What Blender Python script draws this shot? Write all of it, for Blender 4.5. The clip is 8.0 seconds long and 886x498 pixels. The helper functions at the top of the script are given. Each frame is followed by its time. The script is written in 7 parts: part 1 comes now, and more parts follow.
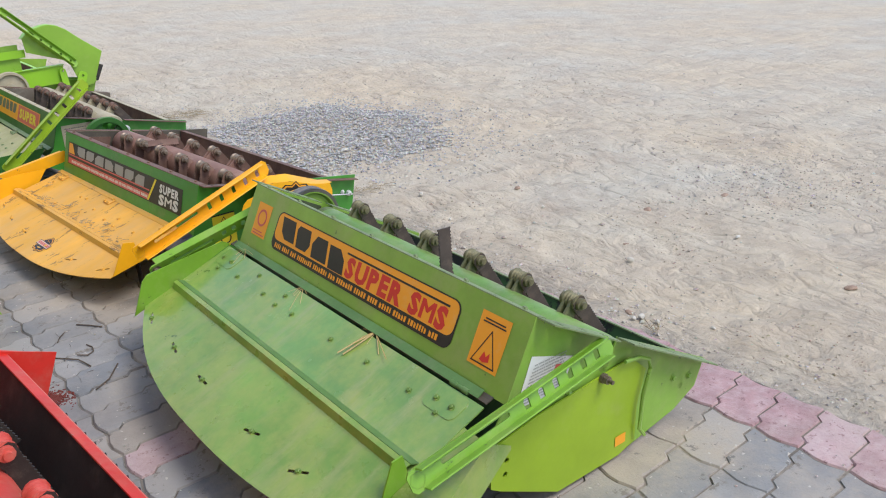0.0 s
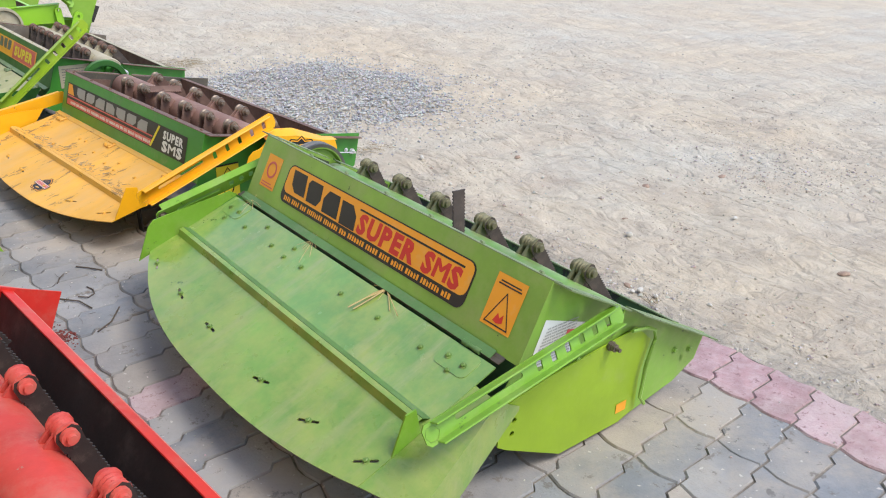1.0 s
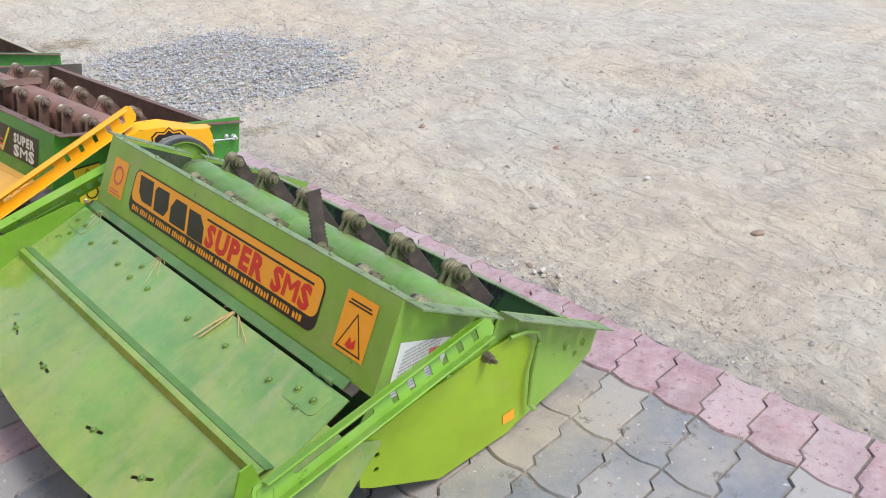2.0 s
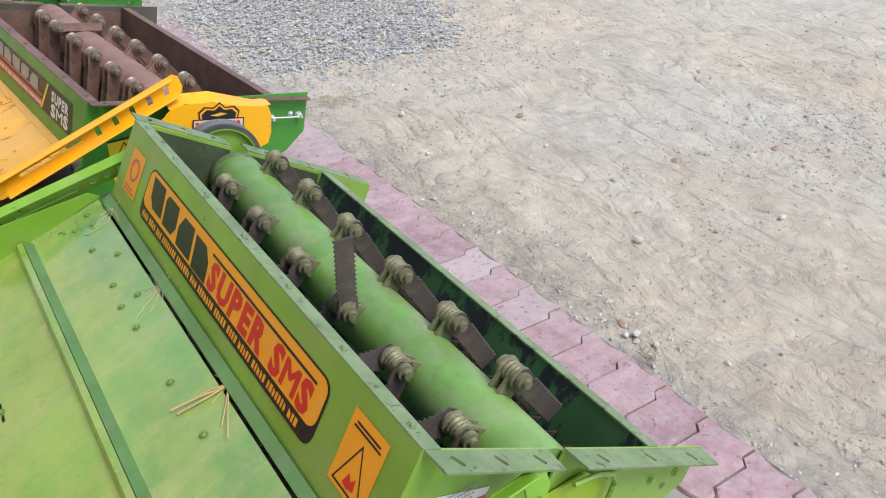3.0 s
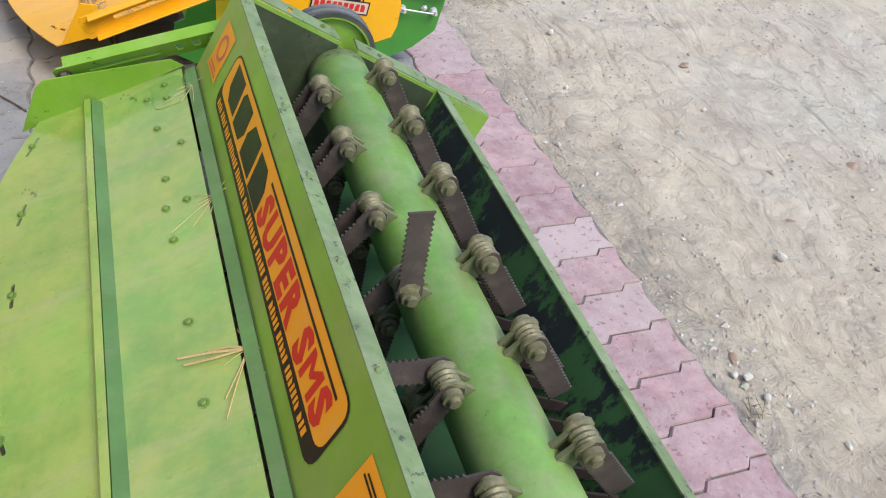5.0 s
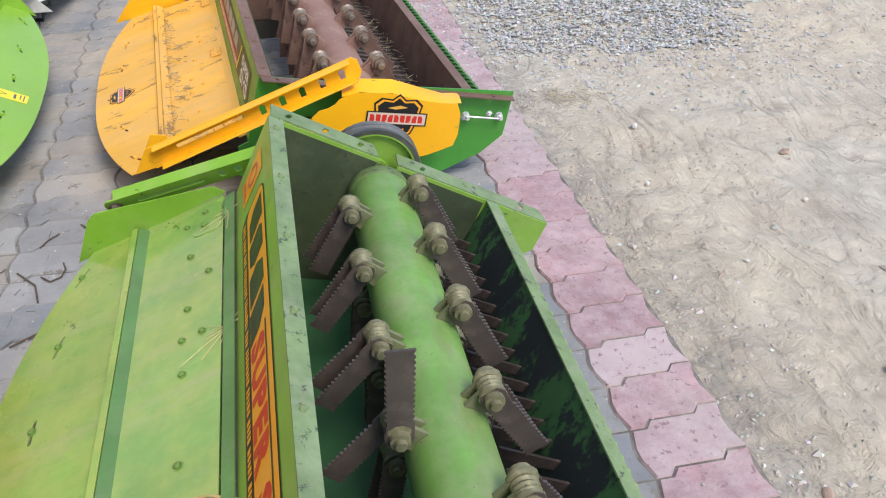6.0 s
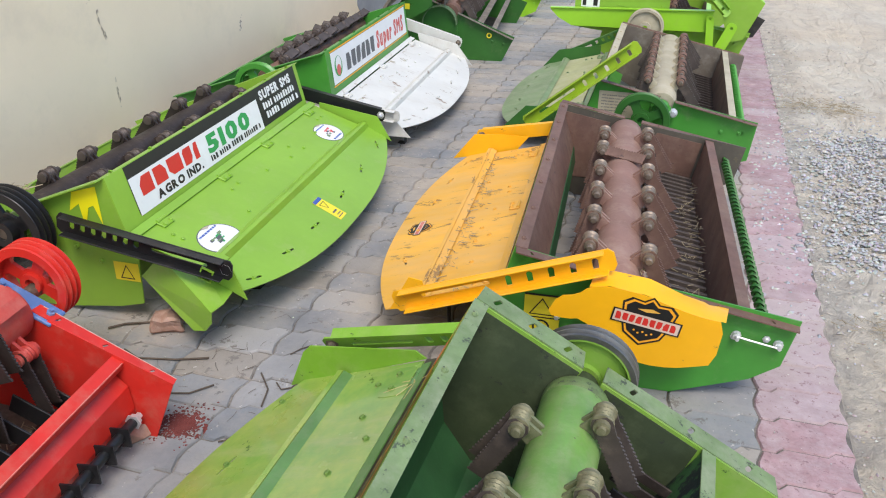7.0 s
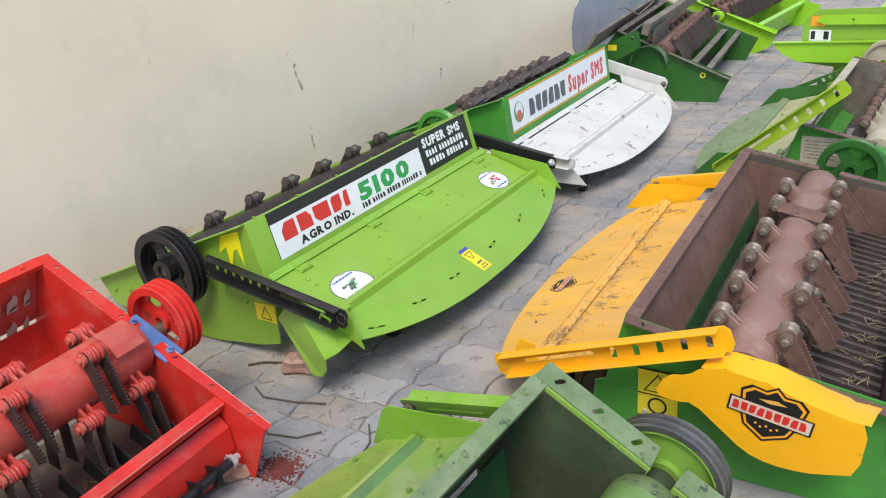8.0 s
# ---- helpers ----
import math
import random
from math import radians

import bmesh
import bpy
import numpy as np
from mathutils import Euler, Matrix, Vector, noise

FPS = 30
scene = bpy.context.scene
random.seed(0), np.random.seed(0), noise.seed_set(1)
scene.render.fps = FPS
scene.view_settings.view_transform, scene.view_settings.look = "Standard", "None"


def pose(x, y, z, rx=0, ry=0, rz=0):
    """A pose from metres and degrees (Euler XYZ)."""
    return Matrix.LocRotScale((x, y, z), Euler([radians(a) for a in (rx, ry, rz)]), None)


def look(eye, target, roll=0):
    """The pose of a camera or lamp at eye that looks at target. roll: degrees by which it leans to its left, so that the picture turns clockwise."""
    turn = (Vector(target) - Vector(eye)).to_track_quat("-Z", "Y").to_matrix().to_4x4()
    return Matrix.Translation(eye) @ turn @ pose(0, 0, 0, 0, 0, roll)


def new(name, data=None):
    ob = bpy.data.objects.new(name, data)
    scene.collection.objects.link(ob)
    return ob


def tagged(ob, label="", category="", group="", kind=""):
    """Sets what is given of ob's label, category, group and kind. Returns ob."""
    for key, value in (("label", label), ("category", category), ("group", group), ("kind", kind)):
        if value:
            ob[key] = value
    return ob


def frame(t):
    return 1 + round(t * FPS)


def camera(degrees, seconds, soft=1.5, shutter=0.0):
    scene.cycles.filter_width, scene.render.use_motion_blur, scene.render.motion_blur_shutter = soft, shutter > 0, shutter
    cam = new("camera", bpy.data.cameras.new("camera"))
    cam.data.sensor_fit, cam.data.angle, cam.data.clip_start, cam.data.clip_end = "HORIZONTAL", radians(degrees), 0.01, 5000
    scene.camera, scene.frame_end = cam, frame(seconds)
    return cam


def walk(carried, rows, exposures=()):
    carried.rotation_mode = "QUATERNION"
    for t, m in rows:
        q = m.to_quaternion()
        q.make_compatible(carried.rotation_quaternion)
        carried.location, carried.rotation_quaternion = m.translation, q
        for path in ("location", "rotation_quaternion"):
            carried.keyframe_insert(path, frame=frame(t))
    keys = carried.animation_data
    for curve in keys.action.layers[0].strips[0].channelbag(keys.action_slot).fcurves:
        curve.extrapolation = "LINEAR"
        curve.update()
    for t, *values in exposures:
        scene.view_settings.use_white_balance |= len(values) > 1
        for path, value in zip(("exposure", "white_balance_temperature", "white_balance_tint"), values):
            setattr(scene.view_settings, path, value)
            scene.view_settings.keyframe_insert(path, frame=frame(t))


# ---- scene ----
cam = camera(57.3, 8.0, soft=1.1)
PATH = [
    (0, (0.011, -0.016, 1.469), (1.181, 1.422, 0.718), -1.6),
    (0.5, (-0.135, 0.03, 1.444), (0.973, 1.488, 0.639), 3.6),
    (1, (-0.086, 0.034, 1.454), (1.107, 1.413, 0.632), 2.4),
    (1.5, (0.157, 0.028, 1.457), (1.435, 1.304, 0.598), 0.2),
    (1.7, (0.224, 0.019, 1.464), (1.484, 1.296, 0.579), -0.7),
    (2.8, (0.652, 0.428, 1.503), (1.779, 1.721, 0.473), 2.7),
    (3, (0.783, 0.48, 1.473), (1.79, 1.856, 0.428), 2.2),
    (3.5, (1.027, 0.582, 1.483), (1.662, 2.125, 0.382), 0.3),
    (4, (1.041, 0.711, 1.46), (1.693, 2.167, 0.252), 5.2),
    (5.3, (1.004, 0.839, 1.421), (1.725, 2.186, 0.131), 12.6),
    (5.5, (1.049, 0.86, 1.413), (1.738, 2.23, 0.13), 10.4),
    (6, (1.306, 0.861, 1.449), (1.699, 2.444, 0.292), 1.8),
    (6.5, (1.592, 0.908, 1.523), (1.489, 2.651, 0.548), -2.0),
    (6.8, (1.654, 1.021, 1.531), (1.309, 2.757, 0.599), -0.1),
    (7, (1.696, 1.093, 1.542), (1.198, 2.799, 0.624), 0.9),
    (7.5, (1.891, 1.251, 1.518), (0.982, 2.808, 0.651), -1.6),
    (7.9, (2.013, 1.371, 1.532), (0.926, 2.842, 0.722), -4.7),
    (8, (2.034, 1.402, 1.531), (0.959, 2.879, 0.716), -5.0),
]
EXPOSURES = [(0.0, 0.66), (0.7, 0.84), (1.3, 0.89), (3.0, 0.86), (4.0, 0.86), (5.5, 0.86), (6.0, 0.87), (6.5, 0.83), (7.0, 0.80), (8.0, 0.80)]
walk(cam, [(t, look(eye, target, roll)) for t, eye, target, roll in PATH], EXPOSURES)

# ---- sky and sun: hazy, soft daylight ----
world = bpy.data.worlds.new("sky")
scene.world = world
world.use_nodes = True
wn, wl = world.node_tree.nodes, world.node_tree.links
sky = wn.new("ShaderNodeTexSky")
sky.sky_type = "NISHITA"
sky.sun_disc = False
sky.sun_elevation, sky.sun_rotation = radians(57), radians(151)
sky.air_density, sky.dust_density, sky.ozone_density = 1.0, 1.2, 1.2
wl.new(sky.outputs[0], wn["Background"].inputs[0])
wn["Background"].inputs[1].default_value = 0.15
sun_data = bpy.data.lights.new("sun", "SUN")
sun_data.energy, sun_data.angle, sun_data.color = 1.5, radians(25), (1.0, 0.95, 0.87)
sun = new("sun", sun_data)
sun.matrix_world = look((1.70, -3.06, 5.4), (0, 0, 0))


# ---- materials ----
def material(name, base, rough=0.5, metal=0.0, vary=0.25, scale=5.0, dust=None, dusty=0.0, bump=0.15, grain=90.0, chip=None, chips=0.0, per_piece=0.0, in_world=False, stretch=None, drift=None, specks=None, coat=0.0, smear=None, pale=None):
    """A worn surface: tone drifts at one scale, dust and chips at a second one, and a fine relief."""
    m = bpy.data.materials.new(name)
    m.use_nodes = True
    nt = m.node_tree
    n, l = nt.nodes, nt.links
    b = n["Principled BSDF"]
    where = n.new("ShaderNodeNewGeometry").outputs["Position"] if in_world else n.new("ShaderNodeTexCoord").outputs["Object"]

    if stretch:
        mp = n.new("ShaderNodeMapping")
        mp.inputs["Scale"].default_value = stretch
        l.new(where, mp.inputs["Vector"])
        where = mp.outputs["Vector"]

    def noise_tex(sc, detail=6.0, rough_n=0.6):
        t = n.new("ShaderNodeTexNoise")
        t.inputs["Scale"].default_value, t.inputs["Detail"].default_value, t.inputs["Roughness"].default_value = sc, detail, rough_n
        l.new(where, t.inputs["Vector"])
        return t.outputs["Fac"]

    def ramp(src, lo, hi):
        r = n.new("ShaderNodeMapRange")
        r.inputs["From Min"].default_value, r.inputs["From Max"].default_value = lo, hi
        l.new(src, r.inputs["Value"])
        return r.outputs["Result"]

    def mix(fac, a, c):
        x = n.new("ShaderNodeMix")
        x.data_type = "RGBA"
        if isinstance(fac, float):
            x.inputs["Factor"].default_value = fac
        else:
            l.new(fac, x.inputs["Factor"])
        for sock, v in ((x.inputs["A"], a), (x.inputs["B"], c)):
            if isinstance(v, tuple):
                sock.default_value = (*v[:3], 1)
            else:
                l.new(v, sock)
        return x.outputs["Result"]

    def times(src, k):
        q = n.new("ShaderNodeMath")
        q.operation = "MULTIPLY"
        q.inputs[1].default_value = k
        l.new(src, q.inputs[0])
        return q.outputs[0]

    lo = tuple(c * (1 - vary) for c in base)
    hi = tuple(min(1, c * (1 + vary * 0.8)) for c in base)
    big = ramp(noise_tex(scale), 0.3, 0.7)
    col = mix(big, lo, hi)
    fine = ramp(noise_tex(scale * 9, 4.0), 0.35, 0.65)
    col = mix(times(fine, 0.35), col, tuple(c * (1 - vary * 0.6) for c in base))
    if per_piece:
        info = n.new("ShaderNodeObjectInfo")
        col = mix(times(info.outputs["Random"], per_piece), col, tuple(c * 0.55 for c in base))
    if pale:
        some = n.new("ShaderNodeMath")
        some.operation = "FRACT"
        l.new(times(n.new("ShaderNodeObjectInfo").outputs["Random"], 7.31), some.inputs[0])
        col = mix(times(ramp(some.outputs[0], 0.55, 1.0), 0.75), col, pale)
    if dust:
        d = ramp(noise_tex(scale * 1.7, 8.0, 0.72), 0.62 - 0.32 * dusty, 0.85 - 0.1 * dusty)
        col = mix(times(d, min(1.0, 0.55 + dusty * 0.4)), col, dust)
    if drift:
        w1 = ramp(noise_tex(1.25, 9.0, 0.68), 0.47, 0.60)
        w2 = ramp(noise_tex(11.0, 6.0, 0.7), 0.25, 0.62)
        both = n.new("ShaderNodeMath")
        both.operation = "MULTIPLY"
        l.new(w1, both.inputs[0])
        l.new(w2, both.inputs[1])
        col = mix(times(both.outputs[0], 0.8), col, drift)
    if smear:
        sm = n.new("ShaderNodeMapping")
        sm.inputs["Rotation"].default_value, sm.inputs["Scale"].default_value = (0.2, 0.1, 0.5), (9.0, 1.6, 4.0)
        l.new(where, sm.inputs["Vector"])
        st = n.new("ShaderNodeTexNoise")
        st.inputs["Scale"].default_value, st.inputs["Detail"].default_value, st.inputs["Roughness"].default_value = 1.6, 9.0, 0.72
        l.new(sm.outputs["Vector"], st.inputs["Vector"])
        col = mix(times(ramp(st.outputs["Fac"], 0.50, 0.74), 0.6), col, smear)
        col = mix(times(ramp(noise_tex(38.0, 5.0, 0.7), 0.66, 0.74), 0.5), col, tuple(c * 0.45 for c in base))
    if specks:
        col = mix(ramp(noise_tex(46.0, 3.0, 0.5), 0.69, 0.71), col, specks)
    if chip:
        cmask = ramp(noise_tex(scale * 4.5, 10.0, 0.75), 0.655 - 0.16 * chips, 0.685 - 0.16 * chips)
        col = mix(cmask, col, chip)
    l.new(col, b.inputs["Base Color"])
    rr = n.new("ShaderNodeMapRange")
    rr.inputs["To Min"].default_value, rr.inputs["To Max"].default_value = max(0.05, rough - 0.12), min(1, rough + 0.2)
    l.new(noise_tex(scale * 3), rr.inputs["Value"])
    l.new(rr.outputs["Result"], b.inputs["Roughness"])
    b.inputs["Metallic"].default_value = metal
    b.inputs["Coat Weight"].default_value, b.inputs["Coat Roughness"].default_value = coat, 0.12
    if bump:
        bp = n.new("ShaderNodeBump")
        bp.inputs["Strength"].default_value, bp.inputs["Distance"].default_value = bump, 0.004
        l.new(noise_tex(grain, 6.0), bp.inputs["Height"])
        l.new(bp.outputs["Normal"], b.inputs["Normal"])
    return m


DUST = (0.42, 0.36, 0.27)
M_GREEN = material("green_paint", (0.225, 0.405, 0.055), 0.30, vary=0.25, scale=3.0, dust=(0.33, 0.38, 0.15), dusty=0.45, bump=0.08, chip=(0.04, 0.09, 0.02), chips=0.15)
M_HOOD = material("sun_faded_green_paint", (0.185, 0.35, 0.05), 0.26, vary=0.34, scale=2.4, coat=0.8, dust=(0.465, 0.46, 0.115), dusty=0.68, bump=0.1, chip=(0.07, 0.14, 0.02), chips=0.10, smear=(0.36, 0.37, 0.17))
M_HOOD_BOLT = material("green_painted_bolt", (0.15, 0.27, 0.05), 0.4, vary=0.25, scale=25.0, dust=(0.40, 0.42, 0.16), dusty=0.4, bump=0.1, per_piece=0.4)
M_DUSTY_DARK = material("dust_greyed_dark_green", (0.07, 0.15, 0.055), 0.6, vary=0.3, scale=6.0, dust=(0.22, 0.25, 0.16), dusty=0.6, bump=0.12)
M_DARK_GREEN = material("dark_green_paint", (0.03, 0.13, 0.018), 0.42, vary=0.25, scale=3.0, dust=(0.2, 0.2, 0.12), dusty=0.25, bump=0.08)
M_MID_GREEN = material("mid_green_paint", (0.06, 0.27, 0.035), 0.32, vary=0.2, scale=3.0, dust=(0.25, 0.27, 0.15), dusty=0.2, bump=0.08)
M_LIME = material("lime_green_paint", (0.235, 0.425, 0.042), 0.3, vary=0.15, scale=2.5, dust=(0.36, 0.43, 0.16), dusty=0.25, bump=0.06)
M_BRIGHT_LIME = material("bright_lime_paint", (0.30, 0.60, 0.03), 0.3, vary=0.12, scale=2.5, dust=(0.34, 0.42, 0.12), dusty=0.15, bump=0.06)
M_DUSTY_GREEN = material("dust_covered_green_paint", (0.18, 0.26, 0.125), 0.42, vary=0.28, scale=3.0, dust=(0.33, 0.34, 0.24), dusty=0.55, bump=0.12)
M_SIDE = material("bright_yellow_green_paint", (0.30, 0.45, 0.022), 0.34, vary=0.25, scale=2.2, dust=(0.36, 0.42, 0.12), dusty=0.3, bump=0.08, chip=(0.10, 0.16, 0.03), chips=0.1)
M_ARM = material("fresh_green_paint", (0.185, 0.385, 0.03), 0.32, vary=0.2, scale=4.0, dust=(0.33, 0.40, 0.15), dusty=0.3, bump=0.08, chip=(0.05, 0.10, 0.02), chips=0.15)
M_YELLOW = material("orange_yellow_paint", (0.92, 0.44, 0.008), 0.35, vary=0.12, scale=3.0, dust=(0.62, 0.37, 0.10), dusty=0.25, bump=0.06, chip=(0.25, 0.15, 0.06), chips=0.05)
M_YELLOW_WORN = material("worn_orange_paint", (0.80, 0.415, 0.055), 0.5, vary=0.22, scale=3.0, dust=(0.60, 0.40, 0.19), dusty=0.62, bump=0.2, chip=(0.30, 0.17, 0.06), chips=0.5, stretch=(1.0, 0.35, 1.0))
M_WHITE = material("dirty_white_paint", (0.63, 0.62, 0.575), 0.45, vary=0.12, scale=3.0, dust=(0.42, 0.35, 0.26), dusty=0.3, bump=0.12, chip=(0.25, 0.17, 0.11), chips=0.32, stretch=(1.0, 0.6, 1.0))
M_RED = material("red_paint", (0.62, 0.028, 0.018), 0.36, vary=0.2, scale=4.0, dust=(0.50, 0.19, 0.13), dusty=0.35, bump=0.08, chip=(0.35, 0.27, 0.2), chips=0.02)
M_RED_DUSTY = material("dusty_red_paint", (0.54, 0.05, 0.036), 0.55, vary=0.28, scale=5.0, dust=(0.48, 0.19, 0.14), dusty=0.55, bump=0.12, chip=(0.30, 0.20, 0.15), chips=0.06)
M_RUST = material("rust_brown_steel", (0.16, 0.085, 0.062), 0.6, vary=0.4, scale=4.0, dust=(0.27, 0.18, 0.13), dusty=0.45, bump=0.2, chip=(0.06, 0.04, 0.035), chips=0.25, smear=(0.24, 0.15, 0.10))
M_RUST_TUBE = material("rusty_rotor_steel", (0.27, 0.15, 0.115), 0.6, vary=0.2, scale=6.0, dust=(0.42, 0.30, 0.23), dusty=0.45, bump=0.18)
M_STRAWY = material("strawdust_covered_steel", (0.42, 0.37, 0.26), 0.75, vary=0.2, scale=6.0, dust=(0.52, 0.48, 0.36), dusty=0.5, bump=0.2)
M_STEEL = material("dull_blade_steel", (0.115, 0.09, 0.078), 0.5, 0.35, vary=0.35, scale=14.0, dust=(0.22, 0.16, 0.125), dusty=0.3, bump=0.2, per_piece=0.5)
M_STEEL_DARK = material("dark_blade_steel", (0.06, 0.045, 0.04), 0.5, 0.4, vary=0.35, scale=14.0, dust=(0.2, 0.15, 0.12), dusty=0.2, bump=0.2, per_piece=0.4)
M_BOLT = material("dusty_bolt_steel", (0.22, 0.18, 0.14), 0.42, 0.55, vary=0.3, scale=25.0, dust=(0.36, 0.30, 0.21), dusty=0.35, bump=0.2, per_piece=0.4)
M_NUT = material("tarnished_nut_steel", (0.27, 0.21, 0.16), 0.36, 0.5, vary=0.3, scale=25.0, dust=(0.42, 0.34, 0.26), dusty=0.3, bump=0.2, per_piece=0.4)
M_BOLT_GREEN = material("green_oversprayed_bolt", (0.21, 0.20, 0.11), 0.5, 0.35, vary=0.3, scale=25.0, dust=(0.36, 0.31, 0.19), dusty=0.6, bump=0.2, per_piece=0.4)
M_ZINC = material("bright_zinc", (0.70, 0.70, 0.70), 0.35, 0.55, vary=0.15, scale=20.0, bump=0.05)
M_BLACK = material("black_paint", (0.014, 0.014, 0.015), 0.32, vary=0.3, scale=5.0, dust=(0.10, 0.09, 0.08), dusty=0.2, bump=0.06)
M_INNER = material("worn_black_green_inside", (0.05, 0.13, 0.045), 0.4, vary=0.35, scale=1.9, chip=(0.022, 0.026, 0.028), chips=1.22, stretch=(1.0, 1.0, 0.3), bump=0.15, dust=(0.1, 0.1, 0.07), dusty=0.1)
M_INNER_BLACK = material("dull_near_black", (0.022, 0.019, 0.018), 0.55, vary=0.4, scale=4.0, dust=(0.12, 0.10, 0.085), dusty=0.25, bump=0.15)
M_RUBBER = material("worn_belt_groove", (0.17, 0.165, 0.155), 0.36, 0.7, vary=0.3, scale=12.0, dust=(0.3, 0.27, 0.22), dusty=0.3, bump=0.08)
M_BLUE = material("blue_bearing_paint", (0.10, 0.19, 0.42), 0.4, vary=0.25, scale=12.0, dust=DUST, dusty=0.2)
M_ORANGE_STICKER = material("orange_sticker", (0.86, 0.36, 0.02), 0.35, vary=0.06, scale=6.0, dust=(0.7, 0.45, 0.2), dusty=0.2, bump=0.02)
M_YELLOW_STICKER = material("yellow_sticker", (0.80, 0.66, 0.03), 0.35, vary=0.06, scale=6.0, dust=(0.7, 0.6, 0.2), dusty=0.1, bump=0.02)
M_WHITE_STICKER = material("white_sticker", (0.76, 0.76, 0.76), 0.35, vary=0.05, scale=6.0, dust=(0.55, 0.53, 0.48), dusty=0.2, bump=0.02)
M_BLACK_STICKER = material("black_sticker", (0.016, 0.014, 0.014), 0.35, vary=0.2, scale=6.0, bump=0.02)
M_RED_INK = material("red_ink", (0.62, 0.03, 0.02), 0.4, vary=0.1, scale=9.0, bump=0.0)
M_PALE_RED_INK = material("faded_red_ink", (0.62, 0.11, 0.10), 0.4, vary=0.1, scale=9.0, bump=0.0)
M_GREEN_INK = material("green_ink", (0.03, 0.32, 0.08), 0.4, vary=0.1, scale=9.0, bump=0.0)
M_GREY_INK = material("grey_ink", (0.10, 0.10, 0.11), 0.4, vary=0.1, scale=9.0, bump=0.0)
M_PALE_INK = material("faded_grey_ink", (0.33, 0.33, 0.34), 0.4, vary=0.1, scale=9.0, bump=0.0)
M_BANNER = material("faded_cream_banner", (0.66, 0.50, 0.40), 0.4, vary=0.12, scale=20.0, bump=0.0)
M_BLUE_INK = material("blue_ink", (0.05, 0.10, 0.35), 0.4, vary=0.1, scale=9.0, bump=0.0)
M_STRAW = material("dry_straw", (0.60, 0.46, 0.20), 0.6, vary=0.25, scale=30.0, bump=0.0, per_piece=0.4)
M_STRAW_GREY = material("weathered_straw", (0.36, 0.29, 0.18), 0.7, vary=0.3, scale=30.0, bump=0.0)
M_TROUGH = material("strawy_trough_dust", (0.095, 0.08, 0.058), 0.85, vary=0.4, scale=8.0, dust=(0.23, 0.195, 0.13), dusty=0.5, bump=0.4)
M_SCRAPED = material("scraped_red_edge", (0.60, 0.36, 0.29), 0.6, vary=0.3, scale=40.0, dust=(0.62, 0.06, 0.04), dusty=0.5, bump=0.1)
M_WEATHERED = material("weathered_grey_brown_steel", (0.165, 0.135, 0.105), 0.7, vary=0.3, scale=6.0, dust=(0.36, 0.33, 0.27), dusty=0.4, bump=0.25)
M_TAN_DUST = material("yellowish_dusty_paint", (0.38, 0.385, 0.20), 0.6, vary=0.3, scale=4.0, dust=(0.47, 0.45, 0.33), dusty=0.5, bump=0.15)
M_STONE = material("broken_brick_stone", (0.36, 0.21, 0.17), 0.8, vary=0.25, scale=14.0, dust=(0.45, 0.38, 0.33), dusty=0.4, bump=0.4)
# darker copy of the hood green, with the strips' shade in its colour
M_STRIP_SHADE = material("shaded_strip_green", (0.105, 0.22, 0.065), 0.45, vary=0.25, scale=6.0, dust=(0.22, 0.25, 0.15), dusty=0.35, bump=0.12)
M_HOOD_IN = material("weathered_blue_green_paint", (0.185, 0.36, 0.085), 0.20, vary=0.30, scale=2.0, coat=1.0, dust=(0.48, 0.485, 0.11), dusty=0.64, bump=0.08, chip=(0.08, 0.15, 0.03), chips=0.08, smear=(0.38, 0.39, 0.19))
# dark brown for an inner end plate and for painted shade in the hinge slit
M_GRIME_SHADE = material("grime_and_slit_shade", (0.085, 0.073, 0.055), 0.5, vary=0.4, scale=4.0, dust=(0.15, 0.13, 0.09), dusty=0.35, bump=0.2, chip=(0.12, 0.10, 0.06), chips=0.3)
M_SUN_PATCH = material("sun_patch_yellow", (0.90, 0.80, 0.01), 0.4, vary=0.05, scale=6.0, bump=0.0)
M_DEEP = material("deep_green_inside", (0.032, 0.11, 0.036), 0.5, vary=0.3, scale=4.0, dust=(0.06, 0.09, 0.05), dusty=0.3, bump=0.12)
# mottled olive for inner faces, darker than the green outside
M_OLIVE = material("dark_olive_inside", (0.056, 0.074, 0.035), 0.5, vary=0.45, scale=3.5, dust=(0.135, 0.16, 0.085), dusty=0.4, bump=0.15, chip=(0.035, 0.035, 0.03), chips=0.35)
M_RIM_DUST = material("dust_greyed_green_rim", (0.17, 0.24, 0.10), 0.55, vary=0.35, scale=7.0, dust=(0.31, 0.33, 0.22), dusty=0.5, bump=0.12, chip=(0.06, 0.075, 0.045), chips=0.45)
M_DRUM_END = material("grimy_drum_end", (0.11, 0.15, 0.055), 0.55, vary=0.5, scale=11.0, dust=(0.17, 0.27, 0.07), dusty=0.7, bump=0.3, chip=(0.035, 0.035, 0.03), chips=0.5)
M_EAR = material("grimy_welded_ear", (0.12, 0.14, 0.06), 0.5, vary=0.35, scale=18.0, dust=(0.25, 0.22, 0.13), dusty=0.6, bump=0.2)
M_DRUM = material("worn_green_drum", (0.16, 0.315, 0.065), 0.38, vary=0.3, scale=6.5, dust=(0.31, 0.33, 0.18), dusty=0.55, bump=0.12, chip=(0.11, 0.12, 0.05), chips=0.05, smear=(0.19, 0.18, 0.085))


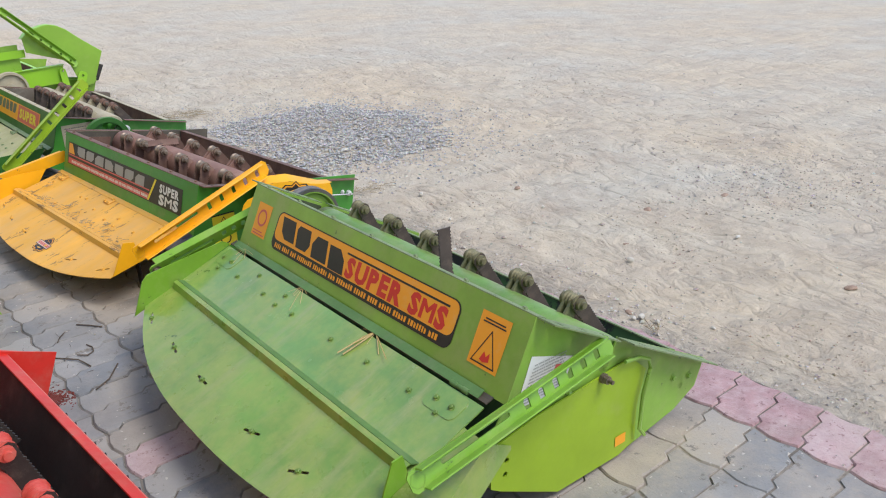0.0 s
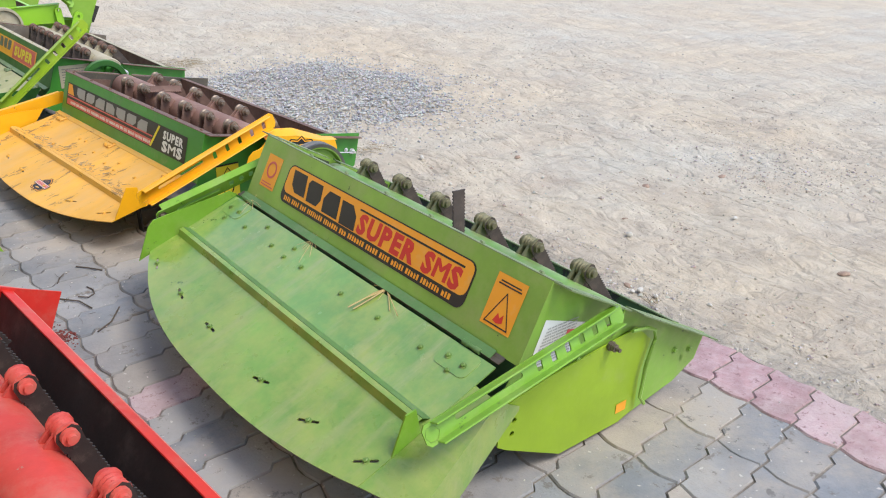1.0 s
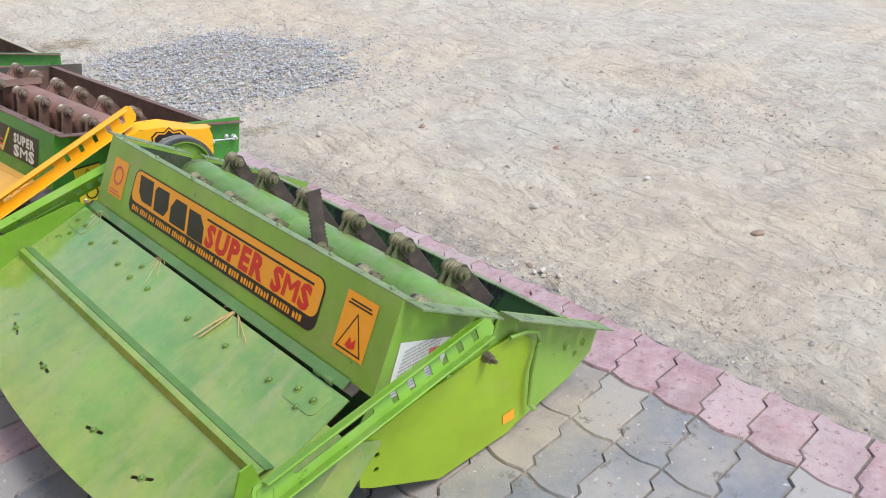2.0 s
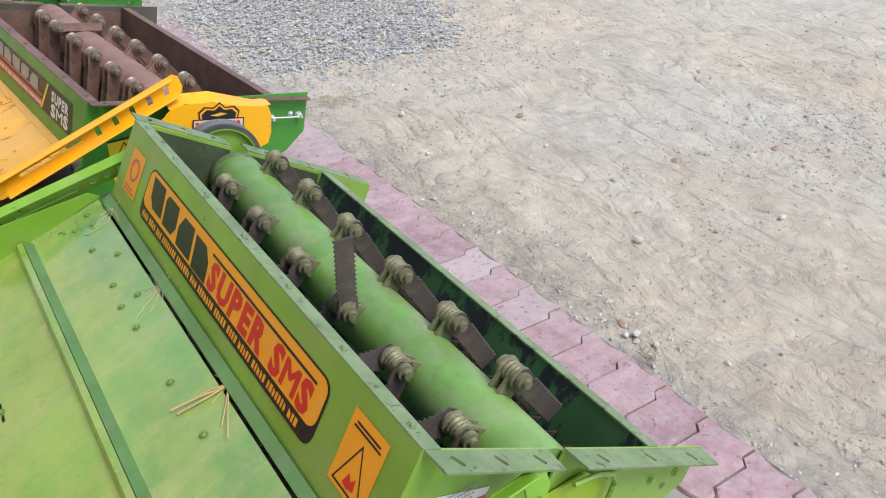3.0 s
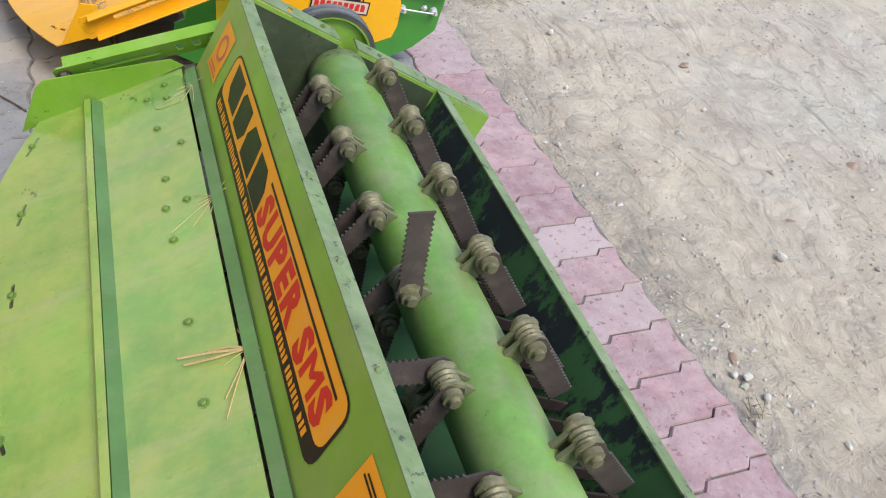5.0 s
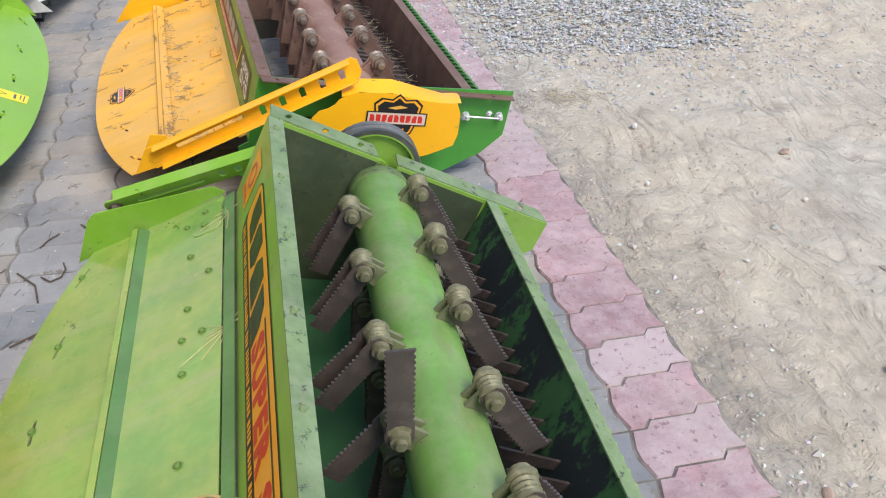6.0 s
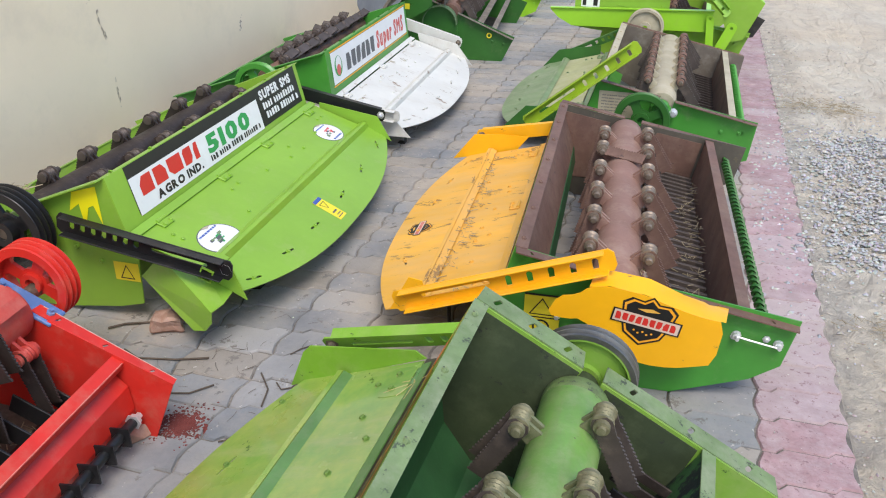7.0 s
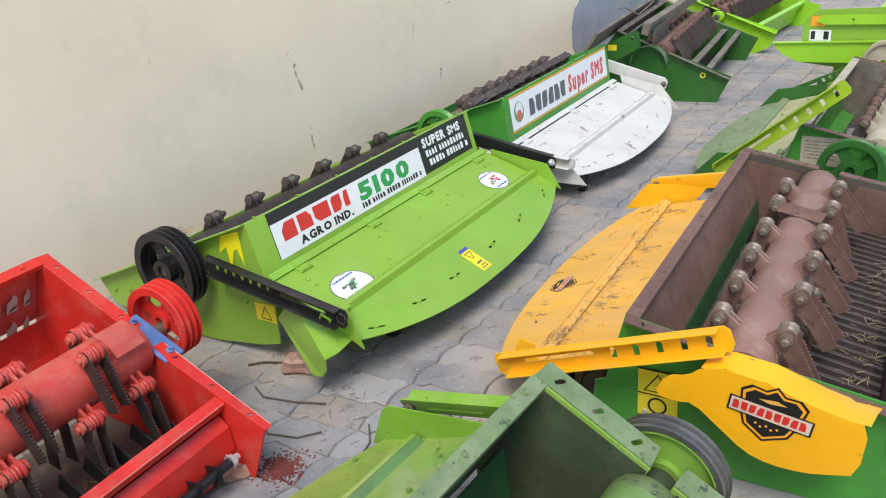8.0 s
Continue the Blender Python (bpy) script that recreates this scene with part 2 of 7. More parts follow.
# ---- mesh helpers ----
def part(name, bm, mat, parent, label="", m=None, smooth=False):
    """One mesh object under a thing or a part."""
    if isinstance(bm, bpy.types.Mesh):
        me = bm
    else:
        bmesh.ops.recalc_face_normals(bm, faces=bm.faces[:])
        me = bpy.data.meshes.new(name)
        bm.to_mesh(me)
        bm.free()
        if smooth:
            for poly in me.polygons:
                poly.use_smooth = True
            me.set_sharp_from_angle(angle=radians(38))
    if mat and not me.materials:
        me.materials.append(mat)
    ob = new(name, me)
    ob.parent = parent
    if m is not None:
        ob.matrix_basis = m
    if label:
        ob["label"] = label
    return ob


def axes(origin, xd, yd):
    """A placing with the given origin, x direction and rough y direction."""
    x = Vector(xd).normalized()
    z = x.cross(Vector(yd)).normalized()
    y = z.cross(x)
    m = Matrix((x, y, z)).transposed().to_4x4()
    m.translation = Vector(origin)
    return m


def plate(outer, holes=(), thick=0.004):
    """A flat plate with real holes, outline in x and y, its thickness along z from 0."""
    bm = bmesh.new()
    edges = []
    for loop in (outer, *holes):
        vs = [bm.verts.new((x, y, 0)) for x, y in loop]
        edges += [bm.edges.new((vs[i], vs[(i + 1) % len(vs)])) for i in range(len(vs))]
    if holes:
        bmesh.ops.triangle_fill(bm, use_beauty=True, use_dissolve=False, edges=edges)
    else:
        bm.faces.new(bm.verts)
    bmesh.ops.recalc_face_normals(bm, faces=bm.faces[:])
    got = bmesh.ops.extrude_face_region(bm, geom=bm.faces[:])
    for v in got["geom"]:
        if isinstance(v, bmesh.types.BMVert):
            v.co.z += thick
    return bm


def strip(profile, thick, y0, y1, steps=1):
    """A bent sheet: a line of x, z points with a thickness, drawn along y."""
    bm = bmesh.new()
    pts = [Vector((x, z)) for x, z in profile]
    offs = []
    for i, p in enumerate(pts):
        d = Vector((0, 0))
        for a, b in ((i - 1, i), (i, i + 1)):
            if 0 <= a and b < len(pts):
                e = (pts[b] - pts[a]).normalized()
                d += Vector((-e.y, e.x))
        offs.append(p + d.normalized() * thick)
    loop = pts + offs[::-1]
    rings = []
    for k in range(steps + 1):
        y = y0 + (y1 - y0) * k / steps
        rings.append([bm.verts.new((p.x, y, p.y)) for p in loop])
    n = len(loop)
    for a, b in zip(rings, rings[1:]):
        for i in range(n):
            bm.faces.new((a[i], a[(i + 1) % n], b[(i + 1) % n], b[i]))
    h = len(pts)
    for ring in (rings[0], rings[-1]):
        for i in range(h - 1):
            bm.faces.new((ring[i], ring[i + 1], ring[n - 2 - i], ring[n - 1 - i]))
    return bm


def lathe(profile, seg=24, closed=False):
    """A turned body about the y axis from radius, y points."""
    bm = bmesh.new()
    rings = []
    for r, y in profile:
        if r < 1e-5:
            rings.append([bm.verts.new((0, y, 0))])
        else:
            rings.append([bm.verts.new((r * math.cos(2 * math.pi * i / seg), y, r * math.sin(2 * math.pi * i / seg))) for i in range(seg)])
    pairs = list(zip(rings, rings[1:])) + ([(rings[-1], rings[0])] if closed else [])
    for a, b in pairs:
        for i in range(seg):
            j = (i + 1) % seg
            if len(a) == 1 and len(b) == 1:
                continue
            if len(a) == 1:
                bm.faces.new((a[0], b[j], b[i]))
            elif len(b) == 1:
                bm.faces.new((a[i], a[j], b[0]))
            else:
                bm.faces.new((a[i], a[j], b[j], b[i]))
    return bm


def rounded(x0, y0, x1, y1, r, n=4):
    pts = []
    for cx, cy, a0 in ((x1 - r, y0 + r, -90), (x1 - r, y1 - r, 0), (x0 + r, y1 - r, 90), (x0 + r, y0 + r, 180)):
        for i in range(n + 1):
            a = radians(a0 + 90 * i / n)
            pts.append((cx + r * math.cos(a), cy + r * math.sin(a)))
    return pts


def slot(cx, cy, length, width, angle=0.0, n=3):
    """A round-ended slot outline."""
    c, s = math.cos(radians(angle)), math.sin(radians(angle))
    return [(cx + x * c - y * s, cy + x * s + y * c) for x, y in rounded(-length / 2, -width / 2, length / 2, width / 2, width * 0.48, n)]


def circle(cx, cy, r, n=12):
    return [(cx + r * math.cos(2 * math.pi * i / n), cy + r * math.sin(2 * math.pi * i / n)) for i in range(n)]


def block(sx, sy, sz, bevel=0.003):
    bm = bmesh.new()
    bmesh.ops.create_cube(bm, size=1)
    for v in bm.verts:
        v.co = Vector((v.co.x * sx, v.co.y * sy, v.co.z * sz))
    if bevel:
        bmesh.ops.bevel(bm, geom=bm.edges[:], offset=bevel, segments=1, affect="EDGES")
    return bm


def rod(points, r, seg=6):
    """A round bar along a line of points."""
    bm = bmesh.new()
    rings = []
    pts = [Vector(p) for p in points]
    for i, p in enumerate(pts):
        d = (pts[min(i + 1, len(pts) - 1)] - pts[max(i - 1, 0)]).normalized()
        side = d.cross(Vector((0.13, 0.21, 0.97))).normalized()
        up = side.cross(d)
        rings.append([bm.verts.new(p + (side * math.cos(2 * math.pi * k / seg) + up * math.sin(2 * math.pi * k / seg)) * r) for k in range(seg)])
    for a, b in zip(rings, rings[1:]):
        for k in range(seg):
            bm.faces.new((a[k], a[(k + 1) % seg], b[(k + 1) % seg], b[k]))
    bm.faces.new(rings[0])
    bm.faces.new(rings[-1])
    return bm


def within(parent, m):
    """A placing given in the thing's own space, as seen from one of its parts."""
    chain, o = Matrix.Identity(4), parent
    while o is not None and o.parent is not None:
        chain = o.matrix_basis @ chain
        o = o.parent
    return chain.inverted() @ m


TEXTS = {}


def words(body, height, stretch=1.0, shear=0.0):
    """The mesh of a line of lettering with its lower left corner at the origin; returns it and its width."""
    key = (body, height, stretch, shear)
    if key not in TEXTS:
        cu = bpy.data.curves.new("lettering", "FONT")
        cu.body, cu.size, cu.shear, cu.resolution_u, cu.offset = body, height * 1.38, shear, 2, 0.0 if body == "M" else height * 0.075
        ob = bpy.data.objects.new("lettering", cu)
        scene.collection.objects.link(ob)
        dg = bpy.context.evaluated_depsgraph_get()
        me = bpy.data.meshes.new_from_object(ob.evaluated_get(dg))
        me.materials.clear()
        bpy.data.objects.remove(ob)
        x0 = min(v.co.x for v in me.vertices)
        for v in me.vertices:
            v.co.x = (v.co.x - x0) * stretch
        TEXTS[key] = (me, max(v.co.x for v in me.vertices))
    return TEXTS[key]


def letter(body, x, y, width, height, mat, parent, m, shear=0.0, up=0.0016):
    """Lettering fitted into a width and a height on the surface m."""
    marks, at = [], 0.0
    for ch in body:
        if ch == " ":
            at += height * 0.42
            continue
        me, w = words(ch, height, 1.0, shear)
        marks.append((ch, me, at))
        at += w + height * 0.13
    k = width / (at - height * 0.13)
    for ch, me, a in marks:
        me = me.copy()
        for v in me.vertices:
            v.co.x *= k
        part("letter", me, mat, parent, "", within(parent, m @ Matrix.Translation((x + a * k, y, up))))
        if ch == "M":
            for d in (-0.05, 0.05):
                part("letter", me.copy(), mat, parent, "", within(parent, m @ Matrix.Translation((x + a * k + d * height, y, up + d * 0.002))))


def bars(boxes, mat, parent, m, up=0.0016, name="lettering_bar", slant=0.0):
    """Flat printed bars, each x0, y0, x1, y1."""
    for x0, y0, x1, y1 in boxes:
        bm = bmesh.new()
        s = slant * (y1 - y0)
        bm.faces.new([bm.verts.new(p) for p in ((x0, y0, 0), (x1, y0, 0), (x1 + s, y1, 0), (x0 + s, y1, 0))])
        part(name, bm, mat, parent, "", within(parent, m @ Matrix.Translation((0, 0, up))))


MARKS = (
    [(0, 0), (1, 0), (1, 0.62), (0.72, 1), (0, 1)],
    [(0, 0.30), (0.26, 0), (1, 0), (1, 1), (0, 1)],
    [(0, 0), (0.74, 0), (1, 0.34), (1, 1), (0.18, 1), (0, 0.80)],
    [(0, 0), (1, 0), (1, 1), (0.30, 1), (0, 0.58)],
)


def maker_marks(boxes, mat, parent, m, up=0.0018, slant=0.0, first=0):
    """A maker's name as plain heavy shapes, one to a box."""
    for i, (x0, y0, x1, y1) in enumerate(boxes):
        ring = MARKS[(first + i) % len(MARKS)]
        sticker([(x0 + a * (x1 - x0) + slant * b * (y1 - y0), y0 + b * (y1 - y0)) for a, b in ring], mat, parent, m, up=up, name="maker_mark")


def sticker(outline, mat, parent, m, label="", up=0.0008, name="sticker"):
    bm = bmesh.new()
    bm.faces.new([bm.verts.new((x, y, 0)) for x, y in outline])
    return part(name, bm, mat, parent, label, within(parent, m @ Matrix.Translation((0, 0, up))))


def folded(points, faces, thick=0.005):
    """A bent plate through a few corners."""
    bm = bmesh.new()
    vs = [bm.verts.new(p) for p in points]
    for f in faces:
        bm.faces.new([vs[i] for i in f])
    bmesh.ops.recalc_face_normals(bm, faces=bm.faces[:])
    bmesh.ops.solidify(bm, geom=bm.faces[:], thickness=thick)
    return bm


def rect(x0, y0, x1, y1):
    return [(x0, y0), (x1, y0), (x1, y1), (x0, y1)]


def text_line(x, y, width, height, rng, n=8):
    """Word-like bars along one line."""
    out, at = [], x
    while at < x + width - 0.3 * height:
        w = min(rng.uniform(0.9, 2.6) * height, x + width - at)
        out.append((at, y, at + w, y + height))
        at += w + 0.32 * height
    return out


def small_print(lines, mat, parent, m, seed, up=0.0016):
    """Lines of print too small to read, as character-sized bars in one sheet; each line x, y, width, height."""
    rg = random.Random(seed)
    bm = bmesh.new()
    for x, y, width, h in lines:
        at, left = x, rg.randint(3, 8)
        while at < x + width:
            w = h * rg.uniform(0.38, 0.62)
            k = rg.choice((0.0, 0.0, 0.3))
            bm.faces.new([bm.verts.new(q) for q in ((at, y, 0), (at + w, y, 0), (at + w, y + h * (1 - k), 0), (at, y + h, 0))])
            left -= 1
            at += w + h * (0.24 if left else 0.7)
            left = left or rg.randint(3, 9)
    return part("small_print", bm, mat, parent, "", within(parent, m @ Matrix.Translation((0, 0, up))))


def thing(name, label, category, x, y, yaw=0.0, z=0.0, group="", kind=""):
    ob = new(name)
    ob.empty_display_size = 0.2
    ob.matrix_basis = pose(x, y, z, 0, 0, yaw)
    return tagged(ob, label, category, group, kind)


# ---- straw chopper attachments ----
def join(bm, other, m=None):
    """Adds another bmesh to bm."""
    me = bpy.data.meshes.new("piece")
    other.to_mesh(me)
    other.free()
    if m is not None:
        me.transform(m)
    bm.from_mesh(me)
    bpy.data.meshes.remove(me)
    return bm


def finished(bm, name, mat, smooth=False):
    """A mesh that several parts share."""
    bmesh.ops.recalc_face_normals(bm, faces=bm.faces[:])
    me = bpy.data.meshes.new(name)
    bm.to_mesh(me)
    bm.free()
    if smooth:
        for poly in me.polygons:
            poly.use_smooth = True
        me.set_sharp_from_angle(angle=radians(38))
    me.materials.append(mat)
    return me


def blade_bm(length=0.175, width=0.05, teeth=13):
    """A serrated flail knife, its eye at the origin and its length along x."""
    pts = [(-0.018, -width * 0.32), (-0.004, -width * 0.5)]
    x0, x1 = 0.03, length - 0.004
    for i in range(teeth):
        a = x0 + (x1 - x0) * i / teeth
        b = x0 + (x1 - x0) * (i + 0.6) / teeth
        pts += [(a, -width * 0.5), (b, -width * 0.5 + 0.0045)]
    pts += [(length, -width * 0.5), (length, width * 0.5)]
    for i in range(teeth):
        a = x1 - (x1 - x0) * i / teeth
        b = x1 - (x1 - x0) * (i + 0.6) / teeth
        pts += [(a, width * 0.5), (b, width * 0.5 - 0.0045)]
    pts += [(-0.004, width * 0.5), (-0.018, width * 0.32)]
    return plate(pts, (), 0.0055)


def bolt_bm():
    """A cross bolt with washers, a sleeve and a nut, along y."""
    bm = lathe([(0, -0.046), (0.009, -0.046), (0.0095, -0.038), (0.016, -0.037), (0.016, -0.026), (0.023, -0.025), (0.023, -0.020), (0.018, -0.019),
                (0.0215, -0.014), (0.018, -0.010), (0.0215, -0.005), (0.0185, 0.0), (0.0215, 0.005), (0.0185, 0.010), (0.024, 0.014), (0.024, 0.019), (0.017, 0.020), (0.017, 0.031), (0, 0.032)], 12)
    bmesh.ops.scale(bm, vec=(1.12, 1.08, 1.12), verts=bm.verts[:])
    return bm


def lug_bm(reach, mat_thick=0.009):
    """A welded ear that carries the cross bolt; root at the origin, reach along x."""
    pts = [(-0.02, -0.024), (reach, -0.019), (reach + 0.014, -0.016), (reach + 0.022, 0), (reach + 0.014, 0.016), (reach, 0.019), (-0.02, 0.024)]
    return plate(pts, (), mat_thick)


def small_bolt_bm(r=0.0085):
    return lathe([(r * 1.5, 0), (r * 1.5, 0.0015), (r, 0.002), (r, 0.007), (r * 0.7, 0.0085), (0, 0.0085)], 6)


def pulley_bm(r, width, grooves, hub):
    """A grooved belt wheel about y with a dished web."""
    prof = [(hub * 0.45, width * 0.75), (hub, width * 0.75), (hub, width * 0.25), (r * 0.80, width * 0.2), (r * 0.86, width * 0.5), (r * 0.985, width * 0.5)]
    step = width / (grooves + 0.2)
    y = width * 0.5
    for g in range(grooves):
        prof += [(r, y - 0.1 * step), (r * 0.90, y - 0.4 * step), (r * 0.90, y - 0.62 * step), (r, y - 0.92 * step)]
        y -= step
    prof += [(r * 0.985, -width * 0.5), (r * 0.86, -width * 0.5), (r * 0.80, -width * 0.2), (hub, -width * 0.25), (hub, -width * 0.6), (hub * 0.45, -width * 0.6)]
    return lathe(prof, 40, closed=True)


def pulley_rim_bm(r, width, grooves):
    step = width / (grooves + 0.2)
    prof = [(r * 0.90, width * 0.515), (r * 1.0, width * 0.515)]
    y = width * 0.515
    for g in range(grooves):
        prof += [(r * 1.012, y - 0.1 * step), (r * 0.912, y - 0.4 * step), (r * 0.912, y - 0.62 * step), (r * 1.012, y - 0.92 * step)]
        y -= step
    prof += [(r * 1.0, -width * 0.515), (r * 0.90, -width * 0.515)]
    return lathe(prof, 40)


def spoked_pulley_bm(r, width, grooves, hub, spokes=4):
    """A grooved belt wheel about y with a web pierced by round openings."""
    step = width / (grooves + 0.2)
    prof = [(r * 0.78, width * 0.5), (r * 0.985, width * 0.5)]
    y = width * 0.5
    for g in range(grooves):
        prof += [(r, y - 0.1 * step), (r * 0.88, y - 0.42 * step), (r * 0.88, y - 0.6 * step), (r, y - 0.92 * step)]
        y -= step
    prof += [(r * 0.985, -width * 0.5), (r * 0.78, -width * 0.5)]
    bm = lathe(prof, 40, closed=True)
    rr = (r * 0.80 + hub) / 2
    gaps = []
    for i in range(spokes):
        a0, half = 2 * math.pi * i / spokes + 0.3, math.pi / spokes * 0.68
        outer_r, inner_r = r * 0.73, hub * 1.35
        gaps.append([(outer_r * math.cos(a0 + half * q), outer_r * math.sin(a0 + half * q)) for q in (-0.85, -0.4, 0, 0.4, 0.85)] + [((outer_r - 0.012) * math.cos(a0 + half), (outer_r - 0.012) * math.sin(a0 + half))]
                    + [(inner_r * math.cos(a0 + half * q), inner_r * math.sin(a0 + half * q)) for q in (0.7, 0, -0.7)] + [((outer_r - 0.012) * math.cos(a0 - half), (outer_r - 0.012) * math.sin(a0 - half))])
    web = plate(circle(0, 0, r * 0.80, 36), gaps, 0.012)
    join(bm, web, axes((0, 0.006, 0), (1, 0, 0), (0, 0, 1)))
    join(bm, lathe([(hub * 0.5, -width * 0.3), (hub, -width * 0.3), (hub, width * 0.55), (hub * 0.5, width * 0.55)], 20, closed=True))
    return bm


def arm_bm(length, width, notches, slot_at=0.28):
    """A notched channel arm: web in x and y, two flanges towards +z."""
    holes = [slot(length * slot_at, width * 0.05, length * 0.34, 0.013)] if notches else []
    for i in range(notches):
        cx = length * (0.54 + 0.40 * i / max(1, notches - 1))
        holes.append([(cx - 0.010, -width * 0.26), (cx + 0.007, -width * 0.26), (cx + 0.010, width * 0.12), (cx + 0.004, width * 0.20), (cx - 0.004, width * 0.20), (cx - 0.009, width * 0.10)])
    outer = [(-0.022, -width * 0.3), (-0.012, -width * 0.5), (length + 0.008, -width * 0.5), (length + 0.02, -width * 0.25), (length + 0.02, width * 0.3), (length + 0.006, width * 0.5), (-0.012, width * 0.5), (-0.022, width * 0.3)]
    bm = plate(outer, holes, 0.005)
    for s in (-1, 1):
        fl = block(length * 0.98, 0.005, 0.03, 0.0015)
        join(bm, fl, Matrix.Translation((length * 0.5, s * (width * 0.5 - 0.0035), 0.0185)))
    return bm


def coil_bm(length, r, pitch, wire):
    n = int(length / pitch * 10)
    return rod([(r * math.cos(2 * math.pi * i / 10), length * i / n, r * math.sin(2 * math.pi * i / 10)) for i in range(n + 1)], wire, 4)


SHARED = {}


def shared(key, make, mat, smooth=False):
    k = (key, mat.name)
    if k not in SHARED:
        SHARED[k] = finished(make(), key.split("/")[0], mat, smooth)
    return SHARED[k]


def add_rotor(root, S):
    """The knife drum: tube, welded ears, cross bolts and hanging knives."""
    rx, rz, r, L = S["rx"], S["rz"], S.get("r", 0.075), S["L"]
    tube = lathe([(0.02, 0.012), (r * 0.94, 0.012), (r, 0.02)] + [(r, 0.02 + (L - 0.04) * i / 12) for i in range(1, 12)] + [(r, L - 0.02), (r * 0.94, L - 0.012), (0.02, L - 0.012)], 32, closed=True)
    rot = part("rotor", tube, S["m_rotor"], root, S.get("rotor_label", ""), Matrix.Translation((rx, 0, rz)), True)
    ys0 = 0.0 if "near" in S.get("no_bearing", ()) else -0.10
    part("shaft", lathe([(0, ys0), (0.022, ys0), (0.022, L + 0.11), (0, L + 0.11)], 14), S.get("m_shaft", M_BOLT), rot, smooth=True)
    blade = shared("flail_blade/%.3f" % S.get("blade", 0.175), lambda: blade_bm(S.get("blade", 0.175)), S["m_blade"])
    bolt = shared("cross_bolt", bolt_bm, S["m_bolt"], True)
    reach = S.get("reach", 0.125)
    lug = shared("blade_ear/%.3f" % reach, lambda: lug_bm(reach - r), S.get("m_ear", S["m_rotor"]))
    tip = shared("bolt_tip", lambda: lathe([(0.0115, -0.048), (0.0115, -0.056), (0.009, -0.06), (0, -0.06)], 8), S["m_tip"]) if S.get("m_tip") else None
    rng = random.Random(S["seed"])
    for ang, ys, hang in S["rows"]:
        c, s = math.cos(radians(ang)), math.sin(radians(ang))
        for k, y in enumerate(ys):
            for dy in (-0.012, 0.012):
                part("blade_ear", lug, None, rot, "", axes((r * c, y + dy + 0.0045, r * s), (c, 0, s), (-s, 0, c)))
            part("cross_bolt", bolt, None, rot, "", pose(reach * c, y, reach * s, 0, rng.uniform(0, 60), 0))
            if tip is not None:
                part("bolt_tip", tip, None, rot, "", Matrix.Translation((reach * c, y, reach * s)))
            flat_lying = isinstance(hang, tuple)
            h = 0 if flat_lying else hang + rng.uniform(-7, 7)
            lift = S.get("lift", {}).get((ang, k))
            for dy in (-0.023, 0.023):
                hh = radians(h + rng.uniform(-4, 4))
                d = (math.cos(hh), 0, math.sin(hh))
                if flat_lying:
                    d = (hang[0] + rng.uniform(-0.05, 0.05), hang[1], hang[2] + rng.uniform(-0.03, 0.03) + dy * 1.5)
                    pd = Vector((1, 0, hang[3] + rng.uniform(0.0, 0.3)))
                elif lift is not None and dy == lift[0]:
                    d = lift[1]
                    pd = Vector(lift[2])
                else:
                    pd = Vector((-d[2], 0, d[0]))
                part("flail_blade", blade, None, rot, "", axes((reach * c, y + dy, reach * s), d, pd))
    return rot


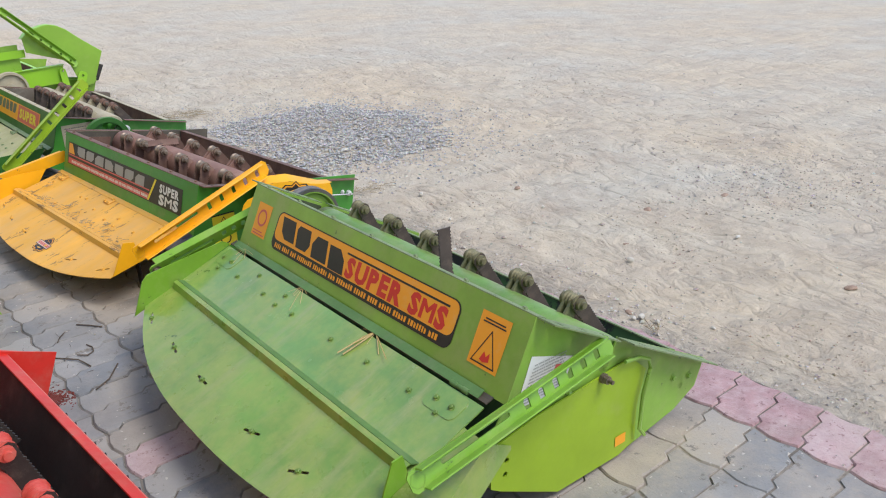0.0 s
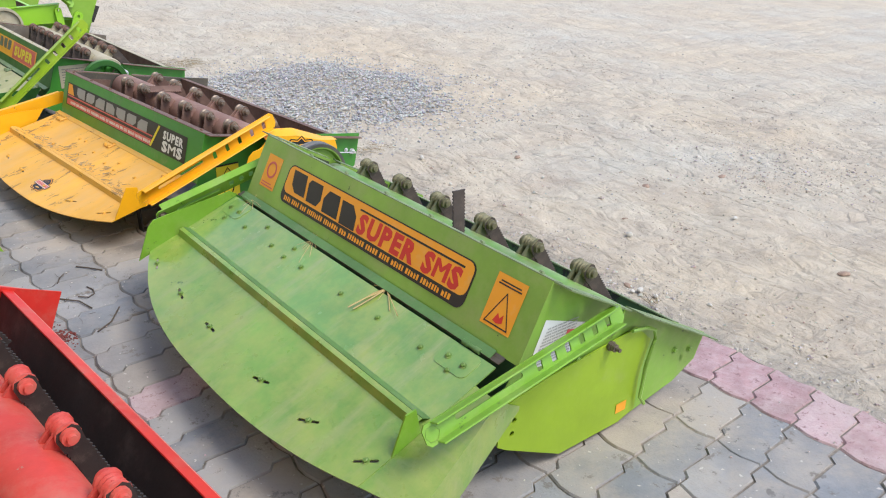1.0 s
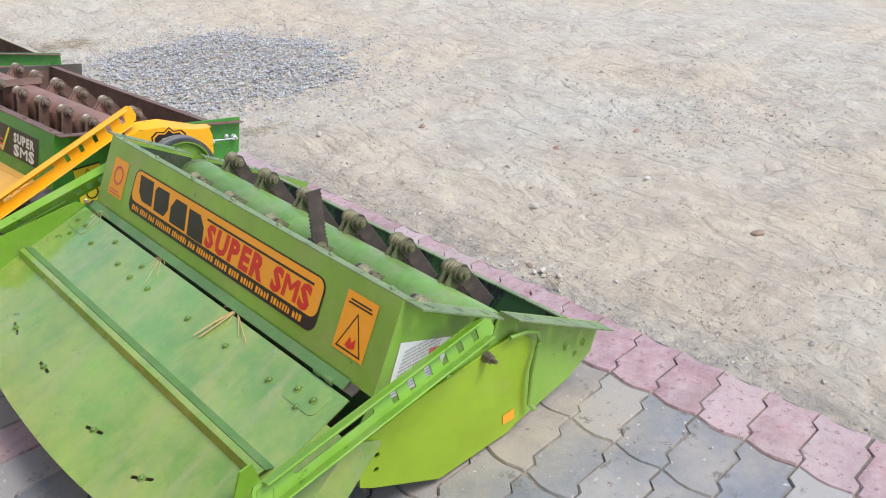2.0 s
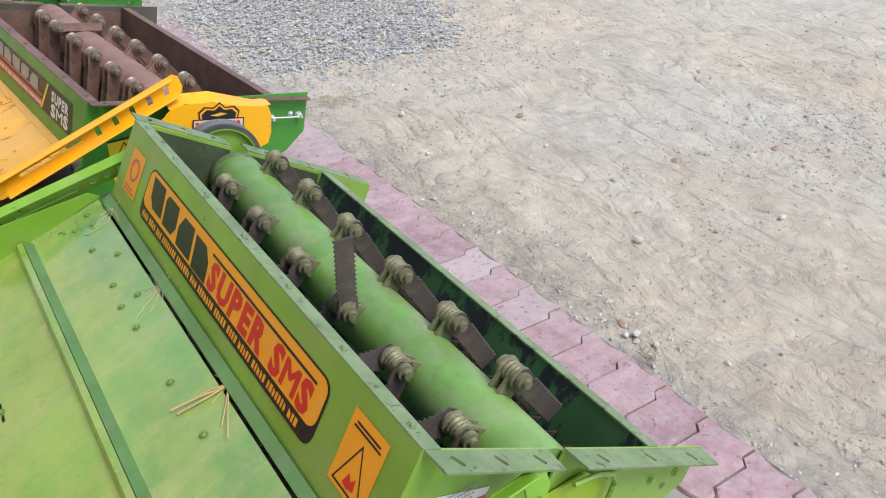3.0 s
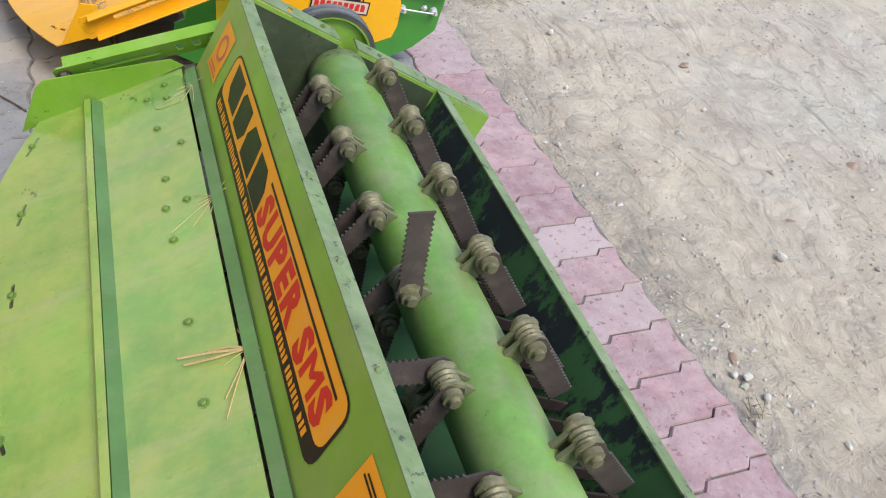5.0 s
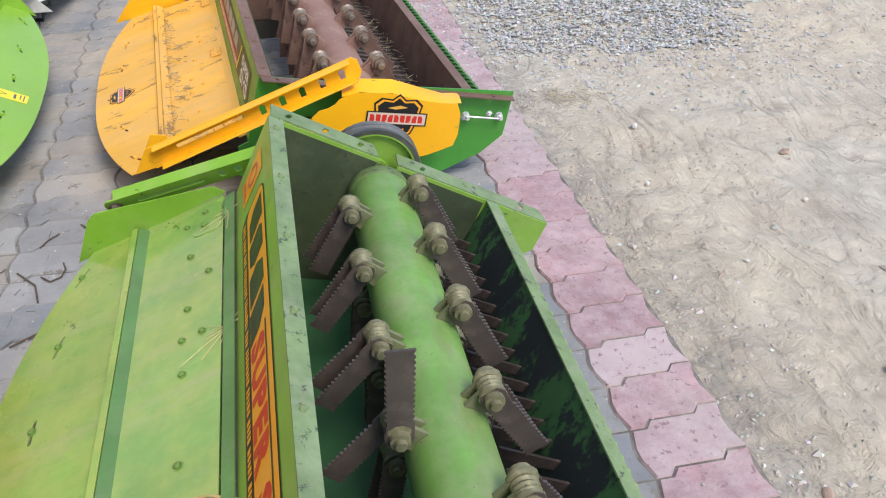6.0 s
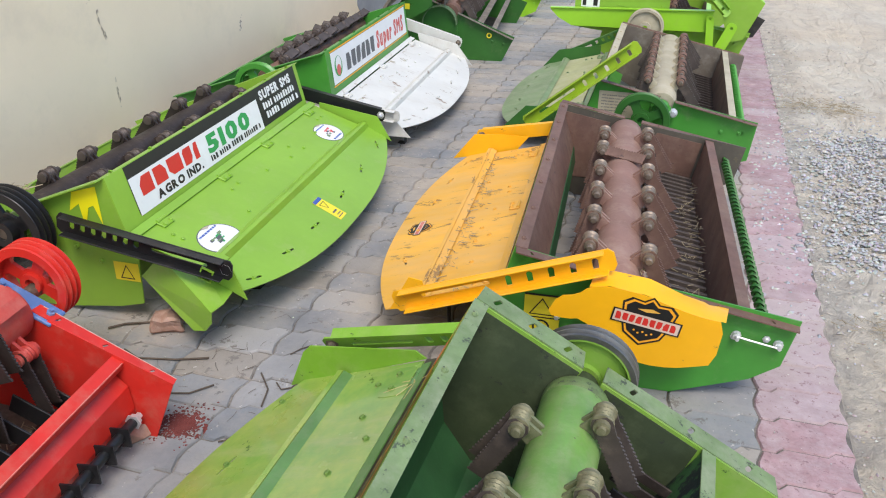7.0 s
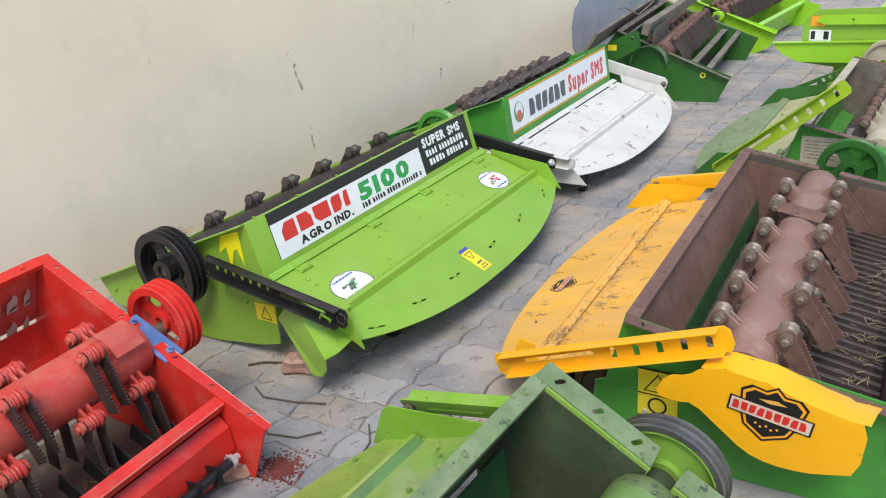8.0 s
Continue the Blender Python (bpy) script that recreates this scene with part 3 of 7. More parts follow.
def add_hood(root, S):
    """The spreader hood: hinged inner plate, rim plate with an arched edge, ridge, side gussets."""
    px, pz = S["panel_foot"]
    hx, hz = S["bend"]
    ex, ez = S["edge"]
    y0, y1 = S.get("hood_y", (0.03, S["L"] - 0.03))
    hl = y1 - y0
    m = S["m_hood"]
    inner_len = math.hypot(px - hx, pz - hz)
    A = axes((hx, y0, hz), (0, 1, 0), (hx - px, 0, hz - pz))
    Ai = axes((px - 0.012 * (1 if px > hx else -1), y0 + S.get("inner_in", 0.02), pz - 0.006), (0, 1, 0), (hx - px, 0, hz - pz))
    hood = part("hood_plate", plate(rect(0, S.get("inner_gap", 0.026), hl - 2 * S.get("inner_in", 0.02), inner_len - 0.006), (), 0.004), S.get("m_hood_in", m), root, S.get("hood_label", ""), Ai)
    d_mid = math.hypot(ex - hx, ez - hz)
    d_end = d_mid * S.get("end_share", 0.42)
    n = 40
    arc = []
    for i in range(n + 1):
        k = 1 - 2 * i / n
        de = d_mid * S.get("end_share_near", S.get("end_share", 0.42)) if k < 0 else d_end
        arc.append((hl * (1 - i / n), de + (d_mid - de) * (1 - abs(k) ** 2.5)))
    outer = [(0, 0), (hl, 0)] + arc
    holes, bolts_at = [], []
    for i, f in enumerate(S.get("slots", (0.05, 0.22, 0.37, 0.59, 0.75, 0.91))):
        k = 2 * f - 1
        b = S["slot_b"][i] if S.get("slot_b") else 0.60 * (d_end + (d_mid - d_end) * (1 - abs(k) ** 2.5))
        ang = 5 - 36 * k
        for s in (-1, 1):
            q = radians(ang)
            holes.append(slot(hl * f + s * 0.021 * math.cos(q), b + s * 0.021 * math.sin(q), 0.026, 0.0085, ang))
        bolts_at.append((hl * f, b))
    R = axes((hx, y0, hz), (0, 1, 0), (ex - hx, 0, ez - hz))
    rim = part("rim_plate", plate(outer, holes, 0.004), S.get("m_rim", m), root, S.get("rim_label", ""), R)
    dome = shared("bolt", lambda: small_bolt_bm(0.0072), S.get("m_small", m))
    up = axes((0, 0, 0), (1, 0, 0), (0, 0, -1))
    for a, b in bolts_at:
        part("bolt", dome, None, rim, "", Matrix.Translation((a, b, 0.003)) @ up.inverted())
    part("ridge_strip", strip([(-0.006, 0.0), (-0.001, 0.024), (0.012, 0.027)], 0.003, 0.015, hl - 0.015), m, root, "", Matrix.Translation((hx, y0, hz)))
    # m_ridge can darken this slope: shade put into its colour
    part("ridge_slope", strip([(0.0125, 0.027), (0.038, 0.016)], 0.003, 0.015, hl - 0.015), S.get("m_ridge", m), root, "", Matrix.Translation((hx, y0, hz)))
    # bolt heads and hinge knuckles on the inner plate
    rng = random.Random(S["seed"] + 5)
    for f, g in S["plate_marks"] if "plate_marks" in S else ((0.06, 0.3), (0.09, 0.3), (0.33, 0.35), (0.30, 0.52), (0.38, 0.5), (0.62, 0.3), (0.66, 0.32), (0.72, 0.7), (0.93, 0.3), (0.93, 0.42), (0.18, 0.45), (0.5, 0.42)):
        part("bolt", dome, None, hood, "", Matrix.Translation(((hl - 0.04) * f, inner_len * g, 0.003)) @ up.inverted())
    for f in S.get("hinges", (0.08, 0.5, 0.92)):
        hb = block(0.062, 0.038, 0.007, 0.002)
        join(hb, lathe([(0, -0.028), (0.007, -0.028), (0.007, 0.028), (0, 0.028)], 10), axes((0, -0.016, 0.004), (0, 0, 1), (1, 0, 0)))
        part("hinge", hb, S.get("m_hinge", m), hood, "", Matrix.Translation(((hl - 0.04) * f, 0.034, 0.008)))
        for q in (-0.018, 0.018):
            part("bolt", dome, None, hood, "", Matrix.Translation(((hl - 0.04) * f + q, 0.045, 0.011)) @ up.inverted())
    for f, up_ in S.get("leaves", ()):
        leaf = part("hinge_leaf", plate(rounded(-0.062, 0.0, 0.062, 0.078, 0.02), (), 0.0022), S.get("m_hood_in", m), hood, "", Matrix.Translation(((hl - 0.04) * f, S.get("inner_gap", 0.026) + 0.004, 0.004)))
        for q in (-0.03, 0.03):
            part("bolt", dome, None, hood, "", Matrix.Translation(((hl - 0.04) * f + q, 0.072, 0.006)) @ up.inverted())
        kn = lathe([(0, -0.034), (0.008, -0.034), (0.008, -0.012), (0.0065, -0.011), (0.0065, 0.011), (0.008, 0.012), (0.008, 0.034), (0, 0.034)], 10)
        part("hinge_knuckle", kn, S.get("m_knuckle", m), hood, "", Matrix.Translation(((hl - 0.04) * f, 0.014, 0.008)) @ pose(0, 0, 0, 0, 0, -90), True)
    # m_slit, where given, paints the gap's shade onto the seam
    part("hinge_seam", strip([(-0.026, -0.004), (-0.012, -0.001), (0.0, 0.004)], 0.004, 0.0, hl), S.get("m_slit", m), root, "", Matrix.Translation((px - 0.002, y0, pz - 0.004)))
    # strip beside the hinge; on the green hood its colour carries shade
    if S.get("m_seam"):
        part("hinge_dust", strip([(px - S.get("seam_w", 0.034), pz - 0.004), (px - 0.006, pz + 0.010)], 0.003, y0 + 0.03, y1 - 0.03), S["m_seam"], root, "strip along the hinge line")
    # gussets at both ends, and skirts under them
    for name, y, s in (("near", y0, -1), ("far", y1, 1)):
        g = S.get("gusset_" + name)
        if g:
            part("side_gusset", plate(g, (), 0.005), S.get("m_gusset", m), root, "", axes((0, y + 0.004, 0), (1, 0, 0), (0, 0, 1)))
    if S.get("flap"):
        part("end_flap", folded(*S["flap"]), m, root)
    for leg in S.get("feet", ()):
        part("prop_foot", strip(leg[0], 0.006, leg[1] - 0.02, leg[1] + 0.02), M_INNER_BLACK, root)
    return hood, Ai, rim, R


def add_machine(S):
    """A whole attachment. Local x runs from hood to feed mouth, y along the rotor, z up."""
    root = thing("straw_chopper", S["label"], "straw chopper", S["x"], S["y"], S["yaw"], 0, "straw choppers on the paving")
    L, tz = S["L"], S["top"]
    bx, bz = S["back"]
    tx, tip = S["tip"]
    px, pz = S["panel_foot"]
    u = Vector((bx, 0, bz - tz)).normalized()
    w = Vector((-u.z, 0, u.x))
    me_end = S["m_end"]
    # front panel with its rim
    foot = Vector((px, 0, pz))
    pan_up = (Vector((0, 0, tz)) - foot).normalized()
    panel = part("front_panel", strip([(px, pz), (0, tz)], 0.004, 0, L), S["m_panel"], root, S.get("panel_label", ""))
    part("panel_rim", strip([(-0.004, tz + 0.001), (u.x * 0.032, tz + u.z * 0.032 + 0.001), (u.x * 0.032 - w.x * 0.012, tz + u.z * 0.032 - w.z * 0.012)], 0.003, 0, L), S.get("m_rim_top", S["m_panel"]), panel)
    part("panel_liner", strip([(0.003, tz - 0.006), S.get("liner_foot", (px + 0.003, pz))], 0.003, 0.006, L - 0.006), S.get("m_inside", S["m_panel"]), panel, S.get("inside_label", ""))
    # rim of the panel with bolt holes left as small heads
    rim_head = shared("rim_bolt", lambda: small_bolt_bm(0.006), S.get("m_rim_top", S["m_panel"]))
    for i in range(7):
        part("rim_bolt", rim_head, None, panel, "", axes((u.x * 0.015, L * (0.04 + 0.92 * i / 6), tz + u.z * 0.015 + 0.003), (1, 0, 0), (0, -u.z, u.x)) @ pose(0, 0, 0, 90, 0, 0))
    # back wall and its rim
    deep = S.get("deep", 0.21)
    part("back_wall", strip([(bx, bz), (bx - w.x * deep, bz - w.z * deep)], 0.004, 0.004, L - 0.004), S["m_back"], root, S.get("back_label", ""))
    part("back_rim", strip([(bx - 0.004, bz + 0.002), (bx + u.x * 0.03, bz + u.z * 0.03 + 0.002), (bx + u.x * 0.03 - w.x * 0.02, bz + u.z * 0.03 - w.z * 0.02)], 0.004, 0.004, L - 0.004), S.get("m_rim_top", S["m_panel"]), root)
    # throat floor under the panel and shaped apron under the knives
    if S.get("throat", 1):
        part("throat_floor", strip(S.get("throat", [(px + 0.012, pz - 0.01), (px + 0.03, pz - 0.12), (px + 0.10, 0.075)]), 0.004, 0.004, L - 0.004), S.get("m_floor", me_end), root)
    q = Vector((bx - w.x * deep, 0, bz - w.z * deep))
    rx, rz = S["rx"], S["rz"]
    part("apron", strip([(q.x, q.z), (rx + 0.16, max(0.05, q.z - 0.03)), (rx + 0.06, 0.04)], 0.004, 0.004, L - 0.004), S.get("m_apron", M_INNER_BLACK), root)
    # end plates
    g = rx + S.get("gap_shift", 0.03)

    def top_z(x):
        return tz + (bz - tz) / bx * x

    gw = S.get("gap_w", 0.036)
    g1, g2 = g - gw, g + gw
    lower = S["lower"]
    out = [(0, tz), (g1, top_z(g1)), (g1 - w.x * 0.07, top_z(g1) - w.z * 0.07), (g2 - w.x * 0.07, top_z(g2) - w.z * 0.07), (g2, top_z(g2)), (tx, tip)] + lower + [(px, pz)]
    length_u = math.hypot(tx, tip - tz)
    for name, y, s in (("near", 0.0, -1), ("far", L, 1)):
        ep = part("end_plate", plate(out, (), 0.005), me_end if (s < 0) == (S.get("outer_end", "near") == "near") else S.get("m_inside_end", me_end), root, S.get("end_label", ""), axes((0, y + (0.005 if s < 0 else 0), 0), (1, 0, 0), (0, 0, 1)))
        for a, b in ((0.0, g1), (g2, tx)):
            la, lb = a / tx * length_u, b / tx * length_u
            n_holes, fw = 3, S.get("flange_" + name, S.get("flange", 0.036))
            holes = [slot(la + (lb - la) * (i + 0.5) / n_holes, fw * 0.5, fw * 0.5, fw * 0.2, 62) for i in range(n_holes)]
            fl = plate([(la, 0), (lb, 0), (lb - 0.006, fw), (la + 0.004, fw)], holes, 0.004)
            part("plate_flange", fl, S.get("m_flange", S.get("m_rim_top", me_end)), root, "", axes((0, y, tz + 0.001), u, (0, s, 0)) if s > 0 else axes((0, y, tz + 0.001), u, (0, s, 0)))
        head = shared("plate_bolt", lambda: small_bolt_bm(0.008), S.get("m_platebolt", me_end))
        for fx, fz in S.get("plate_bolts", ((0.66, -0.07), (0.58, -0.09), (0.12, -0.2), (0.05, -0.28), (0.3, -0.22))):
            bxp = fx * tx / 0.735
            part("plate_bolt", head, None, ep, "", axes((bxp, top_z(bxp) + fz, 0.0055 if s < 0 else -0.0005), (1, 0, 0), (0, 0, 1)) if s < 0 else axes((bxp, top_z(bxp) + fz, -0.0005), (1, 0, 0), (0, 0, -1)))
        # bearing block on the shaft
        if name in S.get("no_bearing", ()):
            continue
        if S.get("flat_bearing"):
            bk = block(0.20, 0.07, 0.012, 0.003)
            join(bk, block(0.10, 0.045, 0.03, 0.006), Matrix.Translation((0, 0, -0.018)))
            for q in (-0.075, 0.075):
                join(bk, lathe([(0, 0), (0.012, 0), (0.012, 0.010), (0.007, 0.011), (0.007, 0.02), (0, 0.02)], 6), Matrix.Translation((q, 0, 0.005)) @ pose(0, 0, 0, 90, 0, 0))
            gx = rx + S.get("gap_shift", 0.03)
            part("bearing", bk, S["m_bearing"], root, S.get("bearing_label", ""), Matrix.Translation((gx, y + s * 0.025, top_z(gx) - 0.004)) @ pose(0, 0, 0, 0, math.degrees(math.atan2(-u.z, u.x)), 0))
            continue
        bb = block(0.10, 0.035, 0.05, 0.006)
        join(bb, lathe([(0.0, -0.03), (0.042, -0.03), (0.046, -0.02), (0.046, 0.02), (0.042, 0.03), (0, 0.03)], 20))
        part("bearing", bb, S.get("m_bearing", me_end), root, S.get("bearing_label", ""), Matrix.Translation((rx, y + s * 0.034, rz)) @ pose(0, 0, 0, 0, math.degrees(math.atan2(-u.z, u.x)), 0), True)
    # fixed counter knives
    if S.get("comb", True):
        knife = shared("counter_knife/%.2f/%.3f" % (S.get("comb_len", 0.15), S.get("comb_wide", 0.006)), lambda: block(S.get("comb_len", 0.15), S.get("comb_wide", 0.006), S.get("comb_high", 0.028), 0.001), S.get("m_comb", M_STEEL_DARK))
        nk = int((L - 0.08) / S.get("comb_step", 0.052))
        cx, cz = S.get("comb_at", (bx - w.x * deep * 0.72 - 0.10, bz - w.z * deep * 0.72 + 0.02))
        for i in range(nk):
            part("counter_knife", knife, None, root, "", Matrix.Translation((cx, 0.05 + (L - 0.1) * i / (nk - 1), cz)) @ pose(0, 0, 0, 0, math.degrees(math.atan2(-u.z, u.x)), 0))
    if S.get("coil"):
        cxp, czp, cr, cm = S["coil"]
        part("spiral_rod", coil_bm(L - 0.1, cr, 0.036, 0.006), cm, root, "", Matrix.Translation((cxp, 0.05, czp)), True)
        part("guide_bar", lathe([(0, 0.0), (cr * 0.55, 0.0), (cr * 0.55, L), (0, L)], 10), cm, root, "", Matrix.Translation((cxp, 0, czp)), True)
    rot = add_rotor(root, S)
    hood = add_hood(root, S) if S.get("bend") else None
    lean = S.get("arm_lean", 0.0)
    for y, p, e, width, mat, side, *cuts in S.get("arms", ()):
        d = Vector((e[0] - p[0], 0, e[1] - p[1]))
        a = part("side_arm", arm_bm(d.length, width, cuts[0] if cuts else S.get("notches", 6)), mat, root, S.get("arm_label", ""), axes((p[0], y, p[1]), d, (0, 0.42 * lean, 0.9) if side < 0 else (0, 0.42 * lean, -0.9)))
        part("pivot_bolt", lathe([(0.02, -0.002), (0.02, 0.004), (0.012, 0.005), (0.012, 0.016), (0.007, 0.022), (0, 0.022)], 6), S.get("m_pivot", M_BOLT), a, "", axes((0.0, 0.0, 0.004), (1, 0, 0), (0, 0, -1)))
    if S.get("pulley"):
        end, r, width, grooves, hub, mat, spoked = S["pulley"]
        py = S.get("pulley_y", 0.105)
        y = -py if end == "near" else L + py
        bm = (spoked_pulley_bm if spoked else pulley_bm)(r, width, grooves, hub)
        pu = part("pulley", bm, mat, root, S.get("pulley_label", ""), Matrix.Translation((rx + S.get("pulley_dx", 0), y, rz + S.get("pulley_dz", 0))) @ pose(0, 0, 0, 0, 0, 0 if end == "far" else 180), True)
        if S.get("steel_rim"):
            part("pulley_rim", pulley_rim_bm(r, width, grooves), M_RUBBER, pu, "worn bare steel rim", smooth=True)
    # panel surface for prints: x from the far end, y up the panel
    P = axes((px - 0.0045 * pan_up.z, L, pz + 0.0045 * pan_up.x), (0, -1, 0), pan_up)
    return root, panel, P, hood


# ---- ground, paving, wall ----
def ground_material():
    m = bpy.data.materials.new("trodden_earth")
    m.use_nodes = True
    n, l = m.node_tree.nodes, m.node_tree.links
    b = n["Principled BSDF"]
    geo = n.new("ShaderNodeNewGeometry")

    def nz(sc, det=8.0, ro=0.6, dist=0.0):
        t = n.new("ShaderNodeTexNoise")
        t.inputs["Scale"].default_value, t.inputs["Detail"].default_value, t.inputs["Roughness"].default_value, t.inputs["Distortion"].default_value = sc, det, ro, dist
        l.new(geo.outputs["Position"], t.inputs["Vector"])
        return t.outputs["Fac"]

    def rng(src, a, c, lo=0.0, hi=1.0):
        r = n.new("ShaderNodeMapRange")
        for k, v in (("From Min", a), ("From Max", c), ("To Min", lo), ("To Max", hi)):
            r.inputs[k].default_value = v
        l.new(src, r.inputs["Value"])
        return r.outputs["Result"]

    def mix(f, a, c):
        x = n.new("ShaderNodeMix")
        x.data_type = "RGBA"
        l.new(f, x.inputs["Factor"])
        for sock, v in ((x.inputs["A"], a), (x.inputs["B"], c)):
            if isinstance(v, tuple):
                sock.default_value = (*v, 1)
            else:
                l.new(v, sock)
        return x.outputs["Result"]

    col = mix(rng(nz(0.55, 6), 0.35, 0.65), (0.62, 0.515, 0.375), (0.575, 0.53, 0.44))
    col = mix(rng(nz(2.3, 8, 0.65, 0.6), 0.42, 0.68, 0, 0.75), col, (0.49, 0.405, 0.315))
    col = mix(rng(nz(9.0, 8, 0.62, 1.0), 0.56, 0.72, 0, 0.45), col, (0.36, 0.30, 0.24))
    col = mix(rng(nz(60.0, 4, 0.7), 0.60, 0.75, 0, 0.6), col, (0.66, 0.60, 0.52))
    col = mix(rng(nz(140.0, 2, 0.6), 0.66, 0.74, 0, 0.22), col, (0.32, 0.28, 0.24))
    # curved creases left by feet and tyres, their shadows mixed into the colour
    mp = n.new("ShaderNodeMapping")
    mp.inputs["Rotation"].default_value = (0, 0, radians(35))
    mp.inputs["Scale"].default_value = (1.0, 0.42, 1.0)
    l.new(geo.outputs["Position"], mp.inputs["Vector"])
    cr = n.new("ShaderNodeTexNoise")
    cr.inputs["Scale"].default_value, cr.inputs["Detail"].default_value, cr.inputs["Roughness"].default_value, cr.inputs["Distortion"].default_value = 4.2, 3.5, 0.55, 0.7
    l.new(mp.outputs["Vector"], cr.inputs["Vector"])
    sb = n.new("ShaderNodeMath")
    sb.operation = "SUBTRACT"
    sb.inputs[1].default_value = 0.5
    l.new(cr.outputs["Fac"], sb.inputs[0])
    ab = n.new("ShaderNodeMath")
    ab.operation = "ABSOLUTE"
    l.new(sb.outputs[0], ab.inputs[0])
    crease = rng(ab.outputs[0], 0.0, 0.032)
    few = rng(nz(1.6, 4), 0.48, 0.66, 0, 0.5)
    inv = n.new("ShaderNodeMath")
    inv.operation = "SUBTRACT"
    inv.inputs[0].default_value = 1.0
    l.new(crease, inv.inputs[1])
    amt = n.new("ShaderNodeMath")
    amt.operation = "MULTIPLY"
    l.new(inv.outputs[0], amt.inputs[0])
    l.new(few, amt.inputs[1])
    col = mix(amt.outputs[0], col, (0.30, 0.25, 0.20))
    # dark damp soil gathered along the border stones
    sx = n.new("ShaderNodeSeparateXYZ")
    l.new(geo.outputs["Position"], sx.inputs[0])
    near_edge = n.new("ShaderNodeMath")
    near_edge.operation = "MULTIPLY"
    l.new(rng(sx.outputs[0], 2.34, 2.60, 1.0, 0.0), near_edge.inputs[0])
    l.new(rng(nz(12.0, 6, 0.7), 0.36, 0.58), near_edge.inputs[1])
    col = mix(rng(near_edge.outputs[0], 0.0, 1.0, 0.0, 0.7), col, (0.30, 0.27, 0.235))
    l.new(col, b.inputs["Base Color"])
    b.inputs["Roughness"].default_value = 0.92
    b0 = n.new("ShaderNodeBump")
    b0.inputs["Strength"].default_value, b0.inputs["Distance"].default_value = 0.55, 0.02
    l.new(rng(ab.outputs[0], 0.0, 0.08), b0.inputs["Height"])
    b1 = n.new("ShaderNodeBump")
    b1.inputs["Strength"].default_value, b1.inputs["Distance"].default_value = 0.9, 0.03
    l.new(nz(14.0, 10, 0.68, 1.2), b1.inputs["Height"])
    l.new(b0.outputs["Normal"], b1.inputs["Normal"])
    b2 = n.new("ShaderNodeBump")
    b2.inputs["Strength"].default_value, b2.inputs["Distance"].default_value = 0.5, 0.008
    l.new(nz(90.0, 6, 0.7), b2.inputs["Height"])
    l.new(b1.outputs["Normal"], b2.inputs["Normal"])
    l.new(b2.outputs["Normal"], b.inputs["Normal"])
    return m


M_EARTH = ground_material()
EDGE = 2.325


def spread(a, fine0, fine1, step, b):
    """Grid lines: fine between fine0 and fine1, widening outwards to a and b."""
    v = list(np.arange(fine0, fine1 + 1e-6, step))
    s, x = step, fine1
    while x < b:
        s *= 1.35
        x = min(b, x + s)
        v.append(x)
    s, x = step, fine0
    while x > a:
        s *= 1.35
        x = max(a, x - s)
        v.insert(0, x)
    return v


def earth_height(x, y):
    """Bed of the paving at the wall side; loose trodden earth past the border stones."""
    if x < EDGE - 0.02:
        return -0.030
    h = 0.026 * noise.fractal(Vector((x * 1.3, y * 1.3, 0.0)), 0.9, 2.1, 5)
    h += 0.017 * noise.fractal(Vector((x * 7, y * 7, 3.0)), 0.8, 2.1, 4)
    ramp = min(1.0, (x - EDGE + 0.02) / 0.25)
    return -0.018 + 0.012 * ramp + h * (0.35 + 0.65 * ramp)


xs = spread(-400, 2.2, 5.6, 0.028, 400)
ys = spread(-400, -0.4, 8.2, 0.035, 400)
verts = [(x, y, earth_height(x, y) if abs(x) < 12 and abs(y) < 20 else -0.02) for y in ys for x in xs]
nx = len(xs)
faces = [(j * nx + i, j * nx + i + 1, (j + 1) * nx + i + 1, (j + 1) * nx + i) for j in range(len(ys) - 1) for i in range(nx - 1)]
me = bpy.data.meshes.new("ground")
me.from_pydata(verts, [], faces)
for poly in me.polygons:
    poly.use_smooth = True
me.materials.append(M_EARTH)
tagged(new("ground", me), "pale trodden dusty earth yard with pebbles", "ground", kind="structure")

# plastered wall along the paving
WALL = -1.07
M_WALL = material("cream_wall_paint", (0.82, 0.69, 0.51), 0.75, vary=0.07, scale=0.9, dust=(0.60, 0.51, 0.40), dusty=0.22, bump=0.12, grain=35.0)
wb = bmesh.new()
bmesh.ops.create_cube(wb, size=1)
for v in wb.verts:
    v.co = Vector((WALL - 0.125 + v.co.x * 0.25, 4.0 + v.co.y * 24.0, 1.9 + v.co.z * 3.9))
wall = part("wall_west", wb, M_WALL, None)
tagged(wall, "cream painted plaster wall with scuffs and cracks", "wall", kind="structure")
M_PATCH = material("bare_grey_cement", (0.30, 0.31, 0.34), 0.85, vary=0.2, scale=3.0, bump=0.25, dust=(0.4, 0.4, 0.42), dusty=0.3)
W_FACE = axes((WALL, 0, 0), (0, 1, 0), (0, 0, 1))
pp = [(9.9, 0.02), (7.95, 0.02), (7.80, 0.18), (7.78, 0.36), (7.84, 0.50), (8.02, 0.60), (8.4, 0.63), (9.9, 0.66)]
part("cement_patch", plate(pp, (), 0.004), M_PATCH, wall, "bare blue-grey cement patch with a rounded edge", W_FACE)
M_SCUFF = material("brown_scuff", (0.36, 0.30, 0.245), 0.85, vary=0.35, scale=30.0)
rngw = random.Random(3)
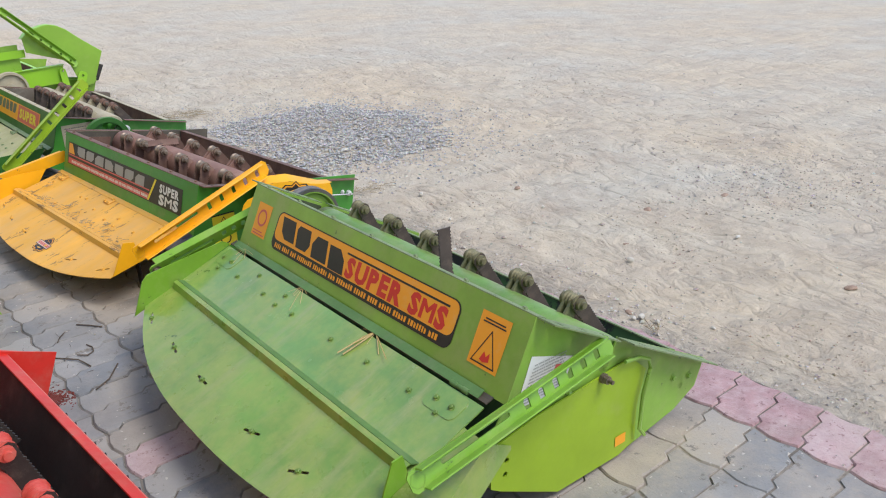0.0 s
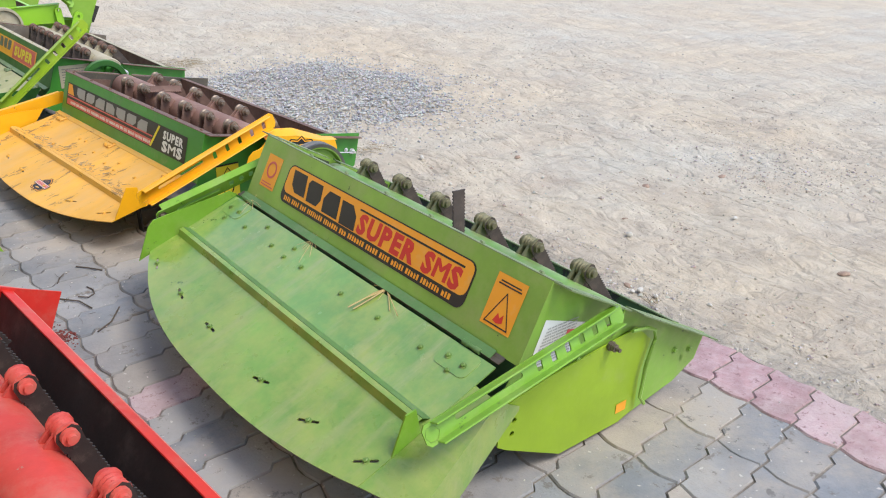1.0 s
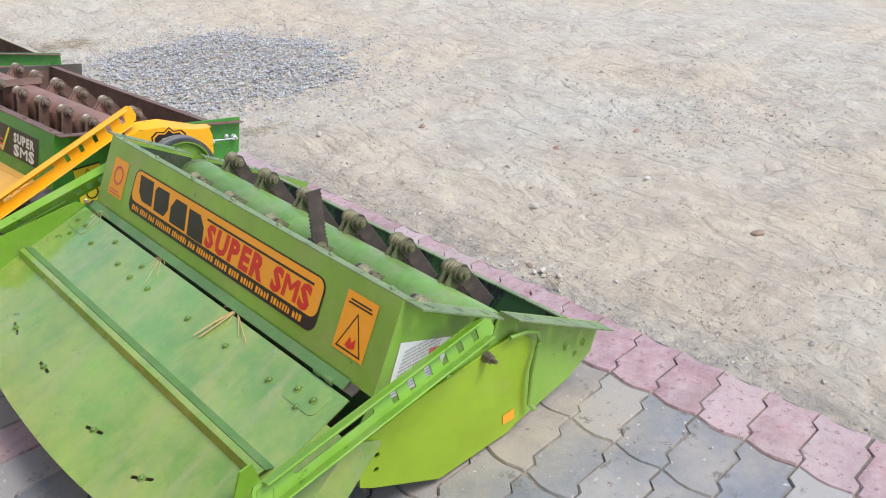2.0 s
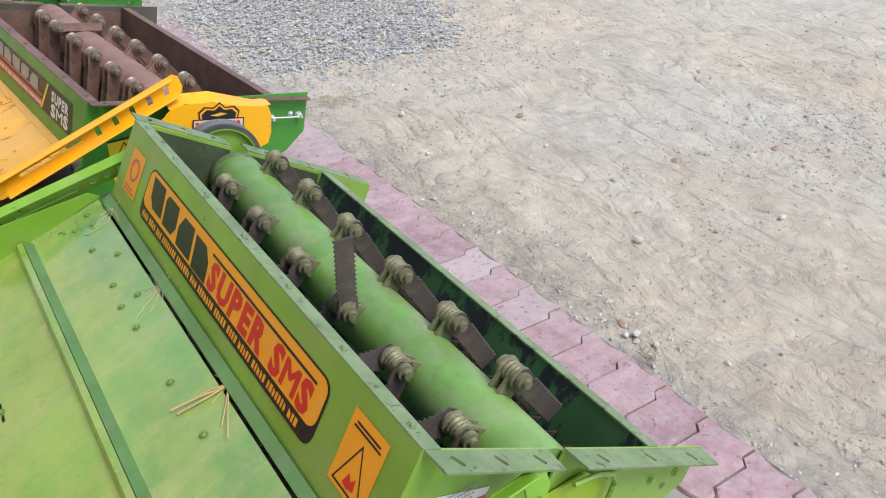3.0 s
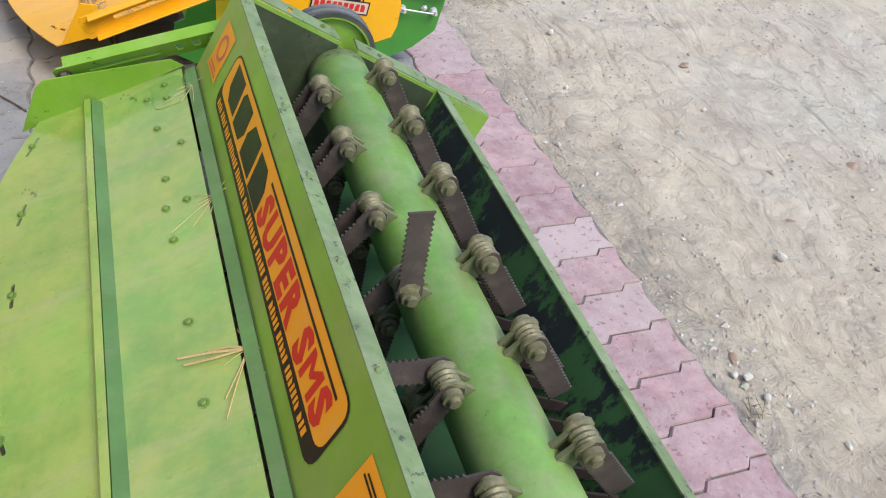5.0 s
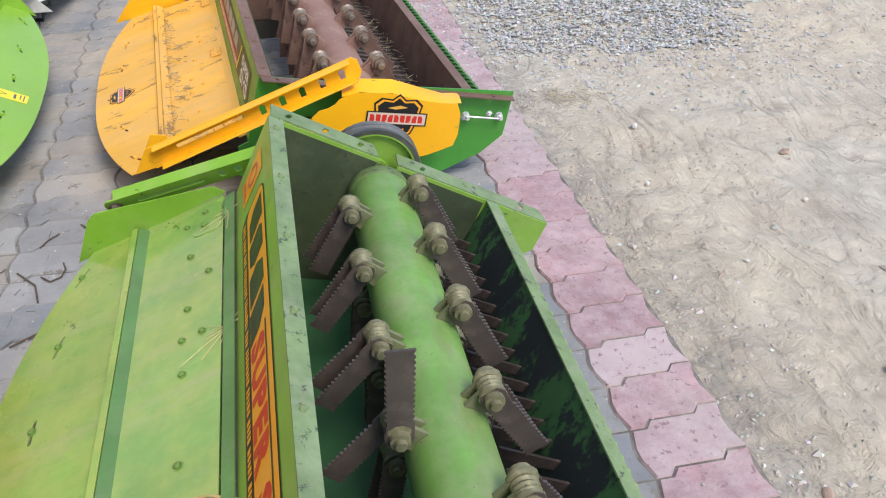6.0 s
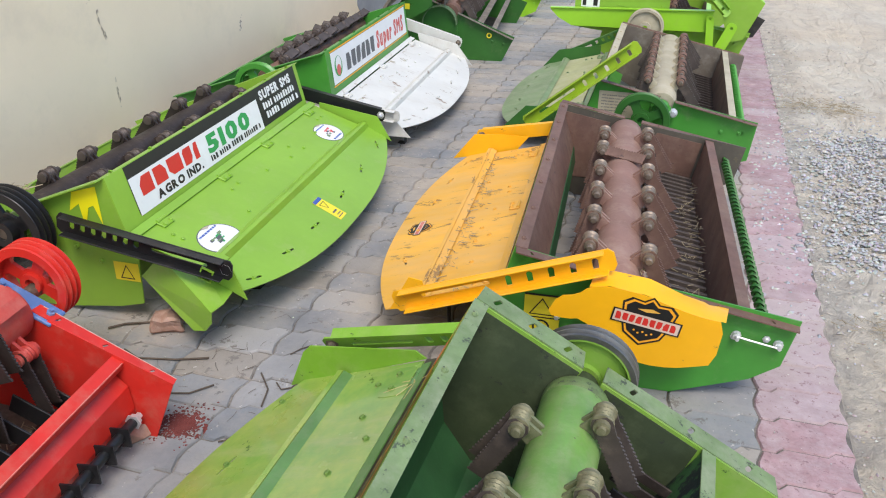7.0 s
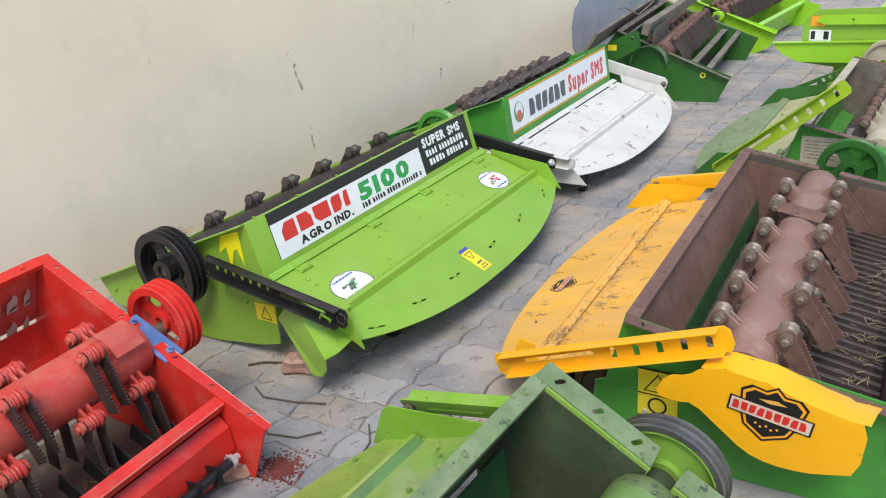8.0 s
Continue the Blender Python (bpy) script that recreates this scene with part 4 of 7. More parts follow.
# each scuff: a cluster of little rubbed flakes along a line
for cy, cz, ln, tilt, wd in ((4.50, 0.645, 0.17, 103, 0.024), (4.537, 0.31, 0.15, 94, 0.017), (5.55, 0.72, 0.10, 75, 0.02), (3.61, 0.93, 0.03, 20, 0.014), (5.82, 0.42, 0.11, 75, 0.03), (4.45, 0.80, 0.08, 30, 0.008), (2.75, 1.0, 0.09, 95, 0.006), (5.0, 0.86, 0.08, 45, 0.006), (5.95, 0.83, 0.12, 8, 0.012), (2.5, 0.55, 0.08, 100, 0.006), (3.9, 1.2, 0.06, 70, 0.006)):
    c, s_ = math.cos(radians(tilt)), math.sin(radians(tilt))
    bm = bmesh.new()
    for _ in range(6 + int(ln * 110)):
        u0, v0 = rngw.gauss(0, 0.26) * ln, rngw.gauss(0, 0.20) * wd
        hw, hh = ln * rngw.uniform(0.02, 0.10), wd * rngw.uniform(0.05, 0.20)
        ring = [(u0 - hw, v0), (u0 - 0.3 * hw, v0 - hh), (u0 + hw, v0 - 0.2 * hh), (u0 + 0.4 * hw, v0 + hh)]
        lift = rngw.uniform(0.0006, 0.0014)
        bm.faces.new([bm.verts.new((cy + x * c - y * s_, cz + x * s_ + y * c, lift)) for x, y in ring])
    part("scuff", bm, M_SCUFF, wall, "brown scuff mark", W_FACE)


# ---- row along the yard: green chopper with an orange label ----
S = dict(label="green straw chopper with orange label and arched spreader hood", x=1.292, y=1.203, yaw=-1.0, L=1.47, top=0.574, back=(0.555, 0.278), tip=(0.735, 0.185),
         panel_foot=(-0.10, 0.365), bend=(-0.366, 0.254), edge=(-0.63, 0.148), rx=0.255, rz=0.345, seed=1, deep=0.22,
         lower=[(0.70, 0.10), (0.60, 0.055), (0.35, 0.012), (0.10, 0.012), (-0.16, 0.15), (-0.165, 0.28)], hood_y=(0.045, 1.495),
         rows=[(138, [1.255, 1.035, 0.798, 0.578, 0.350, 0.130], -126), (52, [1.300, 1.085, 0.860, 0.622, 0.405, 0.190], -60), (228, [1.13, 0.90, 0.67, 0.44, 0.21], -97), (318, [1.18, 0.96, 0.73, 0.50, 0.27], -84)],
         lift={(138, 3): (-0.023, (0.03, 0.10, 1.0), (-1, 0, 0.03)), (138, 4): (0.023, (-0.96, 0.06, 0.03), (0.05, 0.3, 1)), (138, 5): (0.023, (-0.95, 0.10, -0.06), (0.05, 0.3, 1))},
         m_panel=M_GREEN, m_end=M_GREEN, m_back=M_INNER, m_rotor=M_DRUM, m_blade=M_STEEL, m_bolt=M_BOLT_GREEN, m_hood=M_HOOD, m_small=M_HOOD_BOLT, m_ridge=M_STRIP_SHADE, hinges=(), flange_far=0.062, m_rim_top=M_RIM_DUST, m_inside=M_OLIVE, m_inside_end=M_GREEN, m_floor=M_DEEP, steel_rim=True, m_hood_in=M_HOOD_IN, m_ear=M_EAR, throat=[(-0.088, 0.355), (-0.075, 0.20), (0.0, 0.09), (0.20, 0.045), (0.305, 0.034)], arm_lean=1.0, flange=0.056, no_bearing=("near",), r=0.08, m_rim=M_HOOD, gap_w=0.024, m_bearing=M_OLIVE,
         flap=([(-0.547, 0.047, 0.184), (-0.366, 0.047, 0.256), (-0.20, -0.04, 0.322), (-0.497, -0.122, 0.204), (-0.372, -0.088, 0.125), (-0.43, -0.105, 0.135), (-0.48, -0.118, 0.165), (-0.085, -0.008, 0.245), (-0.526, -0.04, 0.192), (-0.20, 0.047, 0.324)], [(0, 8, 1), (8, 3, 2, 1), (1, 2, 9), (2, 3, 6, 5, 4, 7)]), gusset_near=[(-0.455, 0.22), (-0.415, 0.325), (-0.385, 0.33), (-0.37, 0.258)], end_share_near=0.685, m_seam=M_STRIP_SHADE, seam_w=0.029,
         rotor_label="green painted knife drum", arms=[(-0.055, (-0.419, 0.338), (0.19, 0.447), 0.055, M_ARM, -1), (1.53, (-0.407, 0.322), (0.10, 0.455), 0.055, M_ARM, 1)],
         gusset_far=[(-0.52, 0.185), (-0.475, 0.305), (-0.455, 0.327), (-0.425, 0.333), (-0.16, 0.378), (-0.13, 0.36), (-0.375, 0.25)], m_gusset=M_ARM,
         slots=(0.93, 0.76, 0.59, 0.352, 0.186, 0.03), slot_b=(0.135, 0.154, 0.166, 0.174, 0.165, 0.140), inner_in=0.0, inner_gap=0.024, m_slit=M_GRIME_SHADE, leaves=((0.072, 0), (0.968, 0)), m_knuckle=M_STRIP_SHADE, plate_marks=((0.966, 0.42), (0.871, 0.37), (0.81, 0.20), (0.733, 0.365), (0.667, 0.234), (0.664, 0.394), (0.591, 0.373), (0.429, 0.358), (0.297, 0.341), (0.157, 0.337), (0.069, 0.37)), coil=(0.625, 0.13, 0.020, M_GREEN), pulley=("far", 0.132, 0.05, 2, 0.045, M_GREEN, False), comb_at=(0.43, 0.20), feet=[([(-0.3, 0.27), (-0.28, 0.0), (-0.24, 0.0)], 0.3), ([(-0.3, 0.27), (-0.28, 0.0), (-0.24, 0.0)], 1.2)])
root, panel, P, hood = add_machine(S)
PW = P
part("end_liner", plate([(0.004, 0.560), (0.255, 0.428), (0.222, 0.364), (0.282, 0.334), (0.318, 0.395), (0.542, 0.276), (0.46, 0.04), (0.02, 0.035), (-0.15, 0.16), (-0.155, 0.27), (-0.098, 0.358)], (), 0.003), M_OLIVE, root, "dark olive inside of the end plate", axes((0, 1.466, 0), (1, 0, 0), (0, 0, 1)))
part("grimy_collar", lathe([(0.03, 1.4595), (0.077, 1.4595), (0.0806, 1.451), (0.0808, 1.435), (0.0806, 1.418), (0.079, 1.416)], 32), M_DRUM_END, root, "oily dark grime round the drum's end", Matrix.Translation((0.255, 0, 0.345)), True)
P = P @ Matrix.Translation((0.222, 0, 0)) @ Matrix.Diagonal((1.04, 1, 1, 1)) @ Matrix.Translation((-0.268, 0, 0))
lab = sticker(rounded(0.262, 0.045, 1.232, 0.182, 0.03), M_BLACK_STICKER, panel, P, "black and orange maker's label", name="label")
sticker(rounded(0.268, 0.080, 1.226, 0.178, 0.026), M_ORANGE_STICKER, lab, P, up=0.0014)
maker_marks([(0.315, 0.094, 0.40, 0.168), (0.415, 0.090, 0.50, 0.164), (0.515, 0.086, 0.605, 0.160), (0.62, 0.082, 0.705, 0.156)], M_BLACK_STICKER, lab, P, 0.002, -0.25, 5)
bars([(0.70, 0.153, 1.19, 0.159)], M_BLACK_STICKER, lab, P, 0.002, "rule")
letter("SUPER SMS", 0.712, 0.088, 0.48, 0.060, M_RED_INK, lab, P, up=0.002)
small_print([(0.29, 0.054, 0.90, 0.017)], M_ORANGE_STICKER, lab, P, 8)
P = PW @ Matrix.Translation((-0.024, 0, 0))
tri = sticker(rect(1.322, 0.050, 1.432, 0.192), M_ORANGE_STICKER, panel, P, "orange warning sticker with a triangle", name="warning_sticker")
bars([(1.34, 0.172, 1.415, 0.176), (1.335, 0.164, 1.42, 0.168)], M_BLACK_STICKER, tri, P)


def triangle_mark(x0, y0, x1, y1, w, parent, P, mat=M_BLACK_STICKER, up=0.0016):
    bm = bmesh.new()
    c = Vector(((x0 + x1) / 2, y0 + (y1 - y0) / 3, 0))
    o = [Vector((x0, y0, 0)), Vector((x1, y0, 0)), Vector(((x0 + x1) / 2, y1, 0))]
    i = [p.lerp(c, w) for p in o]
    ov, iv = [bm.verts.new(p) for p in o], [bm.verts.new(p) for p in i]
    for k in range(3):
        bm.faces.new((ov[k], ov[(k + 1) % 3], iv[(k + 1) % 3], iv[k]))
    return part("triangle_mark", bm, mat, parent, "", within(parent, P @ Matrix.Translation((0, 0, up))))


triangle_mark(1.332, 0.058, 1.422, 0.152, 0.12, tri, P)
sticker([(1.362, 0.070), (1.376, 0.066), (1.396, 0.072), (1.392, 0.095), (1.382, 0.082), (1.372, 0.094)], M_RED_INK, tri, P, up=0.0018, name="print")
st = sticker(rect(0.085, 0.055, 0.185, 0.178), M_ORANGE_STICKER, panel, P, "faded orange instruction sticker", name="warning_sticker")
bars([(0.095, 0.062, 0.175, 0.066), (0.095, 0.072, 0.16, 0.076)], M_PALE_RED_INK, st, P)
part("ring_mark", plate(circle(0.135, 0.125, 0.032, 18), [circle(0.135, 0.125, 0.024, 18)], 0.0004), M_PALE_RED_INK, st, "", within(st, P @ Matrix.Translation((0, 0, 0.0016))))
E_NEAR = axes((0, -0.0005, 0), (1, 0, 0), (0, 0, 1))
wl_ = sticker([(-0.072, 0.342), (0.09, 0.332), (0.135, 0.418), (-0.018, 0.472)], M_WHITE_STICKER, root, E_NEAR, "white notice with rows of small print", name="notice")
small_print([(-0.058 + 0.0045 * k, 0.346 + 0.0086 * k, 0.135 - 0.002 * k, 0.0042) for k in range(12)], M_PALE_INK, wl_, E_NEAR, 4)
sticker([(0.062, 0.405), (0.124, 0.392), (0.128, 0.403), (0.066, 0.418)], M_PALE_RED_INK, wl_, E_NEAR, up=0.0018, name="print")
part("side_cover", plate([(-0.163, 0.152), (-0.13, 0.13), (0.08, 0.02), (0.33, 0.02), (0.40, 0.04), (0.40, 0.16), (0.43, 0.27), (0.36, 0.33), (0.0, 0.30), (-0.163, 0.27)], [circle(-0.11, 0.215, 0.008, 8), circle(-0.115, 0.175, 0.008, 8)], 0.005), M_SIDE, root, "", axes((0, -0.006, 0), (1, 0, 0), (0, 0, 1)))
sticker(rect(0.31, 0.057, 0.355, 0.090), M_ORANGE_STICKER, root, axes((0, -0.012, 0), (1, 0, 0), (0, 0, 1)), "small orange caution sticker", name="caution_sticker")
part("hook_rod", rod([(0.31, -0.03, 0.345), (0.375, -0.03, 0.335), (0.415, -0.03, 0.315), (0.425, -0.03, 0.28), (0.40, -0.03, 0.2), (0.395, -0.03, 0.09), (0.42, -0.03, 0.06)], 0.006), M_GREEN, root, smooth=True)
part("stud", lathe([(0, -0.05), (0.008, -0.05), (0.008, -0.03), (0.016, -0.03), (0.016, -0.012), (0.02, -0.012), (0.02, 0), (0, 0)], 8), M_BOLT, root, "", Matrix.Translation((0.24, -0.012, 0.315)) @ Matrix.Scale(0.75, 4))

# ---- orange and green chopper behind it ----
Y = dict(label="straw chopper with worn orange hood, green panels and rusty trough", x=1.305, y=3.21, yaw=4.2, L=1.48, top=0.448, back=(0.655, 0.324), tip=(0.83, 0.308),
         panel_foot=(-0.055, 0.235), bend=(-0.325, 0.165), edge=(-0.56, 0.095), rx=0.30, rz=0.326, seed=2, deep=0.27,
         lower=[(0.80, 0.15), (0.72, 0.09), (0.5, 0.005), (0.1, 0.005), (-0.10, 0.12), (-0.09, 0.22)], hood_y=(0.05, 1.51),
         rows=[(135, [1.21, 1.02, 0.80, 0.58, 0.37, 0.16], -105), (45, [1.23, 1.02, 0.80, 0.58, 0.355, 0.115], -62), (225, [1.11, 0.91, 0.69, 0.48, 0.27], -95), (315, [1.11, 0.91, 0.69, 0.48, 0.27], -80)],
         lift={(135, 1): (-0.023, (0.93, -0.36, -0.04), (0.3, 0.8, 0.5))},
         m_panel=M_MID_GREEN, m_end=M_MID_GREEN, m_back=M_RUST, m_rotor=M_RUST_TUBE, m_blade=M_RUST, m_bolt=M_NUT, m_hood=M_YELLOW_WORN, m_rim=M_YELLOW_WORN, m_rim_top=M_RUST, m_flange=M_RUST, m_gusset=M_YELLOW, m_inside=M_RUST, m_inside_end=M_GRIME_SHADE, throat=[(0.074, 0.246), (0.084, 0.17)], liner_foot=(0.072, 0.25), m_floor=M_DEEP, m_tip=M_NUT,
         hood_label="worn orange plate scraped to bare metal", rotor_label="rust brown knife drum", m_small=M_YELLOW_WORN, m_platebolt=M_ZINC, notches=5,
         arms=[(-0.080, (-0.335, 0.262), (0.270, 0.480), 0.07, M_YELLOW, -1), (1.545, (-0.37, 0.235), (-0.02, 0.30), 0.06, M_YELLOW, 1, 0)],
         gusset_near=[(-0.41, 0.14), (-0.345, 0.27), (-0.30, 0.262), (-0.28, 0.172)], gusset_far=[(-0.50, 0.12), (-0.40, 0.25), (-0.28, 0.26), (-0.14, 0.26), (-0.2, 0.18)],
         m_comb=M_STEEL, coil=(0.745, 0.25, 0.014, M_DARK_GREEN), comb_at=(0.515, 0.16), comb_len=0.2, comb_step=0.045, comb_wide=0.016, feet=[([(-0.25, 0.18), (-0.24, 0.0), (-0.2, 0.0)], 0.2), ([(-0.25, 0.18), (-0.24, 0.0), (-0.2, 0.0)], 1.2)], slots=(0.93, 0.78, 0.62, 0.42, 0.24, 0.07), inner_gap=0.014)
root, panel, P, hood = add_machine(Y)
part("end_liner", plate([(0.012, 0.415), (0.23, 0.375), (0.20, 0.30), (0.40, 0.27), (0.44, 0.345), (0.64, 0.31), (0.60, 0.10), (0.0, 0.10), (-0.04, 0.24)], (), 0.003), M_RUST, root, "", axes((0, 1.474, 0), (1, 0, 0), (0, 0, 1)))
hd, hA, rim, R = hood
P = P @ Matrix.Translation((0.05, 0, 0)) @ Matrix.Diagonal((1.165, 1.08, 1, 1)) @ Matrix.Translation((-0.05, -0.004, 0))
lab = sticker(rect(0.05, 0.055, 1.17, 0.165), M_BLACK_STICKER, panel, P, "red, black and white maker's label", name="label")
maker_marks([(0.16, 0.112, 0.245, 0.158), (0.262, 0.112, 0.345, 0.157), (0.36, 0.110, 0.45, 0.156), (0.467, 0.110, 0.55, 0.155), (0.567, 0.108, 0.65, 0.154), (0.667, 0.108, 0.75, 0.153), (0.767, 0.106, 0.85, 0.152)], M_PALE_INK, lab, P, 0.0018, 0.0, 1)
bars([(0.06, 0.100, 0.90, 0.106), (0.06, 0.060, 0.90, 0.088)], M_PALE_RED_INK, lab, P, 0.0014, "rule")
small_print([(0.10, 0.067, 0.78, 0.013)], M_WHITE_STICKER, lab, P, 11, 0.0018)
sticker([(0.90, 0.06), (0.955, 0.16), (0.94, 0.16), (0.885, 0.06)], M_YELLOW_STICKER, lab, P, up=0.0018)
sticker([(0.06, 0.11), (0.13, 0.11), (0.10, 0.16), (0.06, 0.16)], M_ORANGE_STICKER, lab, P, up=0.0016)
letter("SUPER", 0.985, 0.116, 0.16, 0.034, M_WHITE_STICKER, lab, P, up=0.002)
letter("SMS", 0.985, 0.066, 0.16, 0.042, M_WHITE_STICKER, lab, P, up=0.002)


def shield_badge(cx, cy, s, parent, P, band=M_RED_INK, label="black shield badge with red marks on a cream banner"):
    """A maker's shield: dark outline, orange inlay, dark field, banner with plain bars."""
    base = [(-0.5, 0.30), (-0.36, 0.42), (-0.14, 0.40), (0, 0.52), (0.14, 0.40), (0.36, 0.42), (0.5, 0.30), (0.44, -0.05), (0.34, -0.32), (0, -0.52), (-0.34, -0.32), (-0.44, -0.05)]
    ob = sticker([(cx + x * s, cy + y * s) for x, y in base], M_BLACK_STICKER, parent, P, label, 0.0010, "badge")
    sticker([(cx + x * s * 0.92, cy + y * s * 0.92) for x, y in base], M_ORANGE_STICKER, ob, P, up=0.0015)
    sticker([(cx + x * s * 0.83, cy + y * s * 0.83) for x, y in base], M_BLACK_STICKER, ob, P, up=0.002)
    sticker(rect(cx - 0.62 * s, cy - 0.14 * s, cx + 0.62 * s, cy + 0.14 * s), M_BLACK_STICKER, ob, P, up=0.0025)
    sticker(rect(cx - 0.59 * s, cy - 0.115 * s, cx + 0.59 * s, cy + 0.115 * s), M_BANNER, ob, P, up=0.003)
    maker_marks([(cx + (-0.55 + 0.123 * i) * s, cy - 0.075 * s, cx + (-0.455 + 0.123 * i) * s, cy + 0.075 * s) for i in range(9)], band, ob, P, 0.0034)
    for i in range(5):
        sticker(circle(cx + (-0.16 + 0.08 * i) * s, cy - (0.22 + 0.04 * (i % 2)) * s, 0.022 * s, 6), M_ORANGE_STICKER, ob, P, up=0.0025, name="ornament")
    sticker([(cx - 0.22 * s, cy + 0.22 * s), (cx - 0.05 * s, cy + 0.19 * s), (cx + 0.2 * s, cy + 0.24 * s), (cx + 0.04 * s, cy + 0.28 * s)], M_YELLOW_WORN, ob, P, up=0.0025, name="ornament")
    return ob


# belt guard on the near end plate: a flat orange sheet with a rolled top edge
GUARD = [(0.13, 0.27), (0.16, 0.335), (0.215, 0.345), (0.245, 0.375), (0.30, 0.385), (0.40, 0.37), (0.50, 0.335), (0.57, 0.318), (0.625, 0.312), (0.613, 0.17), (0.56, 0.155), (0.50, 0.14), (0.42, 0.14), (0.36, 0.16), (0.30, 0.21), (0.23, 0.27), (0.19, 0.262)]
def softened(ring):
    """An outline with its corners cut once."""
    out = []
    for i, (x, y) in enumerate(ring):
        x1, y1 = ring[(i + 1) % len(ring)]
        out += [(x * 0.75 + x1 * 0.25, y * 0.75 + y1 * 0.25), (x * 0.25 + x1 * 0.75, y * 0.25 + y1 * 0.75)]
    return out


guard = part("belt_guard", plate(softened(GUARD), (), 0.004), M_YELLOW, root, "orange belt guard with rolled top edge", axes((-0.02, -0.115, 0.032), (1, 0, 0), (0, 0, 1)))
roll = bmesh.new()
top_line = GUARD[3:9]
va = [roll.verts.new((x - 0.02, -0.117, z + 0.032)) for x, z in top_line]
vb = [roll.verts.new((x - 0.01, -0.06, z + 0.032 + 0.022 * math.sin(math.pi * min(1, (i + 0.6) / 5)))) for i, (x, z) in enumerate(top_line)]
vc = [roll.verts.new((x, -0.004, z + 0.016)) for x, z in top_line]
for a, b in ((va, vb), (vb, vc)):
    for i in range(len(a) - 1):
        roll.faces.new((a[i], a[i + 1], b[i + 1], b[i]))
part("guard_top", roll, M_YELLOW, root, smooth=True)
shield_badge(0, 0, 0.158, guard, axes((0.392, -0.1195, 0.318), (0.985, 0, -0.17), (0.17, 0, 0.985)))
ws = sticker(rect(0.035, 0.145, 0.145, 0.295), M_YELLOW_STICKER, root, axes((0, -0.002, 0), (1, 0, 0), (0, 0, 1)), "yellow warning sticker with triangle and ring", name="warning_sticker")
WS = axes((0, -0.002, 0), (1, 0, 0), (0, 0, 1))
triangle_mark(0.050, 0.225, 0.130, 0.285, 0.16, ws, WS)
bars([(0.035, 0.214, 0.145, 0.218), (0.035, 0.292, 0.145, 0.299)], M_BLACK_STICKER, ws, WS)
part("ring_mark", plate(circle(0.09, 0.182, 0.027, 16), [circle(0.09, 0.182, 0.021, 16)], 0.0004), M_BLACK_STICKER, ws, "", within(ws, WS @ Matrix.Translation((0, 0, 0.0016))))
part("tie_rod", rod([(0.66, -0.02, 0.245), (0.70, -0.022, 0.238), (0.78, -0.02, 0.222)], 0.003), M_ZINC, root)
for bx_ in (0.66, 0.78):
    part("stud", lathe([(0, -0.03), (0.006, -0.03), (0.006, -0.015), (0.012, -0.014), (0.012, -0.004), (0.015, -0.004), (0.015, 0), (0, 0)], 8), M_ZINC, root, "", Matrix.Translation((bx_, 0, 0.24 - 0.015 * (bx_ > 0.7))))
shield_badge(0.64, 0.145, 0.105, rim, R @ pose(0, 0, 0.0042), M_PALE_RED_INK, "small dark shield badge")

# ---- third in the row: dusty green chopper ----
T3 = dict(label="dust covered green straw chopper with rusty trough", x=1.305, y=5.26, yaw=1.0, L=1.42, top=0.42, back=(0.66, 0.285), tip=(0.80, 0.262),
          panel_foot=(-0.06, 0.23), bend=(-0.36, 0.145), edge=(-0.60, 0.075), rx=0.32, rz=0.30, seed=3, deep=0.22, lower=[(0.78, 0.06), (0.6, 0.005), (0.1, 0.005), (-0.10, 0.12), (-0.09, 0.2)],
          rows=[(132, [1.24, 1.08, 0.9, 0.72, 0.54, 0.36, 0.19], -105), (48, [1.24, 1.08, 0.9, 0.72, 0.54, 0.36, 0.19], -62)],
          m_panel=M_DARK_GREEN, m_end=M_MID_GREEN, m_back=M_RUST, m_rotor=M_STRAWY, m_blade=M_STEEL, m_bolt=M_RUST, m_hood=M_DUSTY_GREEN, m_hood_in=M_TAN_DUST, m_rim_top=M_STRAWY, m_flange=M_RUST, m_gusset=M_DARK_GREEN, m_inside=M_WEATHERED, m_inside_end=M_WEATHERED,
          arms=[(-0.06, (-0.345, 0.18), (0.165, 0.605), 0.07, M_SIDE, -1), (1.46, (-0.36, 0.17), (0.02, 0.36), 0.05, M_DARK_GREEN, 1)], notches=5,
          gusset_near=[(-0.5, 0.10), (-0.38, 0.23), (-0.1, 0.24), (-0.2, 0.1)], gusset_far=[(-0.5, 0.10), (-0.40, 0.22), (-0.12, 0.27), (-0.12, 0.2), (-0.34, 0.13)],
          coil=(0.735, 0.20, 0.018, M_MID_GREEN), pulley=("near", 0.14, 0.045, 1, 0.04, M_DARK_GREEN, True), m_tip=M_BOLT, comb_at=(0.53, 0.12), comb_len=0.18, feet=[([(-0.28, 0.16), (-0.27, 0.0), (-0.23, 0.0)], 0.2), ([(-0.28, 0.16), (-0.27, 0.0), (-0.23, 0.0)], 1.2)])
T3["pulley_dx"], T3["pulley_dz"] = -0.085, -0.045
root, panel, P, hood = add_machine(T3)
lab = sticker(rect(0.06, 0.05, 1.10, 0.165), M_ORANGE_STICKER, panel, P, "faded orange maker's label", name="label")
maker_marks([(0.14, 0.09, 0.21, 0.155), (0.23, 0.09, 0.30, 0.155), (0.32, 0.09, 0.39, 0.155), (0.41, 0.09, 0.48, 0.155), (0.50, 0.09, 0.57, 0.155)], M_GREY_INK, lab, P, 0.0016, 0.0, 2)
